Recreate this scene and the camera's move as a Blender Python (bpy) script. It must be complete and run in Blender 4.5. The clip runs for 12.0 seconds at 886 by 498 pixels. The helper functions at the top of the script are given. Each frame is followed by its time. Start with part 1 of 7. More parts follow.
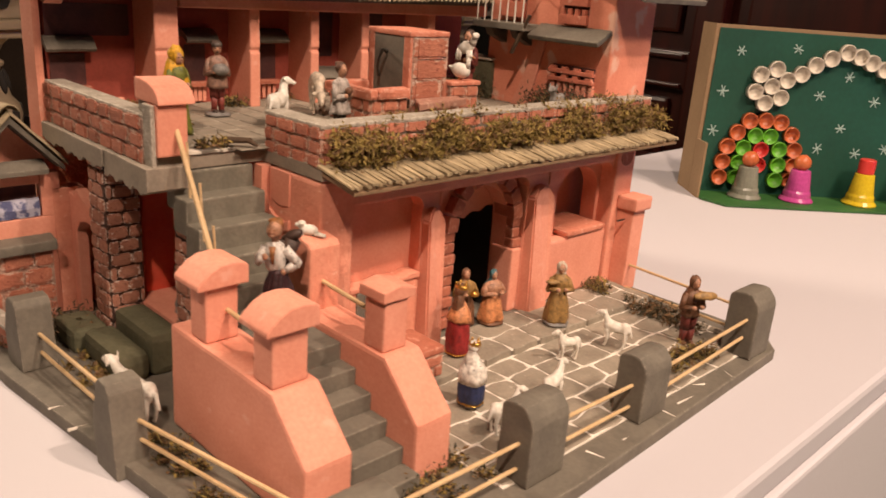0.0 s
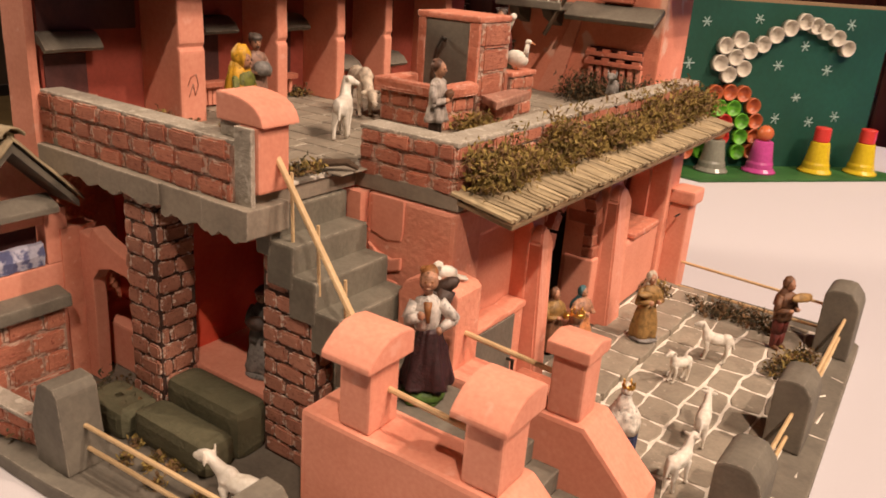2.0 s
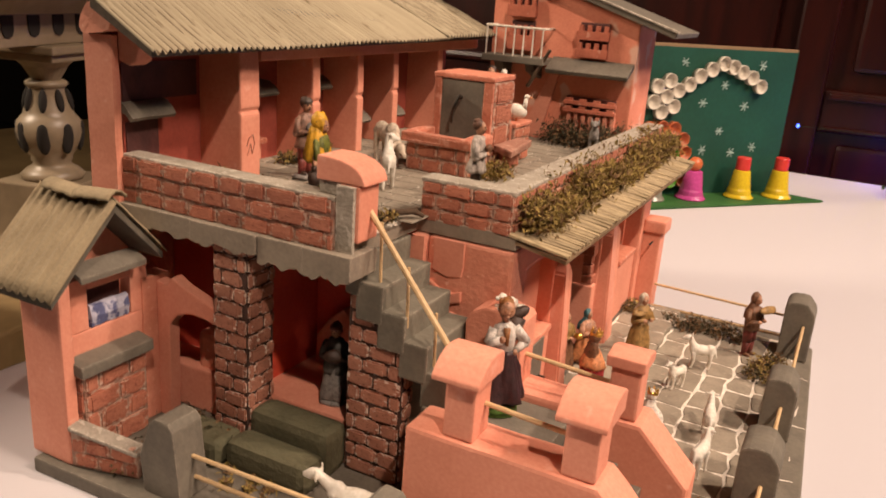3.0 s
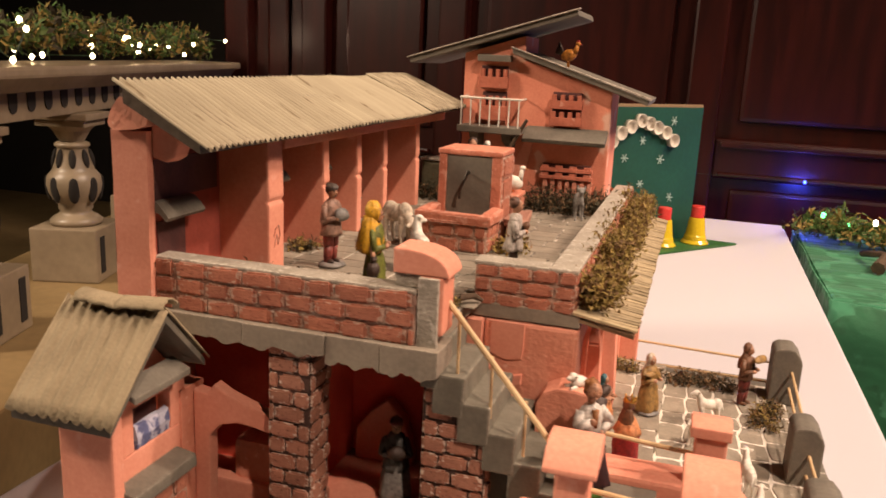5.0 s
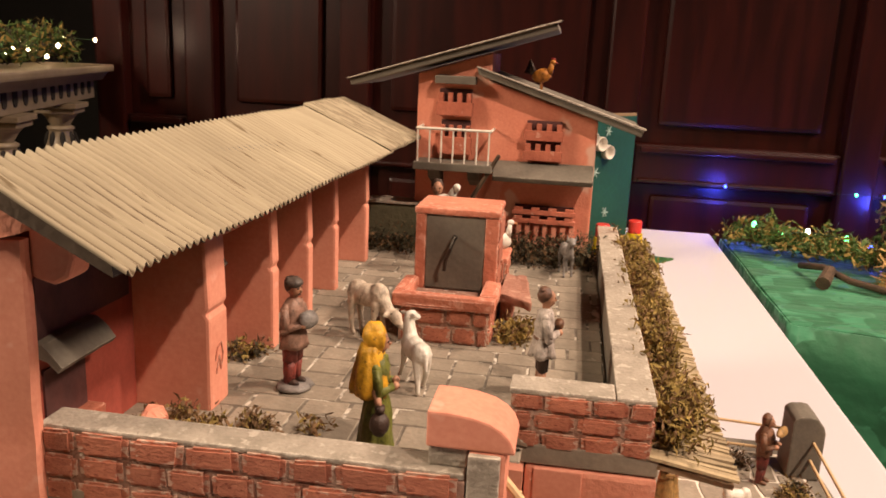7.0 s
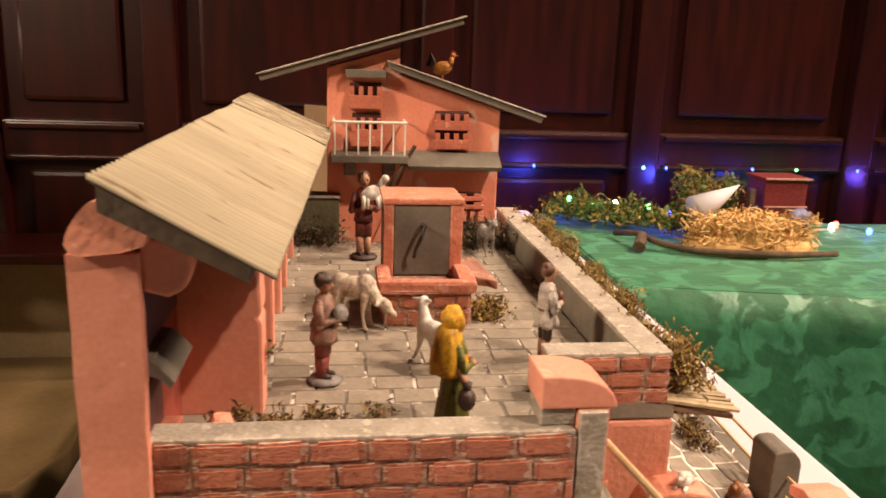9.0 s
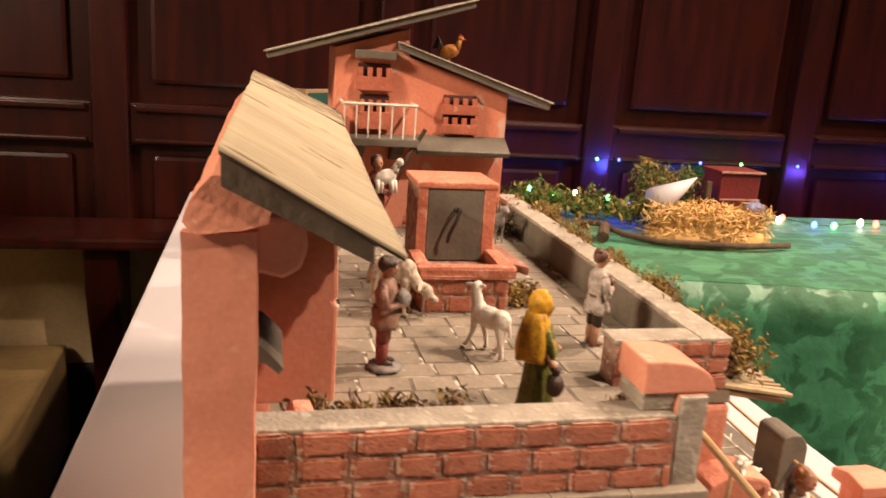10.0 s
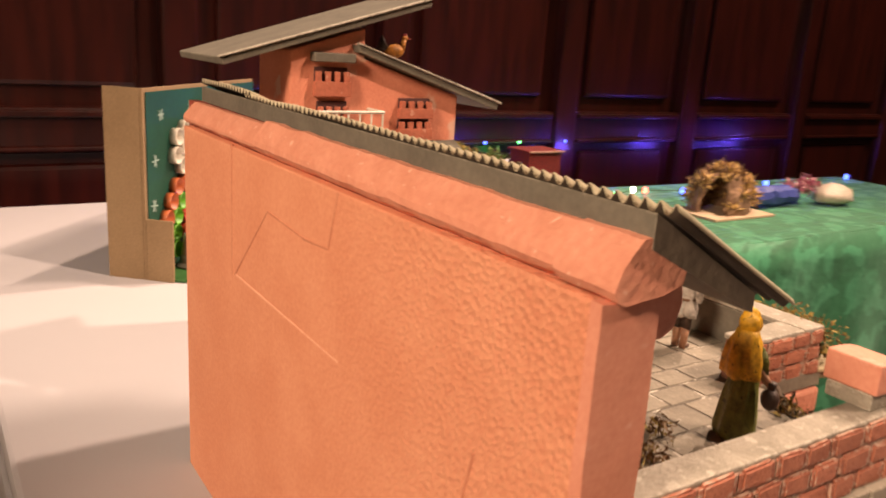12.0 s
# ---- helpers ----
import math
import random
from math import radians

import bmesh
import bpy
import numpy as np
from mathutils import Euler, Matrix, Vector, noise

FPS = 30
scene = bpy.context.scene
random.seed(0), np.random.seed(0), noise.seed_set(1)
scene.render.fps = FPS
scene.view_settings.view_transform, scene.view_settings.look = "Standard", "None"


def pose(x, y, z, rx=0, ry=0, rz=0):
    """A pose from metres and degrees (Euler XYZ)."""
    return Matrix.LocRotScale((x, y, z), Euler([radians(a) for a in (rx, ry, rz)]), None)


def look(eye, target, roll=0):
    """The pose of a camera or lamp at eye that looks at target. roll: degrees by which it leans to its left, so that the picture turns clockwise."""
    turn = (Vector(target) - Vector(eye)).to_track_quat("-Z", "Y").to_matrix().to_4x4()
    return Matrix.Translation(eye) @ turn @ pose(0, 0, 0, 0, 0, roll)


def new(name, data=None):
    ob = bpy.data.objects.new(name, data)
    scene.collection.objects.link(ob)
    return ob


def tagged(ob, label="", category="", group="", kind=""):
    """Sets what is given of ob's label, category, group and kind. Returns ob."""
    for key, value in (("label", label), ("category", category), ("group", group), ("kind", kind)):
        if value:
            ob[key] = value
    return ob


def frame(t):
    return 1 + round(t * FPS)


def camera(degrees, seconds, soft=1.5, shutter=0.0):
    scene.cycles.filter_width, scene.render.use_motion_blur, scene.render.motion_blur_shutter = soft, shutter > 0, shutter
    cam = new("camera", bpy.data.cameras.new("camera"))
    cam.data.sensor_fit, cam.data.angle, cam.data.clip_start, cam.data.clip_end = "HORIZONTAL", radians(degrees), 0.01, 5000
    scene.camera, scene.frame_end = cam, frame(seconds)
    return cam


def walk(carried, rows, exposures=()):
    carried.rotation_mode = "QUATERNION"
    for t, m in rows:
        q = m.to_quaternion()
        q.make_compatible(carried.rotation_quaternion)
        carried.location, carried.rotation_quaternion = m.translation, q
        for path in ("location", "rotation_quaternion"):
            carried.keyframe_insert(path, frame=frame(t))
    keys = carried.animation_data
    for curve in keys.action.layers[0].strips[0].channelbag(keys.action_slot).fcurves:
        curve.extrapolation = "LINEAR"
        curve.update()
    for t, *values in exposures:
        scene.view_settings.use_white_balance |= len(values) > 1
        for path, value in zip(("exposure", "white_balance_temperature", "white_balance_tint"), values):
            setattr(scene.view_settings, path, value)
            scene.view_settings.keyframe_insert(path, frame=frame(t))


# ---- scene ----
cam = camera(57.6, 12.0, soft=1.7, shutter=0.5)
METRES, EYE, TILT, LEAN, TURN = 1.3, 0.34, 0.0, 0.0, 44.3
ROWS = [
    (0.0, 0.0, 0.0, 0.0, 1.35, -18.48, -4.03),
    (0.5, -0.0405, 0.0079, 0.0031, -0.53, -18.31, -3.73),
    (1.0, -0.0824, 0.0467, -0.0021, -2.82, -18.56, -3.23),
    (1.5, -0.1241, 0.0872, -0.0088, -6.73, -19.78, -3.59),
    (2.0, -0.1497, 0.0989, -0.0011, -9.58, -20.25, -4.05),
    (2.5, -0.1861, 0.0849, 0.0094, -12.85, -19.38, -4.11),
    (3.0, -0.2456, 0.06, 0.0183, -16.7, -17.68, -3.99),
    (5.0, -0.3396, 0.1115, 0.0266, -26.51, -13.29, -2.6),
    (5.5, -0.3441, 0.1764, 0.0294, -29.67, -13.98, -2.34),
    (6.0, -0.3363, 0.2139, 0.0341, -32.04, -14.28, -2.37),
    (6.5, -0.3269, 0.2464, 0.0349, -33.54, -14.36, -2.35),
    (7.0, -0.3242, 0.2677, 0.0483, -35.01, -13.62, -2.51),
    (9.0, -0.4233, 0.3289, 0.0486, -51.54, -13.8, -1.97),
    (9.5, -0.4556, 0.3534, 0.0424, -54.14, -14.11, -2.79),
    (10.0, -0.4549, 0.3848, 0.0408, -56.43, -14.3, -3.83),
    (10.5, -0.4464, 0.4566, 0.0434, -59.52, -14.38, -4.09),
    (11.0, -0.4284, 0.5099, 0.0384, -63.71, -15.23, -4.2),
    (11.5, -0.4432, 0.5276, 0.0393, -69.1, -15.51, -4.26),
    (12.0, -0.5043, 0.572, 0.045, -76.83, -14.45, -3.53),
]
walk(cam, [(t, pose(0, 0, EYE, TILT, LEAN, TURN) @ pose(METRES * x, METRES * y, METRES * z, 90 + pitch, roll, yaw)) for t, x, y, z, yaw, pitch, roll in ROWS], [(0.0, -0.23, 6520, 10), (3.0, -0.18, 6520, 10), (5.0, -0.03, 6600, 11), (7.0, 0.03, 6650, 11), (9.0, 0.26, 6850, 12), (9.5, 0.36, 6950, 13), (11.0, 0.36, 6900, 13), (12.0, 0.29, 7050, 14)])

# ---- light: a dim hall, ceiling lamps out of sight, an added soft fill, and the fairy lights ----
world = bpy.data.worlds.new("hall")
scene.world = world
world.use_nodes = True
world.node_tree.nodes["Background"].inputs[0].default_value = (0.032, 0.0200, 0.0142, 1)
world.node_tree.nodes["Background"].inputs[1].default_value = 1.0
scene.view_settings.exposure = 0.0


def lamp(name, kind, place, target, power, size, color, cone=40):
    data = bpy.data.lights.new(name, kind)
    data.energy, data.color = power, color
    if kind == "AREA":
        data.shape, data.size = "DISK", size
    else:
        data.shadow_soft_size = size
    if kind == "SPOT":
        data.spot_size, data.spot_blend = radians(cone), 1.0
    ob = new(name, data)
    ob.matrix_world = look(place, target)
    return ob


lamp("ceiling_lamp", "SPOT", (1.50, -1.75, 3.85), (0.20, 0.90, 0.0), 860, 0.07, (1.0, 0.752, 0.585), 39)
lamp("aisle_lamp", "SPOT", (1.95, 1.35, 3.85), (0.15, 0.90, 0.0), 610, 0.07, (1.0, 0.752, 0.585), 52)
# added fill, a wide disk standing in for general light of the hall
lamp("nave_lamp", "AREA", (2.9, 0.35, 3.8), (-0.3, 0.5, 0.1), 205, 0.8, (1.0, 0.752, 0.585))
lamp("chapel_lamp", "AREA", (-2.65, -0.22, 1.5), (-0.8, 0.5, 0.1), 58, 0.5, (1.0, 0.78, 0.58))


# ---- materials ----
def shade(name, c1, c2, rough=0.75, scale=40.0, grain=400.0, bump=0.15, spot=None, spot_at=0.62, spot_scale=90.0, metal=0.0, vary=0.0, mix_at=(0.35, 0.65), coat=0.0, stretch=(1, 1, 1), depth=0.002):
    """Two tones mixed by a broad noise, a fine grain, spots of a third tone and a fine relief."""
    m = bpy.data.materials.new(name)
    m.use_nodes = True
    nt = m.node_tree
    n, l = nt.nodes, nt.links
    p = n["Principled BSDF"]
    co = n.new("ShaderNodeTexCoord")
    mp = n.new("ShaderNodeMapping")
    mp.inputs["Scale"].default_value = stretch
    l.new(co.outputs["Object"], mp.inputs["Vector"])
    src = mp.outputs["Vector"]
    if vary:
        info = n.new("ShaderNodeObjectInfo")
        add = n.new("ShaderNodeVectorMath")
        add.operation = "MULTIPLY_ADD"
        cmb = n.new("ShaderNodeCombineXYZ")
        for k in range(3):
            l.new(info.outputs["Random"], cmb.inputs[k])
        l.new(cmb.outputs[0], add.inputs[0])
        add.inputs[1].default_value = (3.0, 5.0, 7.0)
        l.new(src, add.inputs[2])
        src = add.outputs[0]

    def noise_tex(s, detail):
        t = n.new("ShaderNodeTexNoise")
        t.inputs["Scale"].default_value, t.inputs["Detail"].default_value = s, detail
        l.new(src, t.inputs["Vector"])
        return t.outputs["Fac"]

    def ramp(fac, a, b):
        r = n.new("ShaderNodeMapRange")
        r.inputs["From Min"].default_value, r.inputs["From Max"].default_value = a, b
        l.new(fac, r.inputs["Value"])
        return r.outputs["Result"]

    def mix(fac, a, b):
        x = n.new("ShaderNodeMix")
        x.data_type = "RGBA"
        for val, sock in ((fac, x.inputs["Factor"]), (a, x.inputs["A"]), (b, x.inputs["B"])):
            if isinstance(val, tuple):
                sock.default_value = (*val, 1) if len(val) == 3 else val
            elif isinstance(val, float):
                sock.default_value = val
            else:
                l.new(val, sock)
        return x.outputs["Result"]

    col = mix(ramp(noise_tex(scale, 4), *mix_at), c1, c2)
    fine = noise_tex(grain, 3)
    g = n.new("ShaderNodeMix")
    g.data_type, g.blend_type = "RGBA", "OVERLAY"
    g.inputs["Factor"].default_value = 0.22
    l.new(col, g.inputs["A"])
    l.new(fine, g.inputs["B"])
    col = g.outputs["Result"]
    if spot:
        col = mix(ramp(noise_tex(spot_scale, 3), spot_at, spot_at + 0.06), col, spot)
    if vary:
        h = n.new("ShaderNodeHueSaturation")
        v = n.new("ShaderNodeMapRange")
        v.inputs["To Min"].default_value, v.inputs["To Max"].default_value = 1 - vary, 1 + vary
        l.new(info.outputs["Random"], v.inputs["Value"])
        l.new(v.outputs["Result"], h.inputs["Value"])
        l.new(col, h.inputs["Color"])
        col = h.outputs["Color"]
    l.new(col, p.inputs["Base Color"])
    p.inputs["Roughness"].default_value, p.inputs["Metallic"].default_value = rough, metal
    p.inputs["Coat Weight"].default_value = coat
    if bump:
        b = n.new("ShaderNodeBump")
        b.inputs["Strength"].default_value, b.inputs["Distance"].default_value = bump, depth
        hs = n.new("ShaderNodeMath")
        hs.operation = "ADD"
        l.new(fine, hs.inputs[0])
        l.new(noise_tex(scale * 2.5, 4), hs.inputs[1])
        l.new(hs.outputs[0], b.inputs["Height"])
        l.new(b.outputs["Normal"], p.inputs["Normal"])
    return m


def glow(name, color, strength):
    m = bpy.data.materials.new(name)
    m.use_nodes = True
    p = m.node_tree.nodes["Principled BSDF"]
    p.inputs["Base Color"].default_value = (*color, 1)
    p.inputs["Emission Color"].default_value = (*color, 1)
    p.inputs["Emission Strength"].default_value = strength
    return m


SALMON = shade("salmon paint", (0.74, 0.312, 0.213), (0.68, 0.268, 0.176), 0.75, 22, 350, 0.10, (0.75, 0.36, 0.26), 0.66, 60, depth=0.0015)
SALMON_ROUGH = shade("salmon rough foam", (0.74, 0.312, 0.208), (0.67, 0.262, 0.168), 0.8, 40, 260, 0.35, (0.80, 0.43, 0.31), 0.66, 170, depth=0.0025)
GREY = shade("grey stone paint", (0.125, 0.109, 0.085), (0.162, 0.142, 0.11), 0.8, 45, 300, 0.18)
HALL_WALL = shade("dim brown hall plaster", (0.085, 0.055, 0.035), (0.065, 0.042, 0.027), 0.9, 4, 60, 0.05)
GREY_DARK = shade("dark grey paint", (0.09, 0.078, 0.06), (0.13, 0.112, 0.085), 0.8, 45, 300, 0.35)
SLATE = shade("moss grey rock", (0.082, 0.078, 0.042), (0.118, 0.110, 0.062), 0.8, 30, 260, 0.6)
BRICK = shade("terracotta brick", (0.44, 0.145, 0.085), (0.35, 0.108, 0.062), 0.85, 70, 420, 0.4, (0.52, 0.22, 0.145), 0.60, 130, vary=0.14)
MORTAR = shade("pale mortar", (0.46, 0.31, 0.235), (0.27, 0.13, 0.088), 0.9, 120, 500, 0.5, (0.62, 0.52, 0.43), 0.60, 210)
CRACK = shade("deep salmon crack", (0.36, 0.10, 0.06), (0.26, 0.07, 0.042), 0.9, 60, 300, 0.3)
JOINT_DARK = shade("dark brown joint", (0.075, 0.035, 0.024), (0.045, 0.022, 0.016), 0.9, 120, 500, 0.5)
COPING = shade("worn grey coping", (0.36, 0.315, 0.255), (0.27, 0.235, 0.185), 0.85, 80, 400, 0.4, (0.45, 0.40, 0.33), 0.58, 160)
PAVE = shade("grey paving stone", (0.235, 0.200, 0.152), (0.295, 0.252, 0.192), 0.72, 60, 350, 0.25, (0.40, 0.35, 0.28), 0.66, 150, vary=0.14)
GROUT = shade("white grout", (0.80, 0.74, 0.65), (0.66, 0.59, 0.50), 0.85, 90, 500, 0.4)
GROUT_GREY = shade("grey joint", (0.12, 0.10, 0.078), (0.17, 0.145, 0.112), 0.85, 90, 500, 0.4, (0.62, 0.57, 0.48), 0.52, 75)
CARD = shade("bare corrugated card", (0.34, 0.27, 0.165), (0.285, 0.225, 0.137), 0.9, 40, 500, 0.3)
FLUTE_SHADE = shade("raw dark underside of card", (0.050, 0.033, 0.020), (0.035, 0.023, 0.014), 0.9, 40, 300, 0.1)
END_SHADE = shade("raw brown board end", (0.165, 0.122, 0.085), (0.12, 0.088, 0.062), 0.9, 60, 300, 0.2)
CARD_BROWN = shade("brown cardboard", (0.27, 0.175, 0.095), (0.235, 0.15, 0.08), 0.9, 12, 300, 0.1)
REED = shade("dry reed", (0.42, 0.33, 0.20), (0.30, 0.23, 0.13), 0.8, 60, 300, 0.2, vary=0.25)
STICK = shade("pale bamboo skewer", (0.62, 0.44, 0.24), (0.54, 0.37, 0.19), 0.6, 60, 400, 0.1)
MOSS = shade("olive moss", (0.34, 0.235, 0.062), (0.19, 0.138, 0.034), 0.9, 60, 400, 0.1)
MOSS_BROWN = shade("dry brown moss", (0.22, 0.125, 0.055), (0.11, 0.062, 0.026), 0.9, 60, 400, 0.1)
MOSS_DARK = shade("dark dried moss", (0.035, 0.028, 0.014), (0.06, 0.05, 0.022), 0.9, 60, 400, 0.1)
CLOTH = shade("white tablecloth paper", (0.53, 0.505, 0.53), (0.52, 0.495, 0.518), 0.75, 1.3, 1500, 0.004)
GREEN_SATIN = shade("green damask satin", (0.042, 0.205, 0.102), (0.056, 0.238, 0.124), 0.33, 9, 40, 0.28, depth=0.006, spot=(0.034, 0.170, 0.082), spot_at=0.55, spot_scale=15)
PANEL_GREEN = shade("green painted card", (0.0035, 0.050, 0.029), (0.006, 0.066, 0.040), 0.6, 9, 120, 0.1)
GRASS_GREEN = shade("grass green paint", (0.018, 0.085, 0.016), (0.03, 0.12, 0.025), 0.6, 20, 200, 0.1)
WHITE_CAP = shade("white plastic cap", (0.60, 0.545, 0.45), (0.56, 0.50, 0.41), 0.45, 20, 200, 0.0)
ORANGE_CAP = shade("orange plastic cap", (0.50, 0.125, 0.04), (0.45, 0.11, 0.035), 0.4, 20, 200, 0.0)
LIME_CAP = shade("lime plastic cap", (0.13, 0.40, 0.025), (0.11, 0.36, 0.025), 0.4, 20, 200, 0.0)
RED_CAP = shade("red plastic cap", (0.60, 0.04, 0.03), (0.55, 0.035, 0.03), 0.4, 20, 200, 0.0)
YELLOW_CUP = shade("yellow plastic cup", (0.62, 0.45, 0.02), (0.58, 0.42, 0.02), 0.25, 20, 200, 0.0)
PINK_CUP = shade("magenta plastic cup", (0.48, 0.07, 0.26), (0.44, 0.06, 0.24), 0.25, 20, 200, 0.0)
GREY_CUP = shade("grey plastic cup", (0.22, 0.22, 0.17), (0.20, 0.20, 0.16), 0.25, 20, 200, 0.0)
WOOD = shade("dark polished wood", (0.034, 0.0050, 0.0029), (0.017, 0.0029, 0.0019), 0.33, 5, 60, 0.05, stretch=(6, 6, 0.7))
WOOD.node_tree.nodes["Principled BSDF"].inputs["Specular IOR Level"].default_value = 0.32
MARBLE = shade("warm white marble", (0.29, 0.23, 0.155), (0.22, 0.17, 0.11), 0.40, 7, 60, 0.05)
PLASTER = shade("cream plaster", (0.40, 0.31, 0.175), (0.34, 0.26, 0.145), 0.85, 4, 90, 0.1)
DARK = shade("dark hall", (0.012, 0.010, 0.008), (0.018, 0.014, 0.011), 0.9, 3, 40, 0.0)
BLACK_TILE = shade("black floor tile", (0.012, 0.012, 0.012), (0.02, 0.019, 0.018), 0.3, 8, 60, 0.02)
WHITE_TILE = shade("white floor tile", (0.22, 0.20, 0.16), (0.29, 0.27, 0.23), 0.3, 8, 60, 0.02)
IRON = shade("dark iron", (0.04, 0.035, 0.03), (0.07, 0.06, 0.05), 0.4, 60, 300, 0.1, metal=0.8)
WHITE_GLAZE = shade("white figurine paint", (0.74, 0.70, 0.62), (0.62, 0.57, 0.48), 0.5, 160, 500, 0.2)
STRAW = shade("yellow straw", (0.66, 0.42, 0.16), (0.50, 0.30, 0.10), 0.7, 40, 200, 0.1)
LEAF = shade("fir green leaf", (0.03, 0.085, 0.012), (0.09, 0.13, 0.02), 0.7, 30, 200, 0.0)
BARK = shade("bark branch", (0.09, 0.055, 0.03), (0.05, 0.03, 0.018), 0.9, 60, 300, 0.4)


def unit_brick_material(name, light, dark, pit, rub=(0.53, 0.35, 0.265), reach=0.475):
    """Terracotta on bricks modelled one unit wide: broad tone, pits, and rubbed whitish arrises."""
    m = shade(name, light, dark, 0.85, 1.6, 9, 0.20, pit, 0.61, 6, vary=0.16, depth=0.05)
    n, l = m.node_tree.nodes, m.node_tree.links
    p = n["Principled BSDF"]
    old = p.inputs["Base Color"].links[0].from_socket
    co = n.new("ShaderNodeTexCoord")
    sep = n.new("ShaderNodeSeparateXYZ")
    l.new(co.outputs["Object"], sep.inputs[0])

    def math_node(op, a, b=None):
        q = n.new("ShaderNodeMath")
        q.operation = op
        for k, v in enumerate((a, b)):
            if v is not None:
                if isinstance(v, float):
                    q.inputs[k].default_value = v
                else:
                    l.new(v, q.inputs[k])
        return q.outputs[0]
    edge = math_node("MAXIMUM", math_node("MULTIPLY", math_node("ABSOLUTE", sep.outputs["X"]), 1.05), math_node("ABSOLUTE", sep.outputs["Z"]))
    info = n.new("ShaderNodeObjectInfo")
    add = n.new("ShaderNodeVectorMath")
    add.operation = "ADD"
    cmb = n.new("ShaderNodeCombineXYZ")
    l.new(math_node("MULTIPLY", info.outputs["Random"], 50.0), cmb.inputs[0])
    l.new(co.outputs["Object"], add.inputs[0])
    l.new(cmb.outputs[0], add.inputs[1])
    t = n.new("ShaderNodeTexNoise")
    t.inputs["Scale"].default_value, t.inputs["Detail"].default_value = 4.5, 4
    l.new(add.outputs[0], t.inputs["Vector"])
    both = math_node("ADD", edge, math_node("MULTIPLY", math_node("SUBTRACT", t.outputs["Fac"], 0.5), 1.1))
    r = n.new("ShaderNodeMapRange")
    r.inputs["From Min"].default_value, r.inputs["From Max"].default_value = reach, reach + 0.09
    l.new(both, r.inputs["Value"])
    x = n.new("ShaderNodeMix")
    x.data_type = "RGBA"
    l.new(r.outputs["Result"], x.inputs["Factor"])
    l.new(old, x.inputs["A"])
    x.inputs["B"].default_value = (*rub, 1)
    l.new(x.outputs["Result"], p.inputs["Base Color"])
    return m


BRICK_UNIT = unit_brick_material("rubbed terracotta brick", (0.47, 0.175, 0.105), (0.37, 0.125, 0.074), (0.26, 0.075, 0.045))
BROWN_UNIT = unit_brick_material("rubbed brown brick", (0.44, 0.200, 0.130), (0.35, 0.150, 0.096), (0.22, 0.085, 0.055), (0.70, 0.58, 0.48), 0.50)
HOUSE_BOARD = shade("brick red painted board", (0.50, 0.155, 0.092), (0.42, 0.118, 0.068), 0.85, 60, 300, 0.3, (0.58, 0.27, 0.19), 0.62, 120)
HOUSE_WALL = shade("salmon paint rubbed to pale plaster", (0.76, 0.285, 0.18), (0.68, 0.235, 0.145), 0.8, 25, 350, 0.25, (0.72, 0.42, 0.31), 0.60, 26)
CARD_ROOF = shade("torn corrugated card", (0.42, 0.36, 0.245), (0.36, 0.305, 0.205), 0.9, 30, 300, 0.2, (0.20, 0.15, 0.085), 0.64, 420, stretch=(0.06, 1.0, 0.06))
OCHRE_STONE = shade("worn ochre stone", (0.24, 0.165, 0.072), (0.175, 0.115, 0.048), 0.6, 5, 60, 0.1)


def pitted(name, from_y, to_y):
    """Peach salmon foam, cut smooth at one end and torn into pits towards the other."""
    m = shade(name, (0.74, 0.308, 0.180), (0.69, 0.268, 0.152), 0.8, 18, 300, 0.12, depth=0.002)
    n, l = m.node_tree.nodes, m.node_tree.links
    p = n["Principled BSDF"]
    old = p.inputs["Normal"].links[0].from_node
    co = n.new("ShaderNodeTexCoord")
    sep = n.new("ShaderNodeSeparateXYZ")
    l.new(co.outputs["Object"], sep.inputs[0])
    r = n.new("ShaderNodeMapRange")
    r.inputs["From Min"].default_value, r.inputs["From Max"].default_value = from_y, to_y
    r.inputs["To Min"].default_value, r.inputs["To Max"].default_value = 0.03, 0.42
    l.new(sep.outputs["Y"], r.inputs["Value"])
    v = n.new("ShaderNodeTexVoronoi")
    v.inputs["Scale"].default_value = 330
    l.new(co.outputs["Object"], v.inputs["Vector"])
    b = n.new("ShaderNodeBump")
    b.inputs["Distance"].default_value = 0.003
    l.new(r.outputs["Result"], b.inputs["Strength"])
    l.new(v.outputs["Distance"], b.inputs["Height"])
    l.new(old.outputs["Normal"], b.inputs["Normal"])
    l.new(b.outputs["Normal"], p.inputs["Normal"])
    return m


FOAM_WALL = pitted("torn salmon foam", 0.52, 0.33)


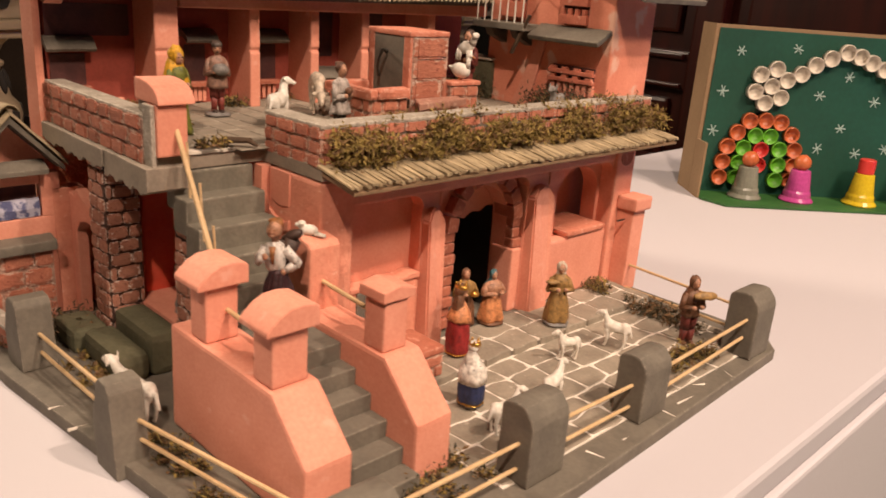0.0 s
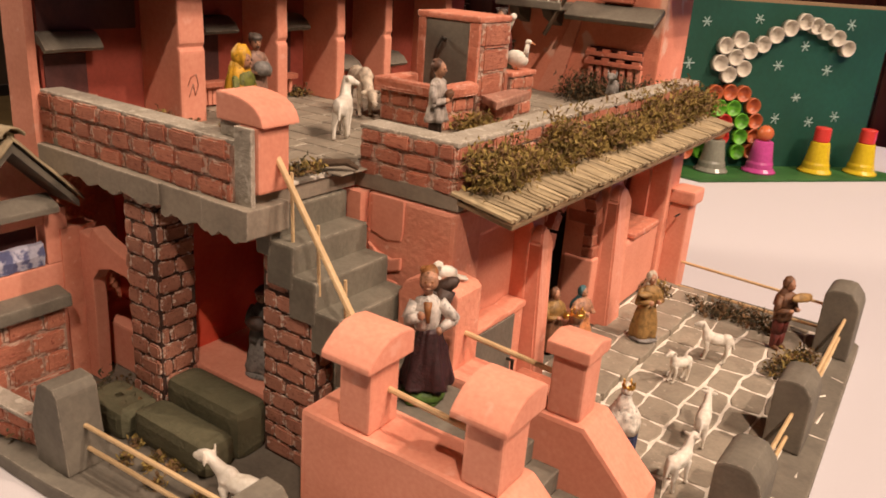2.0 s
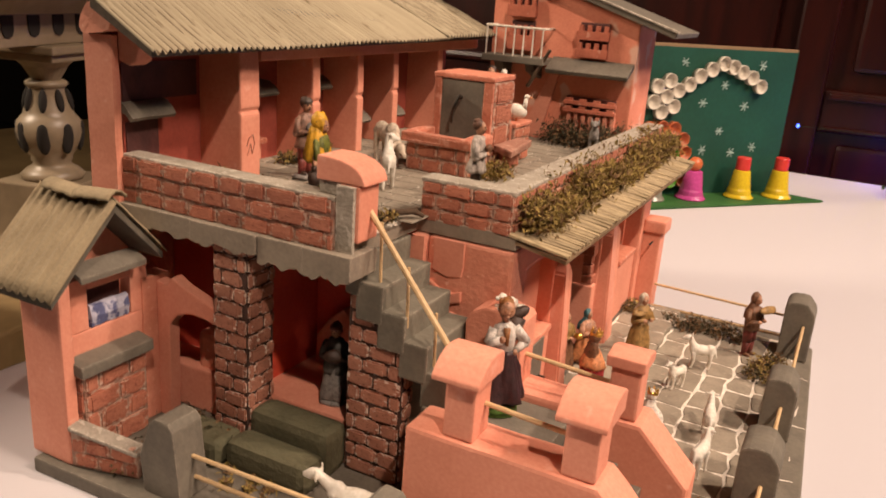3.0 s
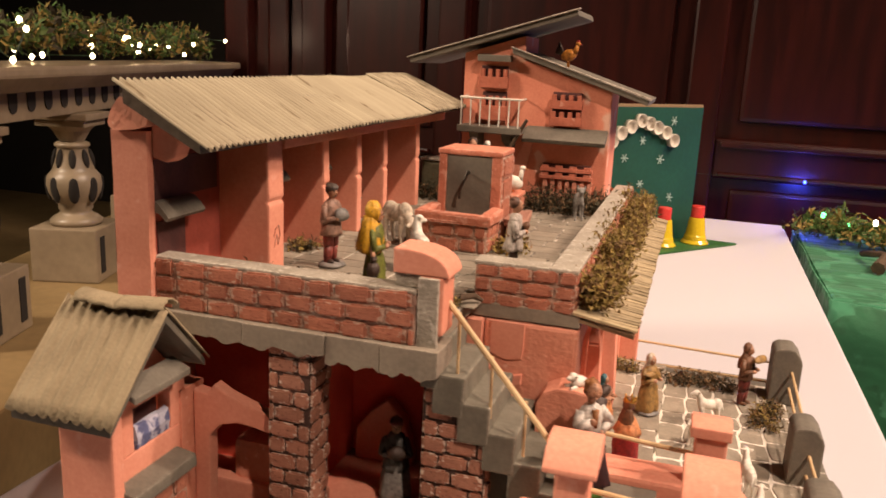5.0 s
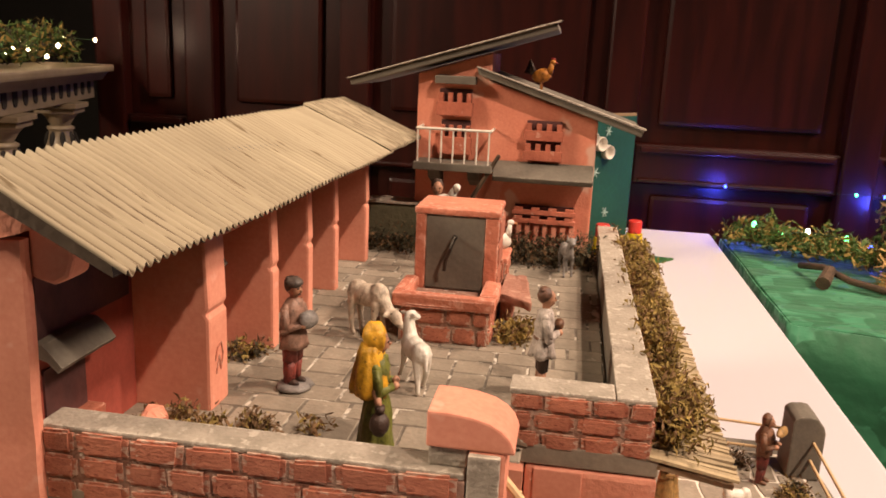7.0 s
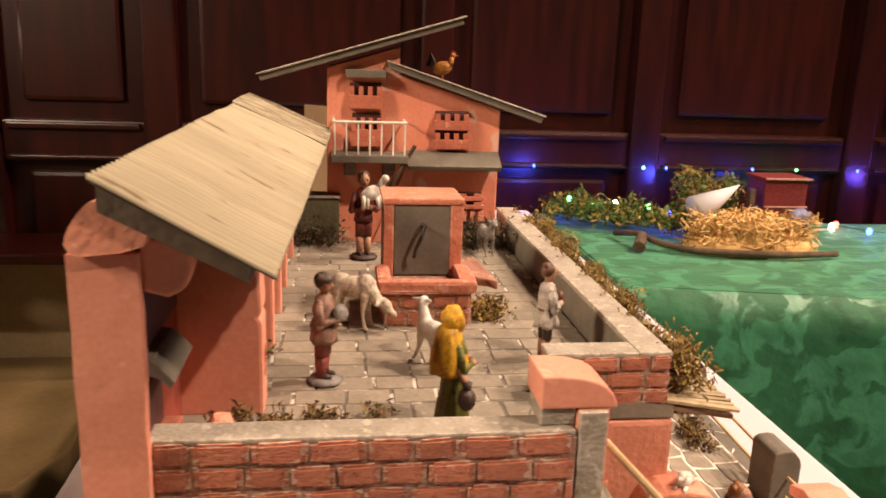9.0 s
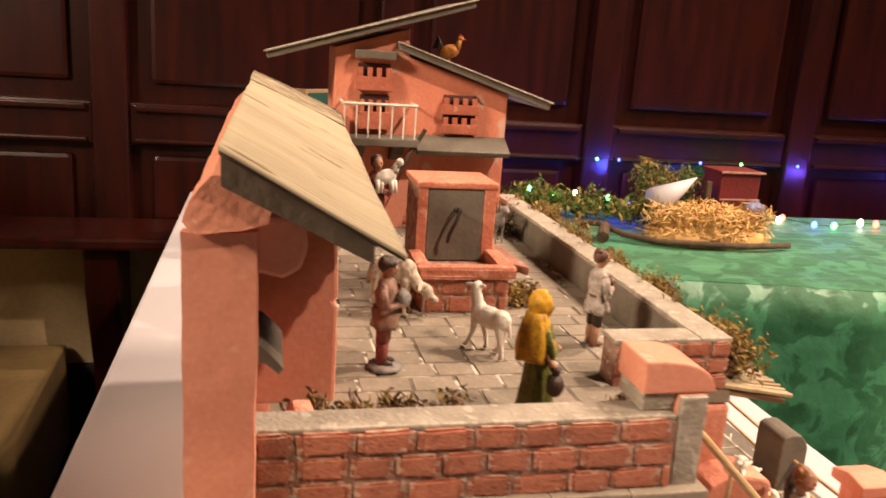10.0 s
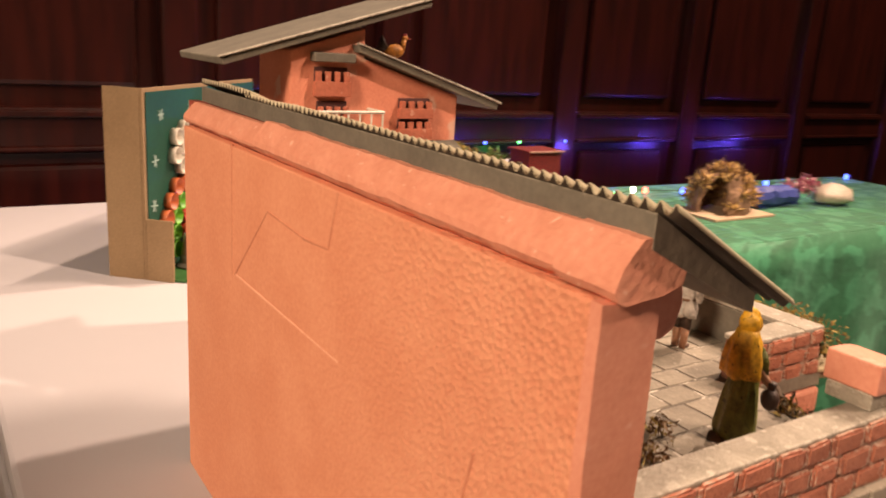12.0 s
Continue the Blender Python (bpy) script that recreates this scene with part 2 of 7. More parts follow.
def flute_streaks(m, start, pitch):
    """Dark broken streaks lying in the valleys of the corrugated sheet."""
    n, l = m.node_tree.nodes, m.node_tree.links
    p = n["Principled BSDF"]
    old = p.inputs["Base Color"].links[0].from_socket
    co = n.new("ShaderNodeTexCoord")
    sep = n.new("ShaderNodeSeparateXYZ")
    l.new(co.outputs["Object"], sep.inputs[0])

    def math_node(op, a, b):
        q = n.new("ShaderNodeMath")
        q.operation = op
        for k, v in enumerate((a, b)):
            if isinstance(v, float):
                q.inputs[k].default_value = v
            elif v is not None:
                l.new(v, q.inputs[k])
        return q.outputs[0]

    def ramp(fac, a, b):
        r = n.new("ShaderNodeMapRange")
        r.inputs["From Min"].default_value, r.inputs["From Max"].default_value = a, b
        l.new(fac, r.inputs["Value"])
        return r.outputs["Result"]
    wave = math_node("SINE", math_node("MULTIPLY", math_node("SUBTRACT", sep.outputs["Y"], start), 2 * math.pi / pitch), None)
    mp = n.new("ShaderNodeMapping")
    mp.inputs["Scale"].default_value = (0.16, 1.0, 0.16)
    l.new(co.outputs["Object"], mp.inputs["Vector"])
    t = n.new("ShaderNodeTexNoise")
    t.inputs["Scale"].default_value, t.inputs["Detail"].default_value = 210.0, 2.0
    l.new(mp.outputs["Vector"], t.inputs["Vector"])
    fac = math_node("MULTIPLY", ramp(wave, 0.0, -0.6), ramp(t.outputs["Fac"], 0.44, 0.51))
    x = n.new("ShaderNodeMix")
    x.data_type = "RGBA"
    l.new(fac, x.inputs["Factor"])
    l.new(old, x.inputs["A"])
    x.inputs["B"].default_value = (0.12, 0.082, 0.045, 1)
    l.new(x.outputs["Result"], p.inputs["Base Color"])


flute_streaks(CARD_ROOF, 0.243, 0.0068)

RED_ROOM = shade("deep red room paint", (0.80, 0.115, 0.060), (0.72, 0.090, 0.046), 0.8, 25, 300, 0.1)
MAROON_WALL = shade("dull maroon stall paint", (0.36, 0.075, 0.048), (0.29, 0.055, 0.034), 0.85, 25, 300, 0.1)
WARM_GREY = shade("warm grey stone paint", (0.215, 0.178, 0.135), (0.27, 0.225, 0.17), 0.8, 45, 300, 0.18)
FOUNTAIN_CLAY = shade("worn salmon clay", (0.60, 0.22, 0.135), (0.50, 0.165, 0.098), 0.85, 60, 300, 0.4, (0.66, 0.31, 0.22), 0.62, 110)


def damask(m):
    """Satin flowers woven into a duller ground, some of their glint put into lighter colour, and soft creases of folded
    cloth.
    """
    n, l = m.node_tree.nodes, m.node_tree.links
    p = n["Principled BSDF"]
    old = p.inputs["Normal"].links[0].from_socket
    co = n.new("ShaderNodeTexCoord")

    def noise_tex(scale, detail):
        t = n.new("ShaderNodeTexNoise")
        t.inputs["Scale"].default_value, t.inputs["Detail"].default_value = scale, detail
        t.inputs["Distortion"].default_value = 0.8
        l.new(co.outputs["Object"], t.inputs["Vector"])
        return t.outputs["Fac"]
    r = n.new("ShaderNodeMapRange")
    r.inputs["From Min"].default_value, r.inputs["From Max"].default_value = 0.45, 0.50
    r.inputs["To Min"].default_value, r.inputs["To Max"].default_value = 0.42, 0.68
    l.new(noise_tex(13.0, 4.0), r.inputs["Value"])
    l.new(r.outputs["Result"], p.inputs["Roughness"])
    # ground multiplied darker, so the flowers hold painted glint besides their weave
    x = n.new("ShaderNodeMix")
    x.data_type = "RGBA"
    x.blend_type = "MULTIPLY"
    l.new(p.inputs["Base Color"].links[0].from_socket, x.inputs["A"])
    x.inputs["B"].default_value = (0.26, 0.52, 0.40, 1)
    inv = n.new("ShaderNodeMapRange")
    inv.inputs["From Min"].default_value, inv.inputs["From Max"].default_value = 0.42, 0.68
    l.new(r.outputs["Result"], inv.inputs["Value"])
    l.new(inv.outputs["Result"], x.inputs["Factor"])
    l.new(x.outputs["Result"], p.inputs["Base Color"])
    mp = n.new("ShaderNodeMapping")
    mp.inputs["Rotation"].default_value = (0, 0, radians(-28))
    mp.inputs["Scale"].default_value = (0.5, 3.2, 1.0)
    l.new(co.outputs["Object"], mp.inputs["Vector"])
    crease = n.new("ShaderNodeTexNoise")
    crease.inputs["Scale"].default_value, crease.inputs["Detail"].default_value = 5.0, 3.0
    crease.inputs["Distortion"].default_value = 0.4
    l.new(mp.outputs["Vector"], crease.inputs["Vector"])
    b = n.new("ShaderNodeBump")
    b.inputs["Strength"].default_value, b.inputs["Distance"].default_value = 0.6, 0.03
    l.new(crease.outputs["Fac"], b.inputs["Height"])
    l.new(old, b.inputs["Normal"])
    l.new(b.outputs["Normal"], p.inputs["Normal"])
    p.inputs["Sheen Weight"].default_value, p.inputs["Sheen Roughness"].default_value = 0.40, 0.4
    p.inputs["Sheen Tint"].default_value = (0.55, 1.0, 0.75, 1)


damask(GREEN_SATIN)


def edge_wear(m, color, radius, grain=220.0):
    """Rubs the paint off along the edges, in uneven flecks."""
    n, l = m.node_tree.nodes, m.node_tree.links
    p = n["Principled BSDF"]
    bev = n.new("ShaderNodeBevel")
    bev.samples = 4
    bev.inputs["Radius"].default_value = radius
    geo = n.new("ShaderNodeNewGeometry")
    dot = n.new("ShaderNodeVectorMath")
    dot.operation = "DOT_PRODUCT"
    l.new(bev.outputs["Normal"], dot.inputs[0])
    l.new(geo.outputs["Normal"], dot.inputs[1])
    edge = n.new("ShaderNodeMapRange")
    edge.inputs["From Min"].default_value, edge.inputs["From Max"].default_value = 0.995, 0.90
    l.new(dot.outputs["Value"], edge.inputs["Value"])
    co = n.new("ShaderNodeTexCoord")
    tex = n.new("ShaderNodeTexNoise")
    tex.inputs["Scale"].default_value, tex.inputs["Detail"].default_value = grain, 3
    l.new(co.outputs["Object"], tex.inputs["Vector"])
    fleck = n.new("ShaderNodeMapRange")
    fleck.inputs["From Min"].default_value, fleck.inputs["From Max"].default_value = 0.42, 0.56
    l.new(tex.outputs["Fac"], fleck.inputs["Value"])
    amount = n.new("ShaderNodeMath")
    amount.operation = "MULTIPLY"
    l.new(edge.outputs["Result"], amount.inputs[0])
    l.new(fleck.outputs["Result"], amount.inputs[1])
    x = n.new("ShaderNodeMix")
    x.data_type = "RGBA"
    l.new(amount.outputs[0], x.inputs["Factor"])
    l.new(p.inputs["Base Color"].links[0].from_socket, x.inputs["A"])
    x.inputs["B"].default_value = (*color, 1)
    l.new(x.outputs["Result"], p.inputs["Base Color"])


STEP_GREY = shade("dark olive step paint", (0.135, 0.122, 0.092), (0.175, 0.158, 0.120), 0.8, 45, 300, 0.2)
edge_wear(STEP_GREY, (0.36, 0.32, 0.25), 0.0018)
edge_wear(COPING, (0.62, 0.55, 0.46), 0.0022)
edge_wear(WARM_GREY, (0.42, 0.36, 0.29), 0.0016)
edge_wear(GREY, (0.30, 0.26, 0.20), 0.0014)
edge_wear(FOUNTAIN_CLAY, (0.74, 0.44, 0.34), 0.0018)
edge_wear(BRICK, (0.56, 0.33, 0.25), 0.0012, 300.0)



# ---- mesh helpers ----
class Build:
    """Collects simple shaped solids into one mesh; every call takes the slot of its material."""

    def __init__(self):
        self.bm = bmesh.new()

    def _slot(self, verts, mi):
        for f in {f for v in verts for f in v.link_faces}:
            f.material_index = mi
        return verts

    def box(self, x0, x1, y0, y1, z0, z1, bevel=0.0, mi=0, turn=None):
        m = Matrix.Translation(((x0 + x1) / 2, (y0 + y1) / 2, (z0 + z1) / 2))
        if turn:
            m = m @ Euler([radians(a) for a in turn]).to_matrix().to_4x4()
        m = m @ Matrix.Diagonal((x1 - x0, y1 - y0, z1 - z0, 1))
        r = bmesh.ops.create_cube(self.bm, size=1, matrix=m)["verts"]
        if bevel:
            e = list({e for v in r for e in v.link_edges})
            r = bmesh.ops.bevel(self.bm, geom=e, offset=bevel, segments=2, affect="EDGES", profile=0.6)["verts"]
        return self._slot(r, mi)

    def prism(self, poly, axis, a, b, bevel=0.0, mi=0):
        """A polygon in the plane across axis, drawn out from a to b. Coordinates: x (y, z), y (x, z), z (x, y)."""
        def at(u, v, w):
            return {"x": (w, u, v), "y": (u, w, v), "z": (u, v, w)}[axis]
        lo = [self.bm.verts.new(at(u, v, a)) for u, v in poly]
        hi = [self.bm.verts.new(at(u, v, b)) for u, v in poly]
        n = len(poly)
        fs = [self.bm.faces.new(lo), self.bm.faces.new(hi)]
        for i in range(n):
            fs.append(self.bm.faces.new((lo[i], lo[(i + 1) % n], hi[(i + 1) % n], hi[i])))
        bmesh.ops.recalc_face_normals(self.bm, faces=fs)
        vs = lo + hi
        if bevel:
            e = list({e for f in fs for e in f.edges})
            vs = bmesh.ops.bevel(self.bm, geom=e, offset=bevel, segments=2, affect="EDGES", profile=0.6)["verts"]
        return self._slot(vs, mi)

    def lumpy(self, poly, axis, a, b, steps, amp, freq, mi=0):
        """Like prism, but in many short lengths, worn in soft lumps with a fine torn grain."""
        def at(u, v, w):
            return Vector({"x": (w, u, v), "y": (u, w, v), "z": (u, v, w)}[axis])
        rings = []
        for k in range(steps + 1):
            w = a + (b - a) * k / steps
            ring = []
            for u, v in poly:
                p = at(u, v, w)
                d = Vector(noise.noise_vector(p * freq)) * amp + Vector(noise.noise_vector(p * freq * 6)) * amp * 0.35
                ring.append(self.bm.verts.new(p + d))
            rings.append(ring)
        n = len(poly)
        fs = [self.bm.faces.new(rings[0]), self.bm.faces.new(rings[-1])]
        for p, q in zip(rings, rings[1:]):
            fs += [self.bm.faces.new((p[i], p[(i + 1) % n], q[(i + 1) % n], q[i])) for i in range(n)]
        bmesh.ops.recalc_face_normals(self.bm, faces=fs)
        return self._slot([v for r in rings for v in r], mi)

    def rod(self, p, q, r, r2=None, seg=8, mi=0):
        p, q = Vector(p), Vector(q)
        d = q - p
        m = Matrix.Translation((p + q) / 2) @ d.to_track_quat("Z", "Y").to_matrix().to_4x4()
        vs = bmesh.ops.create_cone(self.bm, cap_ends=True, segments=seg, radius1=r, radius2=r if r2 is None else r2, depth=d.length, matrix=m)["verts"]
        return self._slot(vs, mi)

    def ball(self, c, radii, mi=0, turn=(0, 0, 0), seg=12):
        if not isinstance(radii, tuple):
            radii = (radii,) * 3
        m = Matrix.Translation(c) @ Euler([radians(a) for a in turn]).to_matrix().to_4x4() @ Matrix.Diagonal((*radii, 1))
        vs = bmesh.ops.create_uvsphere(self.bm, u_segments=seg, v_segments=max(6, seg * 2 // 3), radius=1, matrix=m)["verts"]
        return self._slot(vs, mi)

    def lathe(self, profile, c=(0, 0, 0), seg=16, flat=1.0, mi=0, fold=0.0, lean=(0, 0)):
        """profile: rows of radius and height. flat squeezes y; fold waves the hem."""
        rings = []
        for k, (r, z) in enumerate(profile):
            ring = []
            for i in range(seg):
                a = 2 * math.pi * i / seg
                w = 1 + fold * (1 - k / len(profile)) * math.sin(a * 5 + k * 0.4)
                ring.append(self.bm.verts.new((c[0] + r * w * math.cos(a) + lean[0] * z, c[1] + r * w * flat * math.sin(a) + lean[1] * z, c[2] + z)))
            rings.append(ring)
        fs = []
        for a, b in zip(rings, rings[1:]):
            for i in range(seg):
                fs.append(self.bm.faces.new((a[i], a[(i + 1) % seg], b[(i + 1) % seg], b[i])))
        fs += [self.bm.faces.new(rings[0][::-1]), self.bm.faces.new(rings[-1])]
        for f in fs:
            f.material_index = mi
        return [v for r in rings for v in r]

    def move(self, verts, m):
        bmesh.ops.transform(self.bm, matrix=m, verts=list(verts))
        return verts


def part(name, b, mats, parent=None, label="", smooth=False):
    """Links a Build (or bmesh) as one mesh object, under a thing or a part."""
    bm = b.bm if isinstance(b, Build) else b
    me = bpy.data.meshes.new(name)
    bm.normal_update()
    bm.to_mesh(me)
    bm.free()
    for m in mats if isinstance(mats, (list, tuple)) else (mats,):
        me.materials.append(m)
    if smooth:
        me.shade_smooth()
    ob = new(name, me)
    ob.parent = parent
    if label:
        ob["label"] = label
    return ob


def thing(name, label, category, group="", at=(0, 0, 0), kind=""):
    return tagged(new(name), label, category, group, kind)


def solid(name, mats, parent, *args, label="", bevel=0.0015, **kw):
    b = Build()
    b.box(*args, bevel=bevel, **kw)
    return part(name, b, mats, parent, label)


def unit_brick(k, mat):
    rnd = random.Random(k)
    b = Build()
    b.box(-0.5, 0.5, -0.5, 0.5, -0.5, 0.5)
    bm = b.bm
    for v in bm.verts:
        v.co += Vector((rnd.uniform(-0.03, 0.03), rnd.uniform(-0.09, 0.09), rnd.uniform(-0.06, 0.06)))
    bmesh.ops.bevel(bm, geom=list(bm.edges), offset=0.13, segments=2, affect="EDGES")
    me = bpy.data.meshes.new("brick")
    bm.to_mesh(me)
    bm.free()
    me.materials.append(mat)
    return me


BRICK_MESHES = [unit_brick(k, BRICK_UNIT) for k in range(6)]
BROWN_MESHES = [unit_brick(k + 10, BROWN_UNIT) for k in range(6)]


def bricks(parent, start, along, length, z0, z1, courses, brick_l, proud=0.0019, seed=0, name="brick", skip=None, meshes=None, joint=0.0019):
    """Courses of single bricks on a wall face. start: a corner (x, y); along: unit vector in plan; they stand proud to the right of it."""
    rnd = random.Random(seed)
    ax, ay = along
    nx, ny = ay, -ax
    ch = (z1 - z0) / courses
    turn = math.atan2(ay, ax)
    made = []
    for c in range(courses):
        s = -brick_l * (0.5 if c % 2 else 0.0) + rnd.uniform(-0.15, 0.1) * brick_l
        while s < length - 0.002:
            bl = brick_l * rnd.uniform(0.82, 1.18)
            a, e = max(s, 0.0), min(s + bl, length)
            s += bl
            if e - a < 0.004:
                continue
            z = z0 + ch * (c + 0.5)
            m = (a + e) / 2
            if skip and skip(m, z):
                continue
            ob = new(name, rnd.choice(meshes or BRICK_MESHES))
            ob.parent = parent
            d = 0.006
            off = proud * rnd.uniform(0.6, 1.25) - d / 2
            ob.matrix_basis = Matrix.LocRotScale((start[0] + ax * m + nx * off, start[1] + ay * m + ny * off, z + rnd.uniform(-0.0004, 0.0004)), Euler((rnd.uniform(-0.012, 0.012), rnd.uniform(-0.016, 0.016), turn)), (e - a - joint, d, ch - joint * 0.9))
            made.append(ob)
    return made


def tuft_mesh(spots, per, reach, blade, seed=0, up=0.6, mi_n=2, twig=0.0):
    """Many small curled leaves and twigs round the given spots."""
    rnd = random.Random(seed)
    vs, fs, mis = [], [], []
    for sx, sy, sz, sr in spots:
        for _ in range(per):
            d = Vector((rnd.gauss(0, 1), rnd.gauss(0, 1), abs(rnd.gauss(0, 1)) * up)).normalized() * sr * reach * rnd.uniform(0.15, 1.0)
            c = Vector((sx, sy, sz)) + d
            u = Vector((rnd.gauss(0, 1), rnd.gauss(0, 1), rnd.gauss(0.4, 1))).normalized() * blade * rnd.uniform(0.6, 1.6)
            w = u.cross(Vector((rnd.gauss(0, 1), rnd.gauss(0, 1), rnd.gauss(0, 1)))).normalized() * blade * (0.12 if rnd.random() < twig else rnd.uniform(0.16, 0.34))
            bend = w.cross(u).normalized() * blade * rnd.uniform(-0.5, 0.5)
            k = len(vs)
            vs += [c - w * 0.4, c + w * 0.4, c + u * 0.55 + w + bend, c + u * 0.55 - w + bend, c + u]
            fs += [(k, k + 1, k + 2, k + 3), (k + 3, k + 2, k + 4)]
            mi = rnd.randrange(mi_n)
            mis += [mi, mi]
    me = bpy.data.meshes.new("tuft")
    me.from_pydata([tuple(v) for v in vs], [], fs)
    me.polygons.foreach_set("material_index", mis)
    return me


def tufts(name, spots, mats, label, category, per=60, reach=1.0, blade=0.004, seed=0, up=0.6, twig=0.3, kind=""):
    me = tuft_mesh(spots, per, reach, blade, seed, up, len(mats), twig)
    for m in mats:
        me.materials.append(m)
    return tagged(new(name, me), label, category, kind=kind)


def clump(c, size, n=5, seed=0):
    rnd = random.Random(seed)
    return [(c[0] + rnd.uniform(-1, 1) * size[0], c[1] + rnd.uniform(-1, 1) * size[1], c[2], rnd.uniform(0.6, 1.0) * size[2]) for _ in range(n)]


# ---- the hall ----
FLOOR = -0.76
floor = tagged(new("floor"), "black hall floor with pale lozenge tiles", "floor", kind="structure")
part("slab", (lambda b: (b.box(-6, 6, -6, 6, FLOOR - 0.1, FLOOR - 0.004), b)[1])(Build()), BLACK_TILE, floor)
loz = Build()
loz.prism([(0.105, 0), (0, 0.105), (-0.105, 0), (0, -0.105)], "z", -0.002, 0.002, 0.001)
lozenge = part("tile", loz, WHITE_TILE, floor)
lozenge.location = (-1.17, 2.02, FLOOR)
for i in range(-4, 5):
    for j in range(-6, 1):
        if (i, j) != (0, 0) and abs(i) < 5:
            o = lozenge.copy()
            scene.collection.objects.link(o)
            o.location = (-1.17 + 0.30 * i, 2.02 + 0.30 * j, FLOOR)

WALL_Y = 2.2
# added enclosure, mostly out of view, kept dark to limit bounced light
for nm, box in (("wall_south", (-6, 6, -6.2, -6, FLOOR, 4)), ("wall_east", (6, 6.2, -6.2, 4, FLOOR, 4)), ("wall_west", (-6.2, -6, -6.2, 4, FLOOR, 4)), ("wall_north", (-6, 6, 3.6, 3.8, FLOOR, 4))):
    tagged(solid(nm, HALL_WALL if nm != "wall_north" else DARK, None, *box, bevel=0), "added dark wall closing the hall", "wall", kind="structure")
tagged(solid("ceiling", HALL_WALL, None, -6.2, 6.2, -6.2, 3.8, 4.0, 4.2, bevel=0), "added dark ceiling out of view", "ceiling", kind="structure")


def panelling():
    """A run of dark polished wood panelling with raised mouldings."""
    w = thing("wood_panelling", "dark polished wood wall panelling with raised fields and mouldings", "panelling", kind="structure")
    solid("backing", WOOD, w, -1.95, 3.6, WALL_Y + 0.03, WALL_Y + 0.09, -0.17, 2.6, bevel=0)
    stiles = (-1.9, -1.62, -1.16, -0.42, 0.20, 0.88, 1.5, 2.2, 2.9)
    for x in stiles:
        solid("stile", WOOD, w, x - 0.045, x + 0.045, WALL_Y - 0.012, WALL_Y + 0.04, -0.168, 2.6, bevel=0.008)
    for a, e in zip(stiles, stiles[1:]):
        solid("rail", WOOD, w, a + 0.045, e - 0.045, WALL_Y, WALL_Y + 0.04, 0.08, 0.19, bevel=0.006)
        solid("moulding", WOOD, w, a + 0.06, e - 0.06, WALL_Y - 0.016, WALL_Y + 0.03, 0.168, 0.184, bevel=0.004)
        solid("moulding", WOOD, w, a + 0.06, e - 0.06, WALL_Y - 0.012, WALL_Y + 0.03, 0.085, 0.097, bevel=0.004)
        solid("field", WOOD, w, a + 0.10, e - 0.10, WALL_Y + 0.012, WALL_Y + 0.04, 0.24, 1.9, bevel=0.012)
        solid("field", WOOD, w, a + 0.10, e - 0.10, WALL_Y + 0.012, WALL_Y + 0.04, -0.13, 0.05, bevel=0.012)
    return w


panelling()
bench = thing("wall_bench", "dark wooden bench along the panelling on heavy brackets", "bench")
solid("seat", WOOD, bench, -1.95, -0.4, 1.95, WALL_Y - 0.015, -0.145, -0.115, bevel=0.008)
for x in (-1.88, -1.16, -0.5):
    b = Build()
    b.prism([(1.98, -0.146), (2.18, -0.146), (2.18, FLOOR), (2.11, FLOOR), (2.06, -0.50), (2.00, -0.30)], "x", x - 0.04, x + 0.04, 0.006)
    part("bracket", b, WOOD, bench)
plinth = tagged(solid("plinth", PLASTER, None, -1.95, 3.6, WALL_Y - 0.004, WALL_Y + 0.1, -0.535, -0.172, bevel=0.002), "cream plastered plinth under the panelling", "plinth", kind="structure")
tagged(solid("baseboard", DARK, None, -1.95, 3.6, WALL_Y - 0.02, WALL_Y + 0.1, FLOOR, -0.537, bevel=0.002), "black skirting under the cream plinth", "skirting", kind="structure")


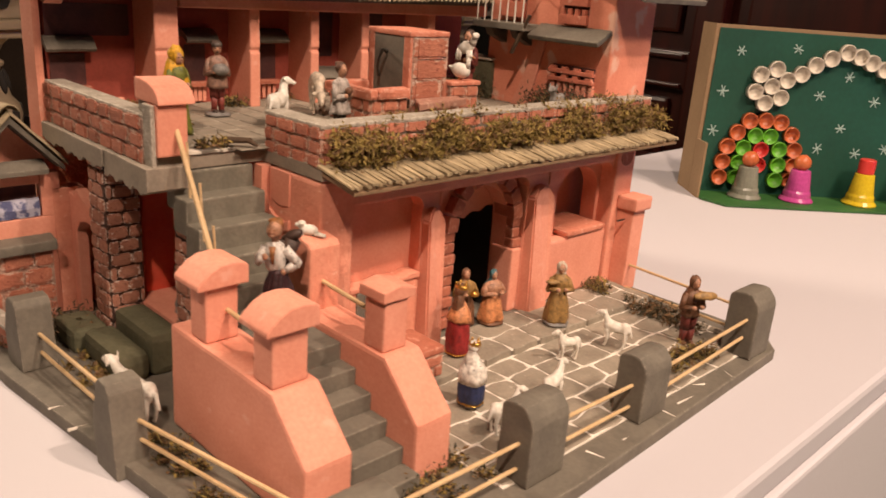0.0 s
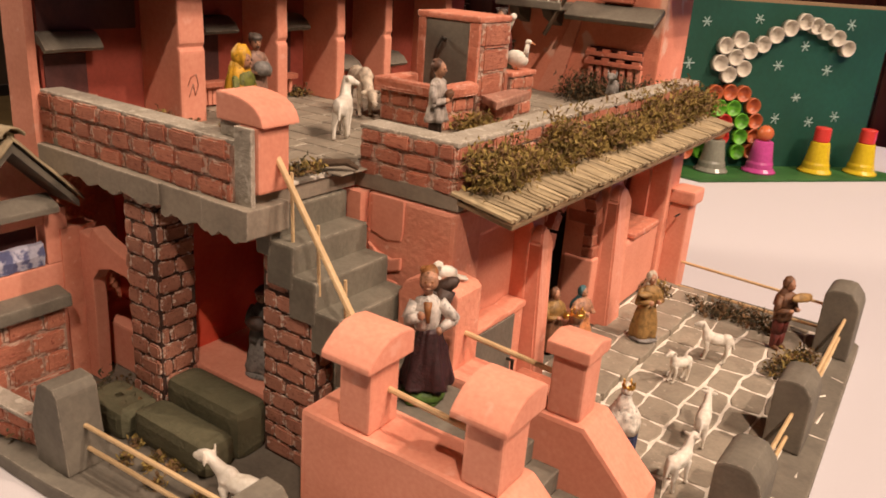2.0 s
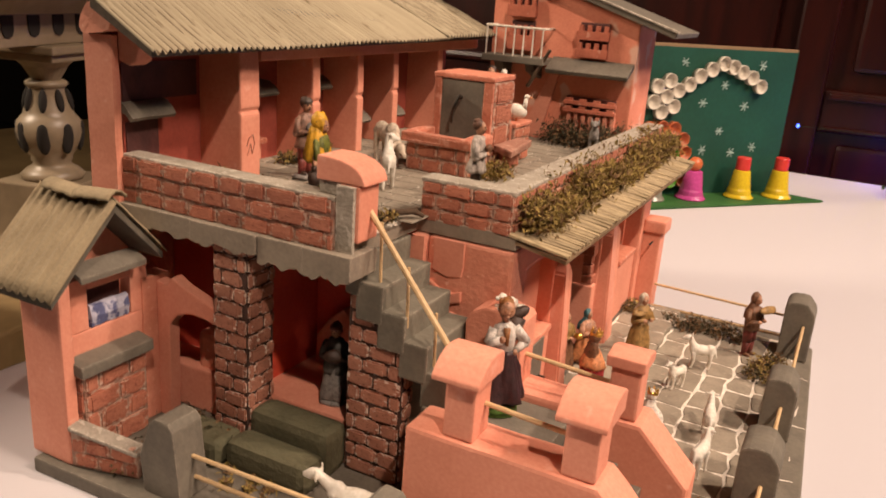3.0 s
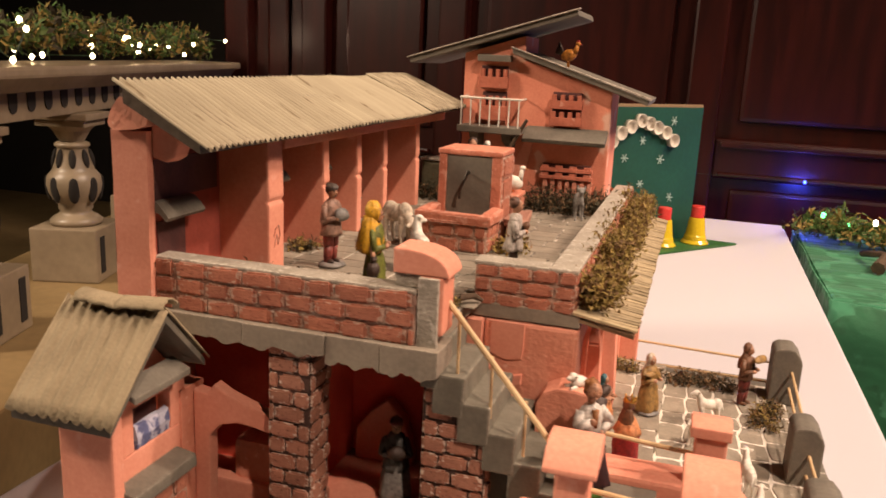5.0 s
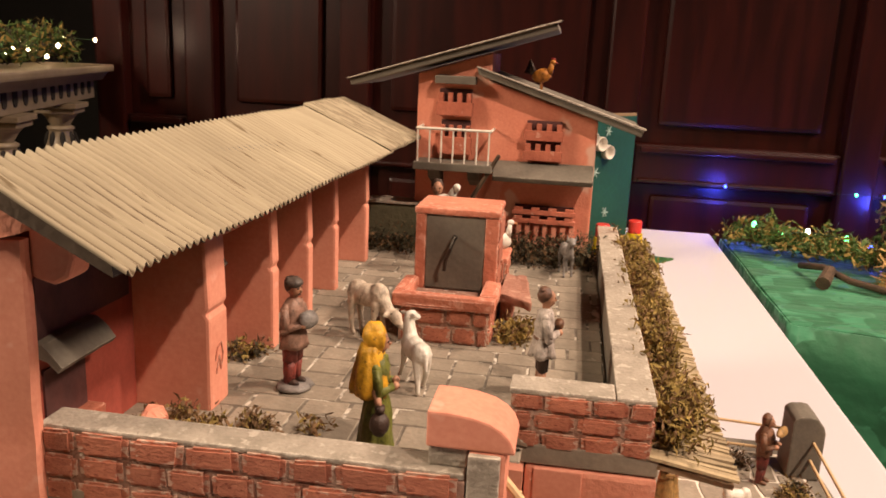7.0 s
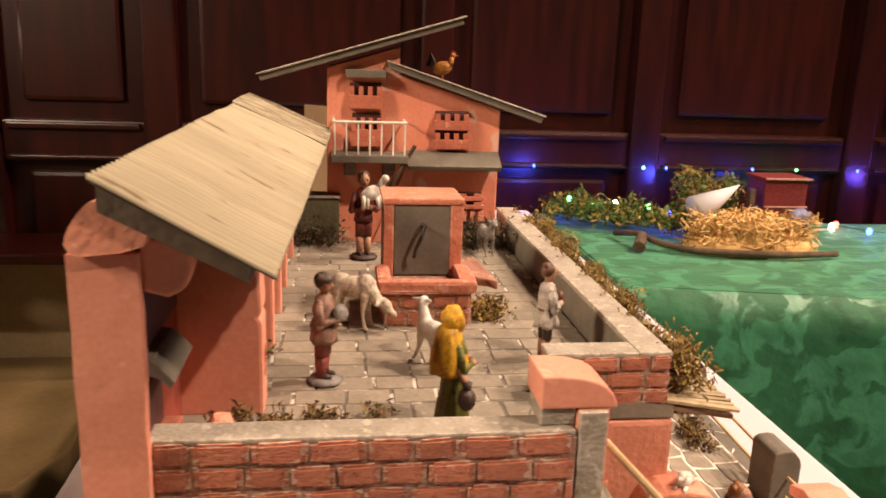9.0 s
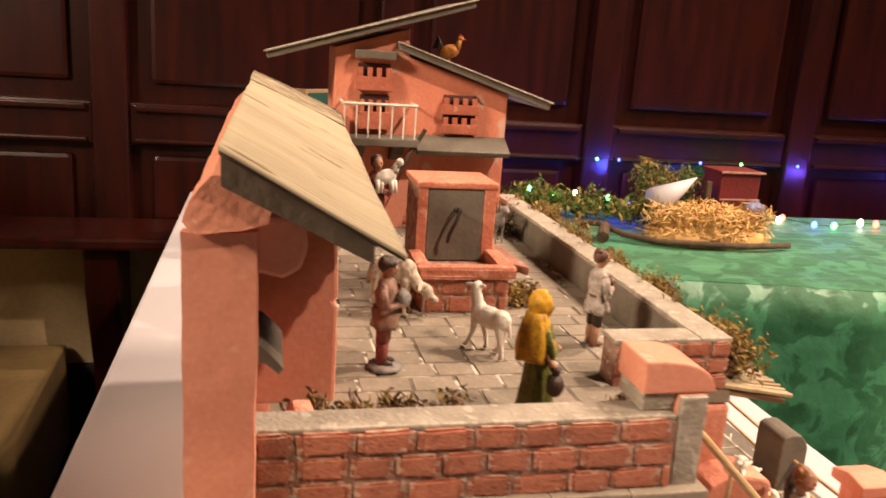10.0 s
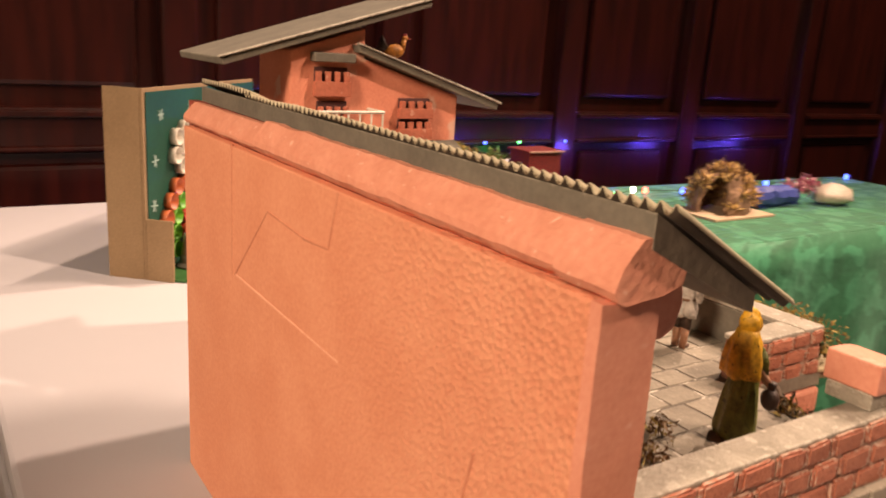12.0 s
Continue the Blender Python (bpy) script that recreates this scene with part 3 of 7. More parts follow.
def altar_rail():
    """A marble rail running out from the panelling; local x runs along it, local y towards the table."""
    r = thing("altar_rail", "pale marble altar rail with pierced balusters", "balustrade")
    length, mid = 2.15, -0.09
    solid("top", MARBLE, r, 0, length, -0.19, 0.0, 0.312, 0.332, bevel=0.006)
    b = Build()
    b.prism([(-0.015, 0.3118), (-0.165, 0.3118), (-0.155, 0.300), (-0.147, 0.288), (-0.033, 0.288), (-0.025, 0.300)], "x", 0.004, length, 0.002)
    part("moulding", b, MARBLE, r)
    solid("frieze", MARBLE, r, 0.006, length, mid - 0.032, mid + 0.032, 0.236, 0.2878, bevel=0.002)
    # dark shapes laid on the marble stand for shade in slots and hollows
    x = 0.06
    while x < length - 0.03:
        b = Build()
        b.prism([(x - 0.014, 0.284), (x + 0.014, 0.284), (x + 0.014, 0.262), (x + 0.009, 0.253), (x, 0.250), (x - 0.009, 0.253), (x - 0.014, 0.262)], "y", mid + 0.0325, mid + 0.0345)
        part("frieze_slot", b, DARK, r, "dark shape painting in the shade of a round-ended slot")
        x += 0.062
    for x in (0.22, 0.62, 1.02, 1.42, 1.82):
        b = Build()
        b.box(x - 0.058, x + 0.058, mid - 0.058, mid + 0.058, 0.2215, 0.2355, 0.003)
        b.box(x - 0.050, x + 0.050, mid - 0.050, mid + 0.050, 0.208, 0.2212, 0.003)
        b.lathe([(0.022, -0.034), (0.027, -0.026), (0.036, -0.010), (0.046, 0.0)], (x, mid, 0.2078), 24)
        part("capital", b, MARBLE, r)
        b = Build()
        b.lathe([(0.050, 0.004), (0.052, 0.012), (0.044, 0.020), (0.033, 0.026), (0.030, 0.032), (0.034, 0.037), (0.033, 0.043), (0.043, 0.056), (0.051, 0.072), (0.0545, 0.088), (0.052, 0.104), (0.044, 0.114), (0.041, 0.117), (0.039, 0.124), (0.033, 0.142), (0.029, 0.160), (0.030, 0.163), (0.034, 0.166), (0.034, 0.171), (0.028, 0.175)], (x, mid, 0), 32)
        bal = part("baluster", b, MARBLE, r, smooth=True)
        # near-black ovals on the solid baluster paint its piercings as shade
        for k in range(8):
            a = 2 * math.pi * (k + 0.5) / 8
            for rad, zc, hz, w, tilt in ((0.0495, 0.079, 0.027, 0.0115, -7), (0.0345, 0.142, 0.020, 0.0072, 14)):
                q = Build()
                q.ball((0, 0, 0), (0.006, w, hz), seg=12)
                o = part("pierced_slot", q, DARK, bal, "dark oval painting in the shade of a pierced slot", True)
                o.matrix_basis = Matrix.Translation((x + rad * math.cos(a), mid + rad * math.sin(a), zc)) @ Euler((0, radians(-tilt), a)).to_matrix().to_4x4()
        solid("pedestal", MARBLE, r, x - 0.068, x + 0.068, mid - 0.068, mid + 0.068, -0.108, 0.0035, bevel=0.003)
        for dx, w in ((-0.040, 0.010), (0.040, 0.010)):
            solid("pedestal_slot", DARK, r, x + dx - w, x + dx + w, mid + 0.0682, mid + 0.0700, -0.090, -0.014, label="dark strip painting in the shade of a carved recess", bevel=0.0004)
    r.matrix_world = Matrix.Translation((-1.86, 2.15, 0)) @ Matrix.Rotation(math.atan2(-0.955, 0.296), 4, "Z")
    return r


altar_rail()
step = thing("altar_step", "worn pale stone altar steps", "steps", kind="structure")
b = Build()
b.prism([(-4.2, 1.45), (-1.33, 1.45), (-1.27, 1.62), (-1.29, 2.175), (-1.96, 2.175), (-1.96, 3.4), (-4.2, 3.4)], "z", FLOOR, -0.47, 0.008)
part("upper_step", b, OCHRE_STONE, step)
solid("lower_step", OCHRE_STONE, step, -4.2, -1.62, 0.95, 1.449, FLOOR, -0.58, bevel=0.01)
solid("lowest_step", OCHRE_STONE, step, -4.2, -1.50, 0.2, 0.949, FLOOR, -0.68, bevel=0.01)
b = Build()
b.prism([(-2.16, 2.17), (-1.76, 2.17), (-1.23, 0.46), (-1.28, 0.36), (-1.62, 0.36)], "z", -0.4698, -0.1085, 0.006)
part("platform", b, OCHRE_STONE, step, "raised platform under the altar rail")
b = Build()
b.prism([(-2.4, 0.356), (-1.275, 0.356), (-1.222, 0.455), (-1.10, 0.30), (-1.16, 0.20), (-2.4, 0.10)], "z", FLOOR, -0.190, 0.006)
part("platform_step", b, OCHRE_STONE, step)

# ---- tables ----
table = thing("white_table", "long table with a smooth white paper cover", "table")
b = Build()
b.box(-0.946, -0.19, -0.05, 1.985, -0.03, 0.0, 0.006)
part("tabletop", b, CLOTH, table)
cl = Build()
cl.box(-0.951, -0.185, -0.055, 1.99, -0.34, -0.0305, 0.004)
part("cloth_skirt", cl, CLOTH, table)
for x in (-0.9, -0.23):
    for y in (0.0, 1.93):
        solid("leg", IRON, table, x - 0.015, x + 0.015, y - 0.015, y + 0.015, FLOOR, -0.34)

green = thing("green_table", "side table under a shiny green damask cloth", "table")
b = Build()
b.prism([(-0.165, 1.29), (0.35, 1.185), (1.2, 1.18), (1.9, 1.18), (1.9, 1.80), (0.6, 1.852), (-0.165, 1.95)], "z", -0.02, -0.002, 0.006)
part("tabletop", b, GREEN_SATIN, green)
rnd = random.Random(4)
b = Build()
hem = []
path = [(-0.165, 1.95), (-0.165, 1.29), (0.35, 1.185), (1.2, 1.18), (1.9, 1.18)]
cols = []
for (x0, y0), (x1, y1) in zip(path, path[1:]):
    n = max(4, int(math.hypot(x1 - x0, y1 - y0) / 0.012))
    for i in range(n):
        f = i / n
        cols.append((x0 + (x1 - x0) * f, y0 + (y1 - y0) * f, (y1 - y0) / math.hypot(x1 - x0, y1 - y0), -(x1 - x0) / math.hypot(x1 - x0, y1 - y0)))
grid = []
for k, (x, y, nx, ny) in enumerate(cols):
    col = []
    for j in range(9):
        f = j / 8
        w = (0.004 + 0.028 * f) * (0.5 + 0.5 * math.sin(k * 0.21 + 0.6 * math.sin(k * 0.053))) + 0.003
        s = 1 if ny < 0 or abs(ny) < 0.01 else 1
        col.append(b.bm.verts.new((x - abs(nx) * w if nx else x, y - abs(ny) * w, -0.004 - 0.62 * f)))
    grid.append(col)
for a, e in zip(grid, grid[1:]):
    for j in range(8):
        b.bm.faces.new((a[j], a[j + 1], e[j + 1], e[j]))
ob = part("cloth_drop", b, GREEN_SATIN, green, smooth=True)
sol = ob.modifiers.new("thick", "SOLIDIFY")
sol.thickness = 0.003
for x, y in ((-0.1, 1.88), (-0.1, 1.36), (1.8, 1.75), (1.8, 1.25)):
    solid("leg", IRON, green, x - 0.015, x + 0.015, y - 0.015, y + 0.015, FLOOR, -0.02)


# ---- the model village: base and courtyard ----
base = thing("model_base", "grey painted foam base board of a nativity village", "base board")
b = Build()
b.prism([(-0.778, 0.169), (-0.655, 0.173), (-0.27, 0.215), (-0.262, 0.42), (-0.276, 0.77), (-0.30, 0.80), (-0.778, 0.80)], "z", 0.0, 0.012, 0.002)
part("board", b, GREY, base)
solid("raised_floor", GREY, base, -0.50, -0.4268, 0.37, 0.775, 0.0122, 0.0185, bevel=0.001)


def row_stones(x0, x1, y0, y1, z, thick, seed, gap, foot=0.0):
    """Rows of roughly cut stones with wavering joints; the rows run along y."""
    r = random.Random(seed)
    noise.seed_set(seed)

    def warp(x, y):
        return x + 0.0044 * noise.noise((x * 45, y * 45, 1.0 + seed)), y + 0.0044 * noise.noise((x * 45, y * 45, 9.0 + seed))
    x = x0
    while x < x1 - 0.004:
        w = r.uniform(0.0235, 0.0305)
        if x1 - x - w < 0.010:
            w = x1 - x
        y = y0 - r.uniform(0, 0.02)
        while y < y1:
            d = r.uniform(0.029, 0.046)
            a, e = max(y, y0), min(y + d, y1)
            y += d
            if e - a < 0.007:
                continue
            g = gap * r.uniform(0.7, 1.2)
            ring = [(x + g, a + g), (x + w / 2, a + g), (x + w - g, a + g), (x + w - g, (2 * a + e) / 3), (x + w - g, (a + 2 * e) / 3), (x + w - g, e - g), (x + w / 2, e - g), (x + g, e - g), (x + g, (a + 2 * e) / 3), (x + g, (2 * a + e) / 3)]
            cx, cy = x + w / 2, (a + e) / 2
            pts = []
            for k, (u, v) in enumerate(ring):
                f = 0.93 if k in (0, 2, 5, 7) else 1.0
                u, v = warp(cx + (u - cx) * f, cy + (v - cy) * f)
                pts.append((min(max(u + r.uniform(-0.0005, 0.0005), x0), x1) - cx, min(max(v + r.uniform(-0.0005, 0.0005), y0), y1) - cy))
            s = Build()
            t = thick * r.uniform(0.75, 1.1)
            lo = [s.bm.verts.new((u, v, -foot)) for u, v in pts]
            mid = [s.bm.verts.new((u, v, t * 0.6)) for u, v in pts]
            hi = [s.bm.verts.new((u * 0.95, v * 0.95, t)) for u, v in pts]
            n = len(pts)
            s.bm.faces.new(hi)
            for k in range(n):
                s.bm.faces.new((lo[k], lo[(k + 1) % n], mid[(k + 1) % n], mid[k]))
                s.bm.faces.new((mid[k], mid[(k + 1) % n], hi[(k + 1) % n], hi[k]))
            bmesh.ops.recalc_face_normals(s.bm, faces=list(s.bm.faces))
            o = part("paving_stone", s, PAVE, base)
            o.location = (cx, cy, z)
        x += w


for xa, xb, za, zb in ((-0.426, -0.292, 0.0110, 0.0131), (-0.484, -0.4265, 0.0175, 0.0192)):
    sheet = Build()
    sheet.box(xa, xb, 0.375, 0.768, za, zb)
    part("grout", sheet, GROUT, base)
row_stones(-0.424, -0.292, 0.375, 0.768, 0.0125, 0.0016, 3, 0.0009)
row_stones(-0.484, -0.4235, 0.375, 0.775, 0.0187, 0.0016, 5, 0.0009, foot=0.006)

for (xa, ya), (xb, yb) in (((-0.580, 0.180), (-0.576, 0.198)), ((-0.542, 0.180), (-0.540, 0.197)), ((-0.289, 0.425), (-0.272, 0.426)), ((-0.285, 0.462), (-0.271, 0.466)), ((-0.277, 0.498), (-0.277, 0.508)), ((-0.288, 0.566), (-0.270, 0.565)), ((-0.280, 0.586), (-0.277, 0.627)), ((-0.283, 0.640), (-0.290, 0.629)), ((-0.285, 0.680), (-0.275, 0.675))):
    streak = Build()
    streak.rod((xa, ya, 0.0114), (xb, yb, 0.0114), 0.0012, 0.0007, 6)
    for v in streak.bm.verts:
        v.co += Vector(noise.noise_vector(v.co * 160)) * 0.0012
    part("filler_streak", streak, GROUT, base, "white filler smeared into a joint")

# ---- ground floor of the main building ----
main = thing("main_building", "salmon pink model building with arched doorway and brick terrace", "model house")
XF = -0.485


def arch_wall(b, x0, x1, ya, yb, z0, z1, holes):
    """A wall across x with arched holes (y0, y1, sill, spring, rise), drawn as one outline between each pair of hole centres."""
    seg = 14
    lows = [(ya, z0)]
    edges = []
    for h0, h1, sill, spring, rise in holes:
        mid, half = (h0 + h1) / 2, (h1 - h0) / 2
        left = [(mid - half * math.cos(math.pi * k / (2 * seg)), spring + rise * math.sin(math.pi * k / (2 * seg))) for k in range(seg + 1)]
        right = [(2 * mid - u, v) for u, v in left][::-1]
        foot = max(sill, z0)
        edges.append((mid, [(mid, foot), (h0, foot)] + left, right + [(h1, foot), (mid, foot)], foot))
    starts = [[(ya, z1), (ya, z0)]]
    for k, (mid, left, right, foot) in enumerate(edges):
        under = [(mid, z0)] if foot > z0 + 1e-4 else []
        first = starts[-1] + under + (left if under else left[1:]) + [(mid, z1)]
        if not under:
            first = starts[-1] + [(left[1][0], z0)] + left[1:] + [(mid, z1)]
        b.prism(first, "x", x0, x1)
        starts.append([(mid, z1)] + (right if under else right[:-1]) + under)
    b.prism(starts[-1] + [(yb, z0), (yb, z1)], "x", x0, x1)
    return b


b = arch_wall(Build(), -0.522, -0.503, 0.385, 0.792, 0.012, 0.186, [(0.521, 0.604, 0.012, 0.116, 0.0395), (0.684, 0.757, 0.086, 0.127, 0.031)])
part("facade_wall", b, SALMON, main)
# near-black box that puts the doorway's inner shade into colour
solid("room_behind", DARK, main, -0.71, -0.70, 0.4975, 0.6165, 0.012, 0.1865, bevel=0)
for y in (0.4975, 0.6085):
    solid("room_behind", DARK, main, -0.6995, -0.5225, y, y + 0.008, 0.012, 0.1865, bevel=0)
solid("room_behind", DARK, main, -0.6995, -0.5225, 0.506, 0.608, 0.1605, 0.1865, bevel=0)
b = Build()
b.prism([(0.5065, 0.1585), (0.5065, 0.112), (0.514, 0.117), (0.524, 0.1155), (0.531, 0.1195), (0.541, 0.1165), (0.552, 0.121), (0.561, 0.118), (0.572, 0.1235), (0.584, 0.122), (0.593, 0.127), (0.6075, 0.126), (0.6075, 0.1585)], "x", -0.534, -0.5225)
part("inner_lintel", b, SALMON, main, "rough salmon board over the inner doorway")
solid("window_back", SALMON, main, -0.55, -0.542, 0.62, 0.792, 0.0122, 0.186, bevel=0)
solid("window_cheek", SALMON, main, -0.5418, -0.5222, 0.620, 0.632, 0.0122, 0.186, bevel=0)
solid("rear_wall", SALMON, main, -0.785, -0.5225, 0.80, 0.812, 0.0122, 0.186, bevel=0)
# the corner block next to the stairs, plastered and cracked
solid("corner_block", SALMON_ROUGH, main, -0.556, XF, 0.3585, 0.392, 0.012, 0.186, bevel=0.003)
b = Build()
b.prism([(-0.551, 0.186), (-0.5245, 0.186), (-0.5245, 0.165), (-0.526, 0.158), (-0.538, 0.156), (-0.551, 0.160)], "y", 0.3572, 0.3595, 0.0008)
b.prism([(-0.553, 0.152), (-0.545, 0.147), (-0.533, 0.144), (-0.5245, 0.147), (-0.5245, 0.138), (-0.536, 0.134), (-0.549, 0.139)], "y", 0.3562, 0.3595, 0.0012)
b.prism([(-0.552, 0.130), (-0.527, 0.128), (-0.524, 0.10), (-0.530, 0.09), (-0.552, 0.092)], "y", 0.3576, 0.3595, 0.0008)
part("plaster_patch", b, SALMON, main, "raised flaking plaster patch")
solid("lintel_beam", SALMON, main, -0.506, XF - 0.002, 0.392, 0.792, 0.162, 0.187, bevel=0.003)
for y0, y1, z1 in ((0.472, 0.494, 0.150), (0.617, 0.650, 0.152)):
    solid("pilaster", SALMON, main, -0.506, XF - 0.0045, y0, y1, 0.0122, 0.1622, bevel=0.0015)
    b = Build()
    yc, w = (y0 + y1) / 2, (y1 - y0) / 2 - 0.0008
    b.prism([(yc - w, 0.0124), (yc + w, 0.0124), (yc + w, z1 - 0.014), (yc + w * 0.55, z1 - 0.003), (yc + w * 0.1, z1), (yc - w * 0.5, z1 - 0.003), (yc - w, z1 - 0.012)], "x", -0.505, -0.474)
    for v in b.bm.verts:
        if v.co.x > -0.49:
            v.co.x -= 0.004 * max(0.0, (v.co.z - 0.02) / 0.1) + 0.005 * max(0.0, (v.co.z - z1 + 0.006) / 0.006)
    bmesh.ops.bevel(b.bm, geom=[e for e in b.bm.edges], offset=0.0018, segments=2, affect="EDGES")
    part("buttress", b, SALMON, main)
for yc, way in ((0.392, 1), (0.472, -1), (0.494, 1), (0.617, -1), (0.650, 1), (0.762, -1)):
    r = 0.013
    b = Build()
    b.prism([(yc - way * 0.001, 0.1625), (yc + way * r, 0.1625)] + [(yc + way * r * (1 - math.sin(a * math.pi / 16)), 0.1625 - r * (1 - math.cos(a * math.pi / 16))) for a in range(1, 8)] + [(yc - way * 0.001, 0.1625 - r)], "x", -0.5045, XF - 0.003)
    part("arch_shoulder", b, SALMON, main)
solid("end_pier", SALMON, main, -0.522, XF + 0.002, 0.762, 0.797, 0.012, 0.187, bevel=0.003)
b = Build()
b.rod((XF - 0.01, 0.779, 0.168), (XF + 0.003, 0.779, 0.168), 0.0115, seg=16)
part("roundel", b, BRICK, main, "round terracotta inset")
# brick surround of the door
for k in range(9):
    for y0, y1 in ((0.506, 0.521), (0.604, 0.6165)):
        if y1 > 0.61 and k < 6:
            continue
        b = Build()
        j = random.Random(k).uniform(-0.002, 0.002)
        b.box(-0.5195, -0.493 + j, y0, y1 + (j if y1 > 0.61 else 0), 0.0225 + k * 0.0108, 0.0322 + k * 0.0108, 0.0012)
        part("door_brick", b, BRICK, main)
for k in range(9):
    a0, a1 = math.pi * k / 9 + 0.03, math.pi * (k + 1) / 9 - 0.03
    cy, cz, r0, r1 = 0.5625, 0.117, 0.0405, 0.0535
    b = Build()
    b.prism([(cy - r0 * math.cos(a0), cz + r0 * 1.1 * math.sin(a0)), (cy - r1 * math.cos(a0), cz + r1 * 1.05 * math.sin(a0)), (cy - r1 * math.cos(a1), cz + r1 * 1.05 * math.sin(a1)), (cy - r0 * math.cos(a1), cz + r0 * 1.1 * math.sin(a1))], "x", -0.5195, -0.492, 0.0008)
    part("door_brick", b, BRICK, main)
solid("door_plinth", SALMON, main, -0.5195, -0.490, 0.6025, 0.6165, 0.0185, 0.0865, bevel=0.002)
solid("bench_slab", FOUNTAIN_CLAY, main, -0.5405, -0.484, 0.686, 0.755, 0.0862, 0.0925, bevel=0.002)
solid("window_apron", SALMON, main, -0.503, -0.4865, 0.655, 0.7605, 0.0185, 0.0855, bevel=0.003)

# lower rooms behind the pillars; the deep red puts their shade into the wall colour
solid("room_back", RED_ROOM, main, -0.785, -0.6755, 0.322, 0.332, 0.012, 0.186, bevel=0)
solid("room_back", RED_ROOM, main, -0.6745, -0.5685, 0.374, 0.386, 0.012, 0.186, bevel=0)
solid("room_side", SALMON, main, -0.568, -0.5565, 0.352, 0.3735, 0.012, 0.186, bevel=0)
solid("room_divider", RED_ROOM, main, -0.675, -0.668, 0.300, 0.3735, 0.012, 0.186, bevel=0.002)
solid("fallen_block", SALMON_ROUGH, main, -0.735, -0.690, 0.296, 0.3215, 0.0122, 0.082, bevel=0.006)
solid("room_floor", SALMON, main, -0.785, -0.575, 0.29, 0.40, 0.0122, 0.05, bevel=0.002)
b = Build()
b.prism([(-0.750, 0.0122), (-0.750, 0.131), (-0.738, 0.129), (-0.733, 0.137), (-0.722, 0.131), (-0.700, 0.124), (-0.6845, 0.119), (-0.6845, 0.106), (-0.700, 0.109), (-0.714, 0.110), (-0.728, 0.106), (-0.7365, 0.096), (-0.738, 0.0122)], "y", 0.268, 0.279, 0.0015)
part("inner_arch", b, SALMON, main, "broken salmon inner arch")
# ragged board shaped like the patch of light falling into the room
b = Build()
b.prism([(-0.66, 0.05), (-0.66, 0.075), (-0.648, 0.092), (-0.633, 0.105), (-0.618, 0.09), (-0.61, 0.06), (-0.61, 0.05)], "y", 0.36, 0.372, 0.002)
part("inner_rock", b, SALMON, main, "ragged salmon board standing for light in the room")

# terrace slab with ragged edge
b = Build()
b.prism([(-0.785, 0.262), (-0.568, 0.266), (-0.568, 0.36), (XF, 0.36), (XF, 0.82), (-0.785, 0.82)], "z", 0.187, 0.1985, 0.001)
part("terrace_slab", b, WARM_GREY, main)
rnd = random.Random(11)
for k, (xa, xb) in enumerate(((-0.774, -0.702), (-0.7015, -0.640), (-0.6395, -0.600), (-0.5995, -0.560))):
    n = 22
    ph = rnd.uniform(0, 6)
    under = [(xb - (xb - xa) * i / n, 0.1762 - 0.0035 * (k > 1) + 0.0017 * math.sin(i * 0.55 + ph) + 0.0008 * math.sin(i * 1.3 + 2 * ph) + rnd.uniform(-0.0006, 0.0006)) for i in range(n + 1)]
    bb = Build()
    bb.prism([(xa, 0.1925), (xb, 0.1925)] + under, "y", 0.2575 - 0.0012 * (k % 2), 0.29, 0.0008)
    part("fascia_stone", bb, WARM_GREY, main)

# brick pillars under the terrace
pil = thing("brick_pillar", "terracotta brick pillar with whitened joints", "pillar", "brick pillars")
solid("core", JOINT_DARK, pil, -0.684, -0.652, 0.262, 0.292, 0.012, 0.187, bevel=0.001)
bricks(pil, (-0.684, 0.262), (1, 0), 0.032, 0.013, 0.183, 14, 0.021, seed=21, meshes=BROWN_MESHES, joint=0.0014)
bricks(pil, (-0.652, 0.262), (0, 1), 0.03, 0.013, 0.183, 14, 0.019, seed=22, meshes=BROWN_MESHES, joint=0.0014)
pil2 = thing("brick_pillar", "terracotta brick pillar beside the stairs", "pillar", "brick pillars")
b = Build()
b.prism([(-0.578, 0.012), (-0.532, 0.012), (-0.532, 0.1195), (-0.5485, 0.1375), (-0.567, 0.1553), (-0.578, 0.1553)], "y", 0.286, 0.345)
part("core", b, JOINT_DARK, pil2)
bricks(pil2, (-0.578, 0.286), (1, 0), 0.046, 0.013, 0.156, 12, 0.021, seed=23, meshes=BROWN_MESHES, joint=0.0014, skip=lambda m, z: z > 0.151 - 0.97 * max(0.0, m - 0.010))
bricks(pil2, (-0.532, 0.286), (0, 1), 0.059, 0.013, 0.115, 8, 0.021, seed=24, meshes=BROWN_MESHES, joint=0.0014)
rock = thing("stone_steps", "dark moss grey stone steps between the pillars", "steps")
solid("tread", SLATE, rock, -0.652, -0.578, 0.235, 0.2615, 0.012, 0.036, bevel=0.007)
solid("tread", SLATE, rock, -0.6515, -0.578, 0.262, 0.2895, 0.012, 0.050, bevel=0.007)
solid("side_block", SLATE, rock, -0.70, -0.654, 0.228, 0.2595, 0.012, 0.034, bevel=0.006)

# upper stairs
stair = thing("terrace_stairs", "grey stone stairs climbing to the brick terrace", "stairs")
for k in range(6):
    z = 0.1862 - 0.0178 * k
    x = -0.5665 + 0.0185 * k
    solid("step", STEP_GREY, stair, max(x - 0.0225, -0.5795), x, 0.2805 + 0.0004 * k, 0.3505, z - 0.0295, z - 0.0004 * k, bevel=0.0018)
b = Build()
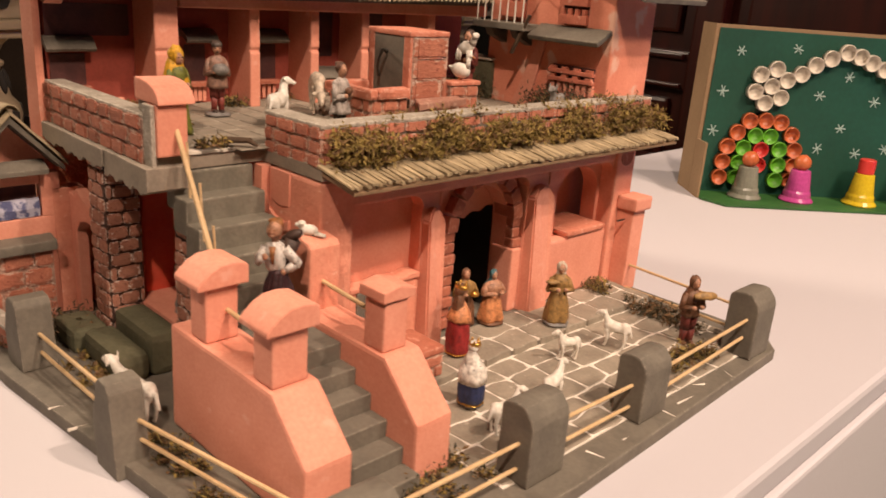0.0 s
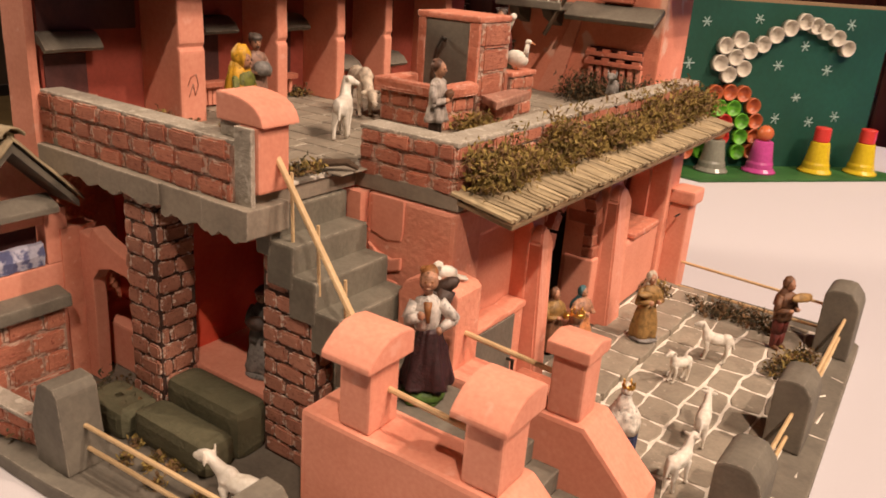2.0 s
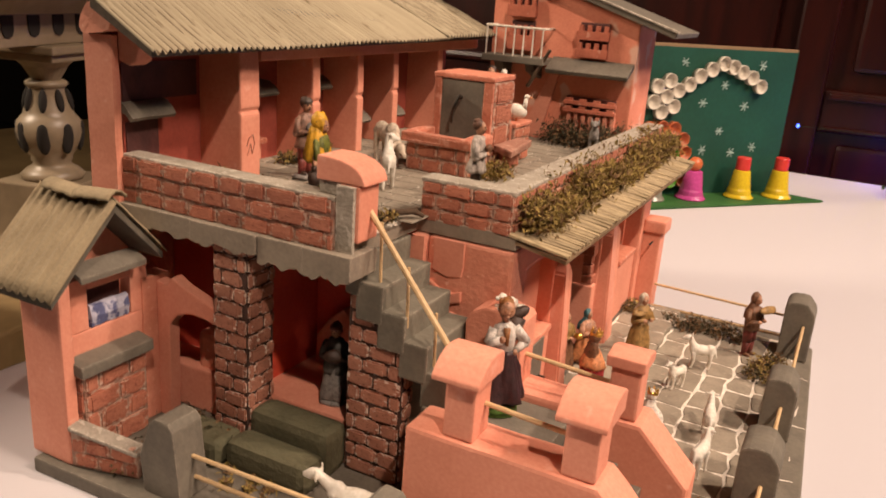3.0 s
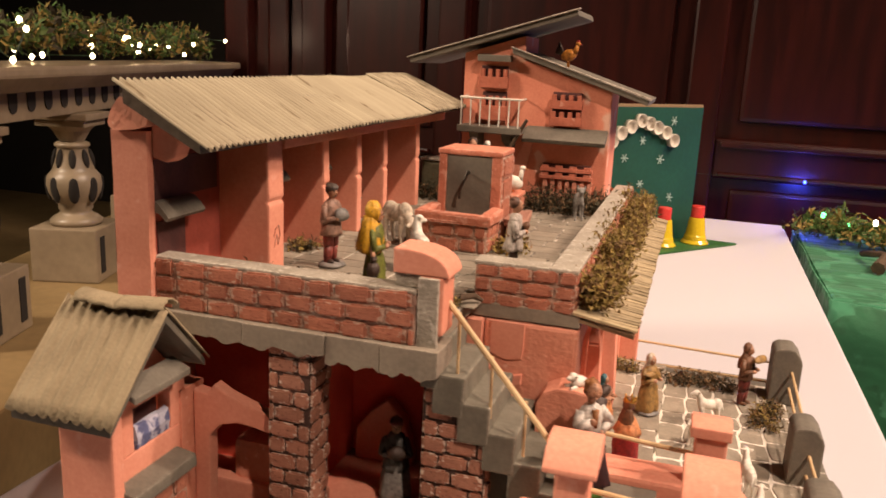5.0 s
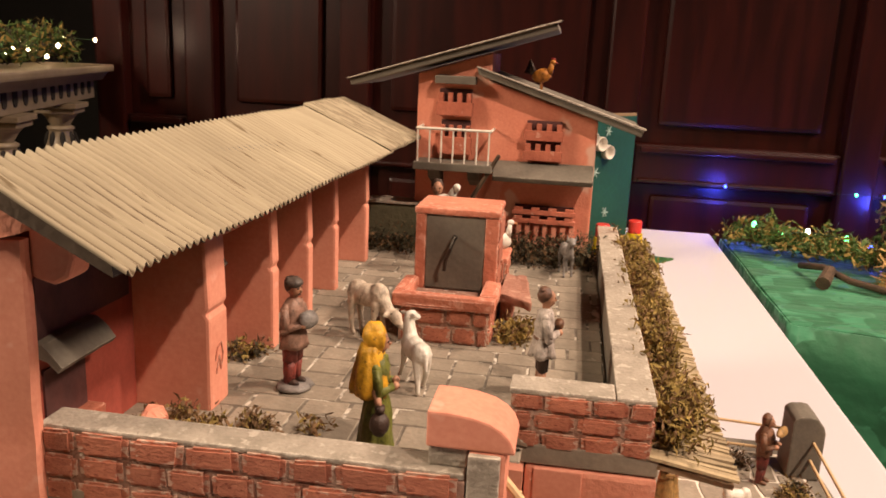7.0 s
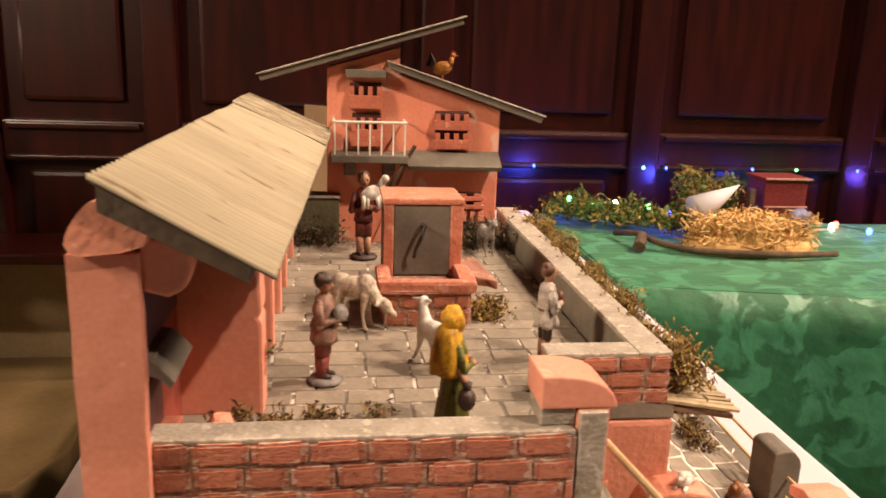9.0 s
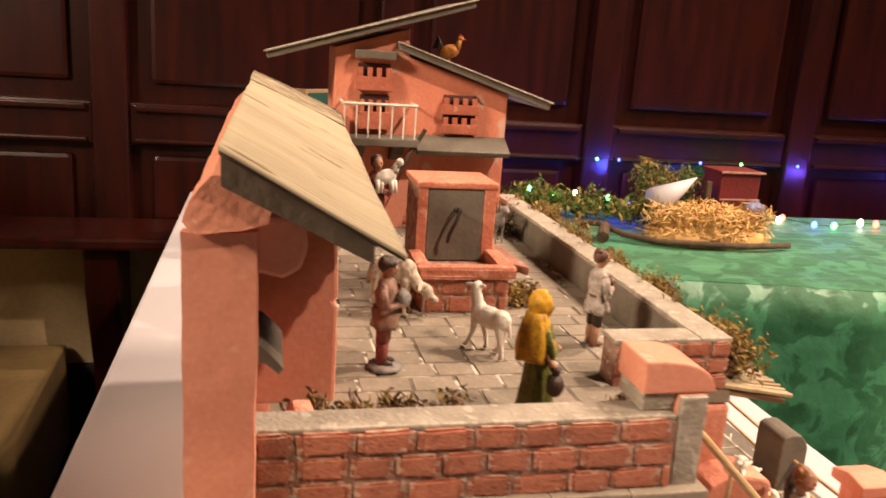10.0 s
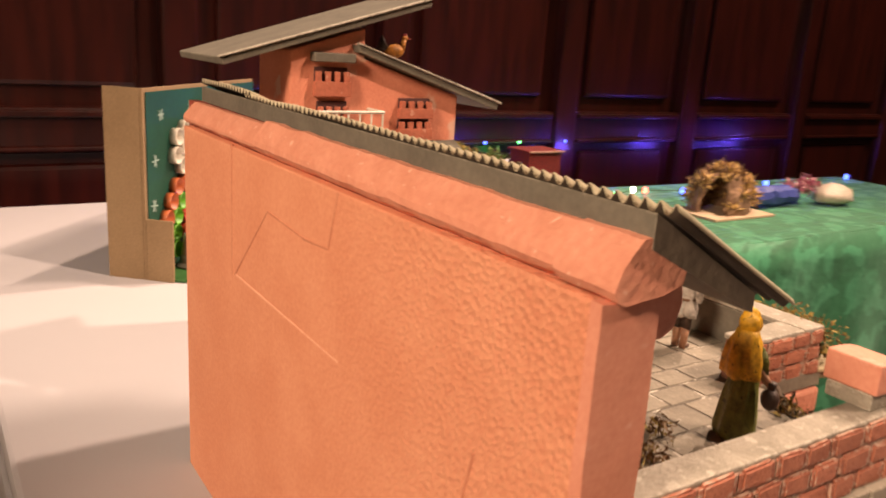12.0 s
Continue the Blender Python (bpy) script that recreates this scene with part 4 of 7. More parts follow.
b.prism([(-0.5315, 0.0126), (-0.4745, 0.0126), (-0.4745, 0.0672), (-0.493, 0.0850), (-0.5115, 0.1028), (-0.5315, 0.1203)], "y", 0.2985, 0.349)
part("stair_core", b, STEP_GREY, stair)
hr = thing("stair_handrail", "pale bamboo stick handrail of the stairs", "handrail")
b = Build()
b.rod((-0.565, 0.283, 0.222), (-0.482, 0.268, 0.136), 0.0021)
part("rail", b, STICK, hr)
for f, dz in ((0.12, 0.055), (0.42, 0.045), (0.72, 0.04)):
    b = Build()
    x, y, z = -0.565 + 0.083 * f, 0.284 - 0.012 * f, 0.222 - 0.086 * f
    b.rod((x, y + 0.004, z), (x, y + 0.006, z - dz), 0.0011, seg=6)
    part("baluster", b, STICK, hr)

# ---- parapets of the terrace ----
parL = thing("terrace_parapet", "low terracotta brick parapet with a grey top", "parapet", "terrace parapets")
solid("core", MORTAR, parL, -0.776, -0.578, 0.263, 0.281, 0.1905, 0.226, bevel=0.001)
solid("coping", COPING, parL, -0.777, -0.5785, 0.2635, 0.282, 0.2262, 0.2295, bevel=0.0012)
bricks(parL, (-0.776, 0.263), (1, 0), 0.198, 0.1915, 0.2285, 3, 0.0245, seed=31)
parF = thing("terrace_parapet", "low terracotta brick parapet beside the stairs", "parapet", "terrace parapets")
solid("core", MORTAR, parF, -0.566, -0.4905, 0.3615, 0.380, 0.195, 0.226, bevel=0.001)
solid("coping", COPING, parF, -0.567, -0.5105, 0.361, 0.381, 0.2262, 0.2298, bevel=0.0012)
bricks(parF, (-0.566, 0.3615), (1, 0), 0.0765, 0.1955, 0.2285, 3, 0.0225, seed=32)
parE = thing("terrace_parapet", "long grey-topped brick parapet behind the moss awning", "parapet", "terrace parapets")
solid("core", GREY, parE, -0.5095, -0.4905, 0.3805, 0.822, 0.1995, 0.226, bevel=0.001)
solid("coping", COPING, parE, -0.510, -0.489, 0.361, 0.823, 0.2264, 0.2302, bevel=0.0012)
bricks(parE, (-0.4905, 0.3615), (0, 1), 0.46, 0.1955, 0.2285, 3, 0.0225, seed=33)


def capped_post(label, shaft, cap, z0, zc, profile, axis, group="capped posts"):
    """A square post with a cap. shaft and cap: x0, x1, y0, y1; profile: the cap's outline across axis, from 0 to 1 and in metres up."""
    p = thing("capped_post", label, "post", group)
    solid("shaft", SALMON, p, *shaft, z0, zc, bevel=0.002)
    lo, hi = (cap[0], cap[1]) if axis == "y" else (cap[2], cap[3])
    a, e = (cap[2], cap[3]) if axis == "y" else (cap[0], cap[1])
    b = Build()
    b.prism([(lo + (hi - lo) * u, zc + v) for u, v in profile], axis, a, e, 0.0012)
    part("cap", b, SALMON, p)
    return p


BARREL = [(0, 0), (1, 0), (1, 0.0130), (0.93, 0.0152), (0.70, 0.0166), (0.45, 0.0160), (0.25, 0.0125), (0.08, 0.007), (0, 0.0035)]
QUARTER = [(0, 0), (1, 0), (0.98, 0.003), (0.93, 0.007), (0.84, 0.0105), (0.70, 0.0135), (0.5, 0.0155), (0.25, 0.0165), (0, 0.0165)]
HIP = [(0, 0), (1, 0), (1, 0.007), (0.5, 0.011), (0, 0.008)]
tp = capped_post("terrace corner post with a rounded salmon cap", (-0.5775, -0.561, 0.2665, 0.291), (-0.596, -0.5575, 0.2665, 0.296), 0.1995, 0.239, QUARTER, "y")
solid("grey_face", COPING, tp, -0.5772, -0.5635, 0.2630, 0.2663, 0.1915, 0.2385, bevel=0.0005)
solid("grey_block", COPING, tp, -0.595, -0.578, 0.2685, 0.294, 0.2298, 0.2388, bevel=0.001)

# ---- reed awning and moss ----
aw = thing("reed_awning", "dry reed mat awning under the parapet", "awning")
solid("board", CARD_BROWN, aw, -0.4865, -0.4452, 0.36, 0.815, 0.1885, 0.1915, bevel=0.0005, turn=(0, 10, 0))
reed_meshes = []
for k in range(4):
    b = Build()
    b.rod((-0.024, 0, 0), (0.024, 0, 0), 0.0018, 0.0015, 6)
    o = part("reed", b, REED, aw)
    reed_meshes.append(o.data)
    bpy.data.objects.remove(o)
rnd = random.Random(8)
y = 0.359
while y < 0.817:
    o = new("reed", rnd.choice(reed_meshes))
    o.parent = aw
    o.matrix_basis = Matrix.LocRotScale((-0.467 + rnd.uniform(-0.0007, 0.0007), y, 0.1955 + rnd.uniform(-0.0005, 0.0005)), Euler((0, radians(9 + rnd.uniform(-2, 2)), radians(rnd.uniform(-5, 5)))), (rnd.uniform(0.97, 1.02), 1, 1))
    y += rnd.uniform(0.0028, 0.0036)
spots = []
for k in range(150):
    f = k / 149
    lush = 0.55 + 0.45 * math.sin(f * 31) + 0.35 * math.sin(f * 77 + 1)
    if lush > 0.05:
        for _ in range(1 + int(lush * 2)):
            spots.append((-0.4785 + rnd.uniform(-0.006, 0.012), 0.370 + 0.446 * f + rnd.uniform(-0.003, 0.003), 0.1995 + rnd.uniform(0, 0.019) * lush, rnd.uniform(0.006, 0.011) + 0.005 * lush))
tufts("moss_strip", spots, [MOSS, MOSS_BROWN, MOSS], "olive moss strip along the reed awning", "moss", 60, 1.1, 0.0052, 5, 1.2, 0.85, kind="stuff")

# terrace paving
paving = thing("terrace_paving", "grey stone slabs of the terrace with pale joints", "paving", kind="structure")
rnd = random.Random(19)
for bed in ((-0.784, -0.5665, 0.284, 0.3835), (-0.784, -0.511, 0.3836, 0.815)):
    sheet = Build()
    sheet.box(*bed, 0.1985, 0.2004, 0)
    part("grout", sheet, GROUT_GREY, paving)
y = 0.285
while y < 0.808:
    dy = rnd.uniform(0.0195, 0.0275)
    x = -0.784 - rnd.uniform(0, 0.02)
    while x < -0.512:
        dx = rnd.uniform(0.022, 0.040)
        x0, x1 = max(x, -0.784), min(x + dx, -0.511)
        x += dx
        if x1 - x0 < 0.006 or ((x0 + x1) / 2 > -0.574 and y < 0.375):
            continue
        s = Build()
        g = lambda: rnd.uniform(0.0002, 0.0010)
        w, d, top = (x1 - x0) / 2, min(dy, 0.815 - y) / 2, 0.0010 * rnd.uniform(0.75, 1.15)
        ring = [(-w + g(), -d + g()), (rnd.uniform(-w, w) * 0.5, -d + g()), (w - g(), -d + g()), (w - g(), d - g()), (rnd.uniform(-w, w) * 0.5, d - g()), (-w + g(), d - g())]
        lo = [s.bm.verts.new((u, v, 0)) for u, v in ring]
        hi = [s.bm.verts.new((u * 0.95, v * 0.95, top)) for u, v in ring]
        s.bm.faces.new(hi)
        for k in range(6):
            s.bm.faces.new((lo[k], lo[(k + 1) % 6], hi[(k + 1) % 6], hi[k]))
        bmesh.ops.recalc_face_normals(s.bm, faces=list(s.bm.faces))
        o = part("slab", s, PAVE, paving)
        o.location = ((x0 + x1) / 2, y + dy / 2, 0.2)
    y += dy

# dark colour for panels that paint in the shade of window openings
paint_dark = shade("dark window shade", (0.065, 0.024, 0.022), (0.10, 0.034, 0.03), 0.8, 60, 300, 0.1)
# ---- long wing with a corrugated roof ----
AWN = -0.031
wing = thing("long_wing", "long salmon wing with open stalls and a corrugated card roof", "model house")
solid("outer_wall", FOAM_WALL, wing, -0.8006, -0.787, 0.2642, 0.768, 0.0, 0.3165, bevel=0.0015)
# bed of the crack, the groove's shade put into a deeper salmon
solid("cap_bed", CRACK, wing, -0.7942, -0.787, 0.2644, 0.768, 0.3162, 0.319, bevel=0)
b = Build()
b.lumpy([(-0.803, 0.2575), (-0.795, 0.2572), (-0.784, 0.2572), (-0.7745, 0.2576), (-0.7738, 0.2600), (-0.7742, 0.2638), (-0.788, 0.2640), (-0.8025, 0.2638)], "z", 0.0002, 0.3170, 36, 0.0007, 38.0)
part("end_pier", b, SALMON, wing)
b = Build()
b.lumpy([(-0.7965, 0.3172), (-0.7996, 0.3190), (-0.8018, 0.3225), (-0.8010, 0.3262), (-0.7992, 0.3300), (-0.7955, 0.3350), (-0.7912, 0.3396), (-0.7878, 0.3400), (-0.7830, 0.3370), (-0.7760, 0.3322), (-0.7692, 0.3272), (-0.7705, 0.3215), (-0.7800, 0.3192)], "y", 0.2530, 0.2850, 20, 0.0007, 60.0)
b.lumpy([(-0.7945, 0.3172), (-0.7978, 0.3192), (-0.8004, 0.3228), (-0.8000, 0.3262), (-0.7985, 0.3296), (-0.7950, 0.3340), (-0.7908, 0.3388), (-0.7860, 0.3388), (-0.7860, 0.3172)], "y", 0.2852, 0.6000, 110, 0.0008, 70.0)
b.lumpy([(-0.7975, 0.3190), (-0.8000, 0.3212), (-0.8003, 0.3235), (-0.7992, 0.3260), (-0.7960, 0.3300), (-0.7905, 0.3360), (-0.7860, 0.3360), (-0.7860, 0.3190)], "y", 0.6002, 0.77, 60, 0.0006, 70.0)
part("wall_cap", b, SALMON_ROUGH, wing, "rough broken foam cap of the wall")
b = Build()
b.prism([(-0.7752, 0.322), (-0.7752, 0.299), (-0.764, 0.296), (-0.757, 0.300), (-0.754, 0.309), (-0.756, 0.322)], "y", 0.2642, 0.2800, 0.002)
part("bracket", b, SALMON, wing)
for y0, y1, xf in ((0.350, 0.374, -0.733), (0.452, 0.464, -0.735), (0.527, 0.538, -0.735), (0.597, 0.608, -0.735), (0.700, 0.712, -0.735)):
    b = Build()
    b.prism([(-0.786, 0.2), (xf, 0.2), (xf, 0.255), (xf - 0.002, 0.258), (xf, 0.261), (xf - 0.002, 0.318), (-0.786, 0.336)], "y", y0, y1, 0.002)
    part("partition", b, SALMON, wing)
# flat panel on the solid stall wall, its colour standing for a shaded hole
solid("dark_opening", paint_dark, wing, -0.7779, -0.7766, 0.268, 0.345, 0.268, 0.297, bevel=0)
# maroon here is salmon with the shade under the eave put into it
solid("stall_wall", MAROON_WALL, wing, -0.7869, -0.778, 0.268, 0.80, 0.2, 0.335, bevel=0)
solid("eave_beam", SALMON, wing, -0.742, -0.733, 0.375, 0.80, 0.298, 0.314, bevel=0.002)
for y0, y1, za in ((0.2640, 0.3080, 0.002), (0.395, 0.43, 0.010), (0.475, 0.515, 0.010), (0.542, 0.590, AWN), (0.612, 0.665, AWN)):
    b = Build()
    dx = 0.006 if za == 0.002 else 0.0
    b.lumpy([(-0.7785, 0.2665 + za), (-0.770 - dx * 0.4, 0.2655 + za), (-0.7615 - dx, 0.2610 + za), (-0.757 - dx, 0.2555 + za), (-0.759 - dx, 0.2530 + za), (-0.766 - dx * 0.7, 0.2575 + za), (-0.7785, 0.2600 + za)], "y", y0, y1, 6, 0.0005, 90.0)
    part("stall_awning", b, GREY, wing, "small grey bent awning")
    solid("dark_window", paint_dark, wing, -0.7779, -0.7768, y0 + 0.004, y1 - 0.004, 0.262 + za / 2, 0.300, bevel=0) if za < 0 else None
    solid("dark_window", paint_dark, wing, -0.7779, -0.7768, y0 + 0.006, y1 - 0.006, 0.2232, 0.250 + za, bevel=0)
    solid("window_sill", BRICK, wing, -0.779, -0.768, y0 + 0.004, y1 - 0.004, 0.218, 0.223, bevel=0.001)
    for k in range(4):
        yy = y0 + 0.008 + k * (y1 - y0 - 0.02) / 3
        solid("window_bar", SALMON, wing, -0.7785, -0.772, yy, yy + 0.004, 0.203, 0.2175, bevel=0.0005)


def corrugated(name, parent, y0, y1, ridge, eave, lift, pitch, seed, mat, rows=14, amp=0.0009, shear=0.0):
    """A sheet whose waves run down the slope. ridge and eave: functions of y giving (x, z)."""
    rnd = random.Random(seed)
    n = int((y1 - y0) / pitch * 6)
    vs, fs = [], []
    noise.seed_set(seed + 1)
    for i in range(n + 1):
        y = y0 + (y1 - y0) * i / n
        (xr, zr), (xe, ze) = ridge(y), eave(y)
        for j in range(rows + 1):
            f = j / rows
            g = noise.noise((y * 22, f * 1.5, seed * 3.1))
            a = amp * (0.85 + 0.45 * g)
            w = math.sin(2 * math.pi * (y - y0) / pitch)
            sag = 0.0012 * noise.noise((y * 9, f * 2, 4.0 + seed))
            vs.append((xr + (xe - xr) * f, y + shear * f, zr + (ze - zr) * f + lift + a * w + sag))
    for i in range(n):
        for j in range(rows):
            k = i * (rows + 1) + j
            fs.append((k, k + 1, k + rows + 2, k + rows + 1))
    me = bpy.data.meshes.new(name)
    me.from_pydata(vs, [], fs)
    me.materials.append(mat)
    # raw underside, coloured near black to paint in the shade inside the flutes
    me.materials.append(FLUTE_SHADE)
    me.shade_smooth()
    ob = new(name, me)
    ob.parent = parent
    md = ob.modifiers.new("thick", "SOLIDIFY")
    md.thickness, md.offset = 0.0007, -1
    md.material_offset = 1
    return ob


def wing_ridge(y):
    f = (y - 0.245) / 0.5
    return -0.788 + 0.006 * f, 0.3515


def wing_eave(y):
    f = (y - 0.245) / 0.5
    return -0.717 + 0.018 * f, 0.3105 + 0.006 * f


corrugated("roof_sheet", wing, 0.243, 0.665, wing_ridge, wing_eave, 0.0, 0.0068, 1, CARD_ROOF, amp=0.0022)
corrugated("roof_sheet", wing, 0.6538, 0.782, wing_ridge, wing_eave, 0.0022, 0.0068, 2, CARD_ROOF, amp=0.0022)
b = Build()
vs = []
for y in (0.2525, 0.78):
    (xr, zr), (xe, ze) = wing_ridge(y), wing_eave(y)
    vs.append([b.bm.verts.new(p) for p in ((xr + 0.0002, y, zr - 0.0030), (xe - 0.012, y, ze + 0.0032), (xe - 0.012, y, ze - 0.0045), (xr + 0.0002, y, zr - 0.0155))])
# raw gable end, darkened in colour for the shade under the sheet
b.bm.faces.new(vs[0]).material_index = 1
b.bm.faces.new(vs[1][::-1])
for k in range(4):
    b.bm.faces.new((vs[0][k], vs[1][k], vs[1][(k + 1) % 4], vs[0][(k + 1) % 4]))
bmesh.ops.recalc_face_normals(b.bm, faces=list(b.bm.faces))
part("roof_board", b, [GREY, END_SHADE], wing, "dark grey board under the roof sheet")

# ---- tall house at the back of the terrace ----
house = thing("tall_house", "salmon model house with two grey lean-to roofs and a balcony", "model house")
HY = 0.775
b = Build()
b.prism([(-0.703, 0.2), (-0.52, 0.2), (-0.52, 0.345), (-0.628, 0.378), (-0.628, 0.406), (-0.703, 0.383)], "y", HY, 0.855, 0.002)
part("wall", b, HOUSE_WALL, house)
b = Build()
b.prism([(-0.771, 0.374), (-0.769, 0.368), (-0.565, 0.430), (-0.567, 0.437)], "y", 0.760, 0.89, 0.0012)
part("high_roof", b, GREY, house)
b = Build()
b.prism([(-0.642, 0.391), (-0.640, 0.384), (-0.478, 0.332), (-0.476, 0.338)], "y", 0.762, 0.89, 0.0012)
part("low_roof", b, GREY, house)
b = Build()
b.prism([(-0.642, 0.3925), (-0.642, 0.3912), (-0.474, 0.3385), (-0.474, 0.3405)], "y", 0.7592, 0.766, 0.0006)
b.prism([(-0.773, 0.3755), (-0.773, 0.3742), (-0.563, 0.4372), (-0.563, 0.4390)], "y", 0.7572, 0.764, 0.0006)
part("roof_edge", b, COPING, house, "pale worn roof edge")
b = Build()
b.rod((-0.6135, 0.742, 0.3085), (-0.6385, 0.745, 0.2640), 0.0021, 0.0024, 7)
part("brace", b, BARK, house, "thin wooden brace under the balcony")
solid("window_hood", GREY, house, -0.684, -0.643, HY - 0.012, HY + 0.002, 0.374, 0.382, bevel=0.001)
def shutter_window(x0, x1, z0, z1, n):
    """A raised panel, painted dark for an opening's shade, behind boards whose upper edges are cut into teeth."""
    w = part("window", (lambda q: (q.box(x0, x1, HY - 0.0025, HY + 0.004, z0, z1, 0.0008), q)[1])(Build()), paint_dark, house, "small window panel painted dark for shade, with reddish boards")
    h = (z1 - z0) / n
    for k in range(n):
        z = z0 + h * k
        b = Build()
        b.box(x0 - 0.002, x1 + 0.002, HY - 0.0085, HY - 0.0026, z + h * 0.02, z + h * 0.52, 0.0007)
        m = 4
        t = (x1 - x0) / (2 * m - 1)
        for i in range(m):
            b.box(x0 + 2 * i * t, x0 + (2 * i + 1) * t, HY - 0.0078, HY - 0.003, z + h * 0.50, z + h * 0.86, 0.0005)
        part("shutter_board", b, HOUSE_BOARD, w)


shutter_window(-0.68, -0.647, 0.342, 0.369, 1)
shutter_window(-0.677, -0.647, 0.303, 0.338, 1)
shutter_window(-0.59, -0.555, 0.302, 0.342, 2)
shutter_window(-0.597, -0.537, 0.238, 0.256, 2)
for k in range(7):
    solid("window_bar", SALMON, house, -0.594 + k * 0.009, -0.589 + k * 0.009, HY - 0.006, HY - 0.001, 0.215, 0.2375, bevel=0.0006)
solid("wall_awning", GREY, house, -0.62, -0.521, HY - 0.028, HY + 0.001, 0.288, 0.294, bevel=0.0012, turn=(28, 0, 0))
solid("balcony_floor", GREY, house, -0.699, -0.62, HY - 0.036, HY, 0.290, 0.298, bevel=0.0012)
for x in (-0.685, -0.645):
    b = Build()
    b.prism([(HY, 0.2895), (HY - 0.03, 0.2895), (HY - 0.024, 0.281), (HY, 0.272)], "x", x, x + 0.012, 0.001)
    part("balcony_bracket", b, GREY_DARK, house)
rail = Build()
rail.rod((-0.696, HY - 0.033, 0.331), (-0.623, HY - 0.033, 0.331), 0.0014)
rail.rod((-0.696, HY - 0.033, 0.331), (-0.696, HY, 0.331), 0.0014)
rail.rod((-0.623, HY - 0.033, 0.331), (-0.623, HY, 0.331), 0.0014)
part("balcony_rail", rail, WHITE_GLAZE, house)
for k in range(7):
    b = Build()
    b.rod((-0.695 + k * 0.0118, HY - 0.033, 0.297), (-0.695 + k * 0.0118, HY - 0.033, 0.331), 0.0009, seg=6)
    part("balcony_baluster", b, WHITE_GLAZE, house)
b = Build()
b.prism([(-0.655, 0.2), (-0.628, 0.2), (-0.608, 0.288), (-0.618, 0.288)], "y", HY - 0.004, HY + 0.001, 0.001)
part("raking_strut", b, SALMON, house)

# ---- fountain ----
BENCH_STONE = shade("pinkish grey slab", (0.40, 0.20, 0.14), (0.32, 0.155, 0.108), 0.85, 60, 300, 0.4, (0.48, 0.29, 0.215), 0.60, 110)
fo = thing("fountain", "salmon wall fountain with a grey slab, iron spout and brick basin", "fountain")
solid("block", MORTAR, fo, -0.655, -0.594, 0.546, 0.595, 0.2, 0.285, bevel=0.001)
b = Build()
b.box(-0.656, -0.648, 0.542, 0.5455, 0.225, 0.287, 0.001)
b.box(-0.603, -0.593, 0.542, 0.5455, 0.225, 0.287, 0.001)
b.box(-0.657, -0.592, 0.541, 0.549, 0.2852, 0.2905, 0.0015)
part("surround", b, FOUNTAIN_CLAY, fo)
solid("top_slab", FOUNTAIN_CLAY, fo, -0.657, -0.5930, 0.5495, 0.5955, 0.2852, 0.2905, bevel=0.0015)
solid("slab", GREY, fo, -0.6478, -0.6032, 0.5425, 0.5458, 0.228, 0.285, bevel=0.0008)
bricks(fo, (-0.594, 0.547), (0, 1), 0.048, 0.201, 0.2845, 4, 0.075, seed=41)
solid("basin_core", MORTAR, fo, -0.6575, -0.593, 0.4955, 0.5415, 0.2, 0.2275, bevel=0.001)
bricks(fo, (-0.6575, 0.4955), (1, 0), 0.0645, 0.2012, 0.2272, 2, 0.021, seed=42)
bricks(fo, (-0.593, 0.4955), (0, 1), 0.046, 0.2012, 0.2272, 2, 0.023, seed=43)
bricks(fo, (-0.6575, 0.5415), (0, -1), 0.046, 0.2012, 0.2272, 2, 0.023, seed=46)
b = Build()
b.box(-0.6625, -0.588, 0.4905, 0.5005, 0.2272, 0.2375, 0.0028)
b.box(-0.6625, -0.6515, 0.5010, 0.5415, 0.2272, 0.2375, 0.0028)
b.box(-0.6005, -0.588, 0.5010, 0.5415, 0.2272, 0.2375, 0.0028)
bmesh.ops.subdivide_edges(b.bm, edges=list(b.bm.edges), cuts=2)
for v in b.bm.verts:
    v.co += Vector(noise.noise_vector(v.co * 170)) * 0.0009
part("basin_rim", b, FOUNTAIN_CLAY, fo)
solid("side_core", MORTAR, fo, -0.606, -0.5905, 0.5985, 0.640, 0.2, 0.2365, bevel=0.001)
bricks(fo, (-0.606, 0.5985), (1, 0), 0.0155, 0.201, 0.2365, 3, 0.018, seed=44)
bricks(fo, (-0.5905, 0.5985), (0, 1), 0.0415, 0.201, 0.2365, 3, 0.02, seed=45)
solid("side_top", FOUNTAIN_CLAY, fo, -0.607, -0.5885, 0.5978, 0.642, 0.2367, 0.2412, bevel=0.0015)
b = Build()
b.prism([(-0.5902, 0.5480), (-0.5640, 0.5320), (-0.5725, 0.6060), (-0.5902, 0.6080)], "z", 0.2190, 0.2262, 0.0015)
bmesh.ops.subdivide_edges(b.bm, edges=list(b.bm.edges), cuts=3, use_grid_fill=True)
for v in b.bm.verts:
    v.co += Vector(noise.noise_vector(v.co * 150)) * 0.0016
part("side_bench", b, BENCH_STONE, fo, "pinkish grey broken stone slab")
solid("bench_leg", BRICK, fo, -0.5900, -0.580, 0.560, 0.592, 0.2, 0.2190, bevel=0.002)
b = Build()
sp = [(-0.6255, 0.541, 0.268), (-0.624, 0.533, 0.271), (-0.627, 0.531, 0.262), (-0.631, 0.533, 0.252), (-0.632, 0.536, 0.244)]
for p, q in zip(sp, sp[1:]):
    b.rod(p, q, 0.0014, seg=6)
b.ball((-0.6255, 0.539, 0.269), 0.0024)
part("spout", b, IRON, fo)

# ---- gate stairs ----
gate = thing("gate_stairs", "salmon entrance stair with two sloping side walls", "stairs")
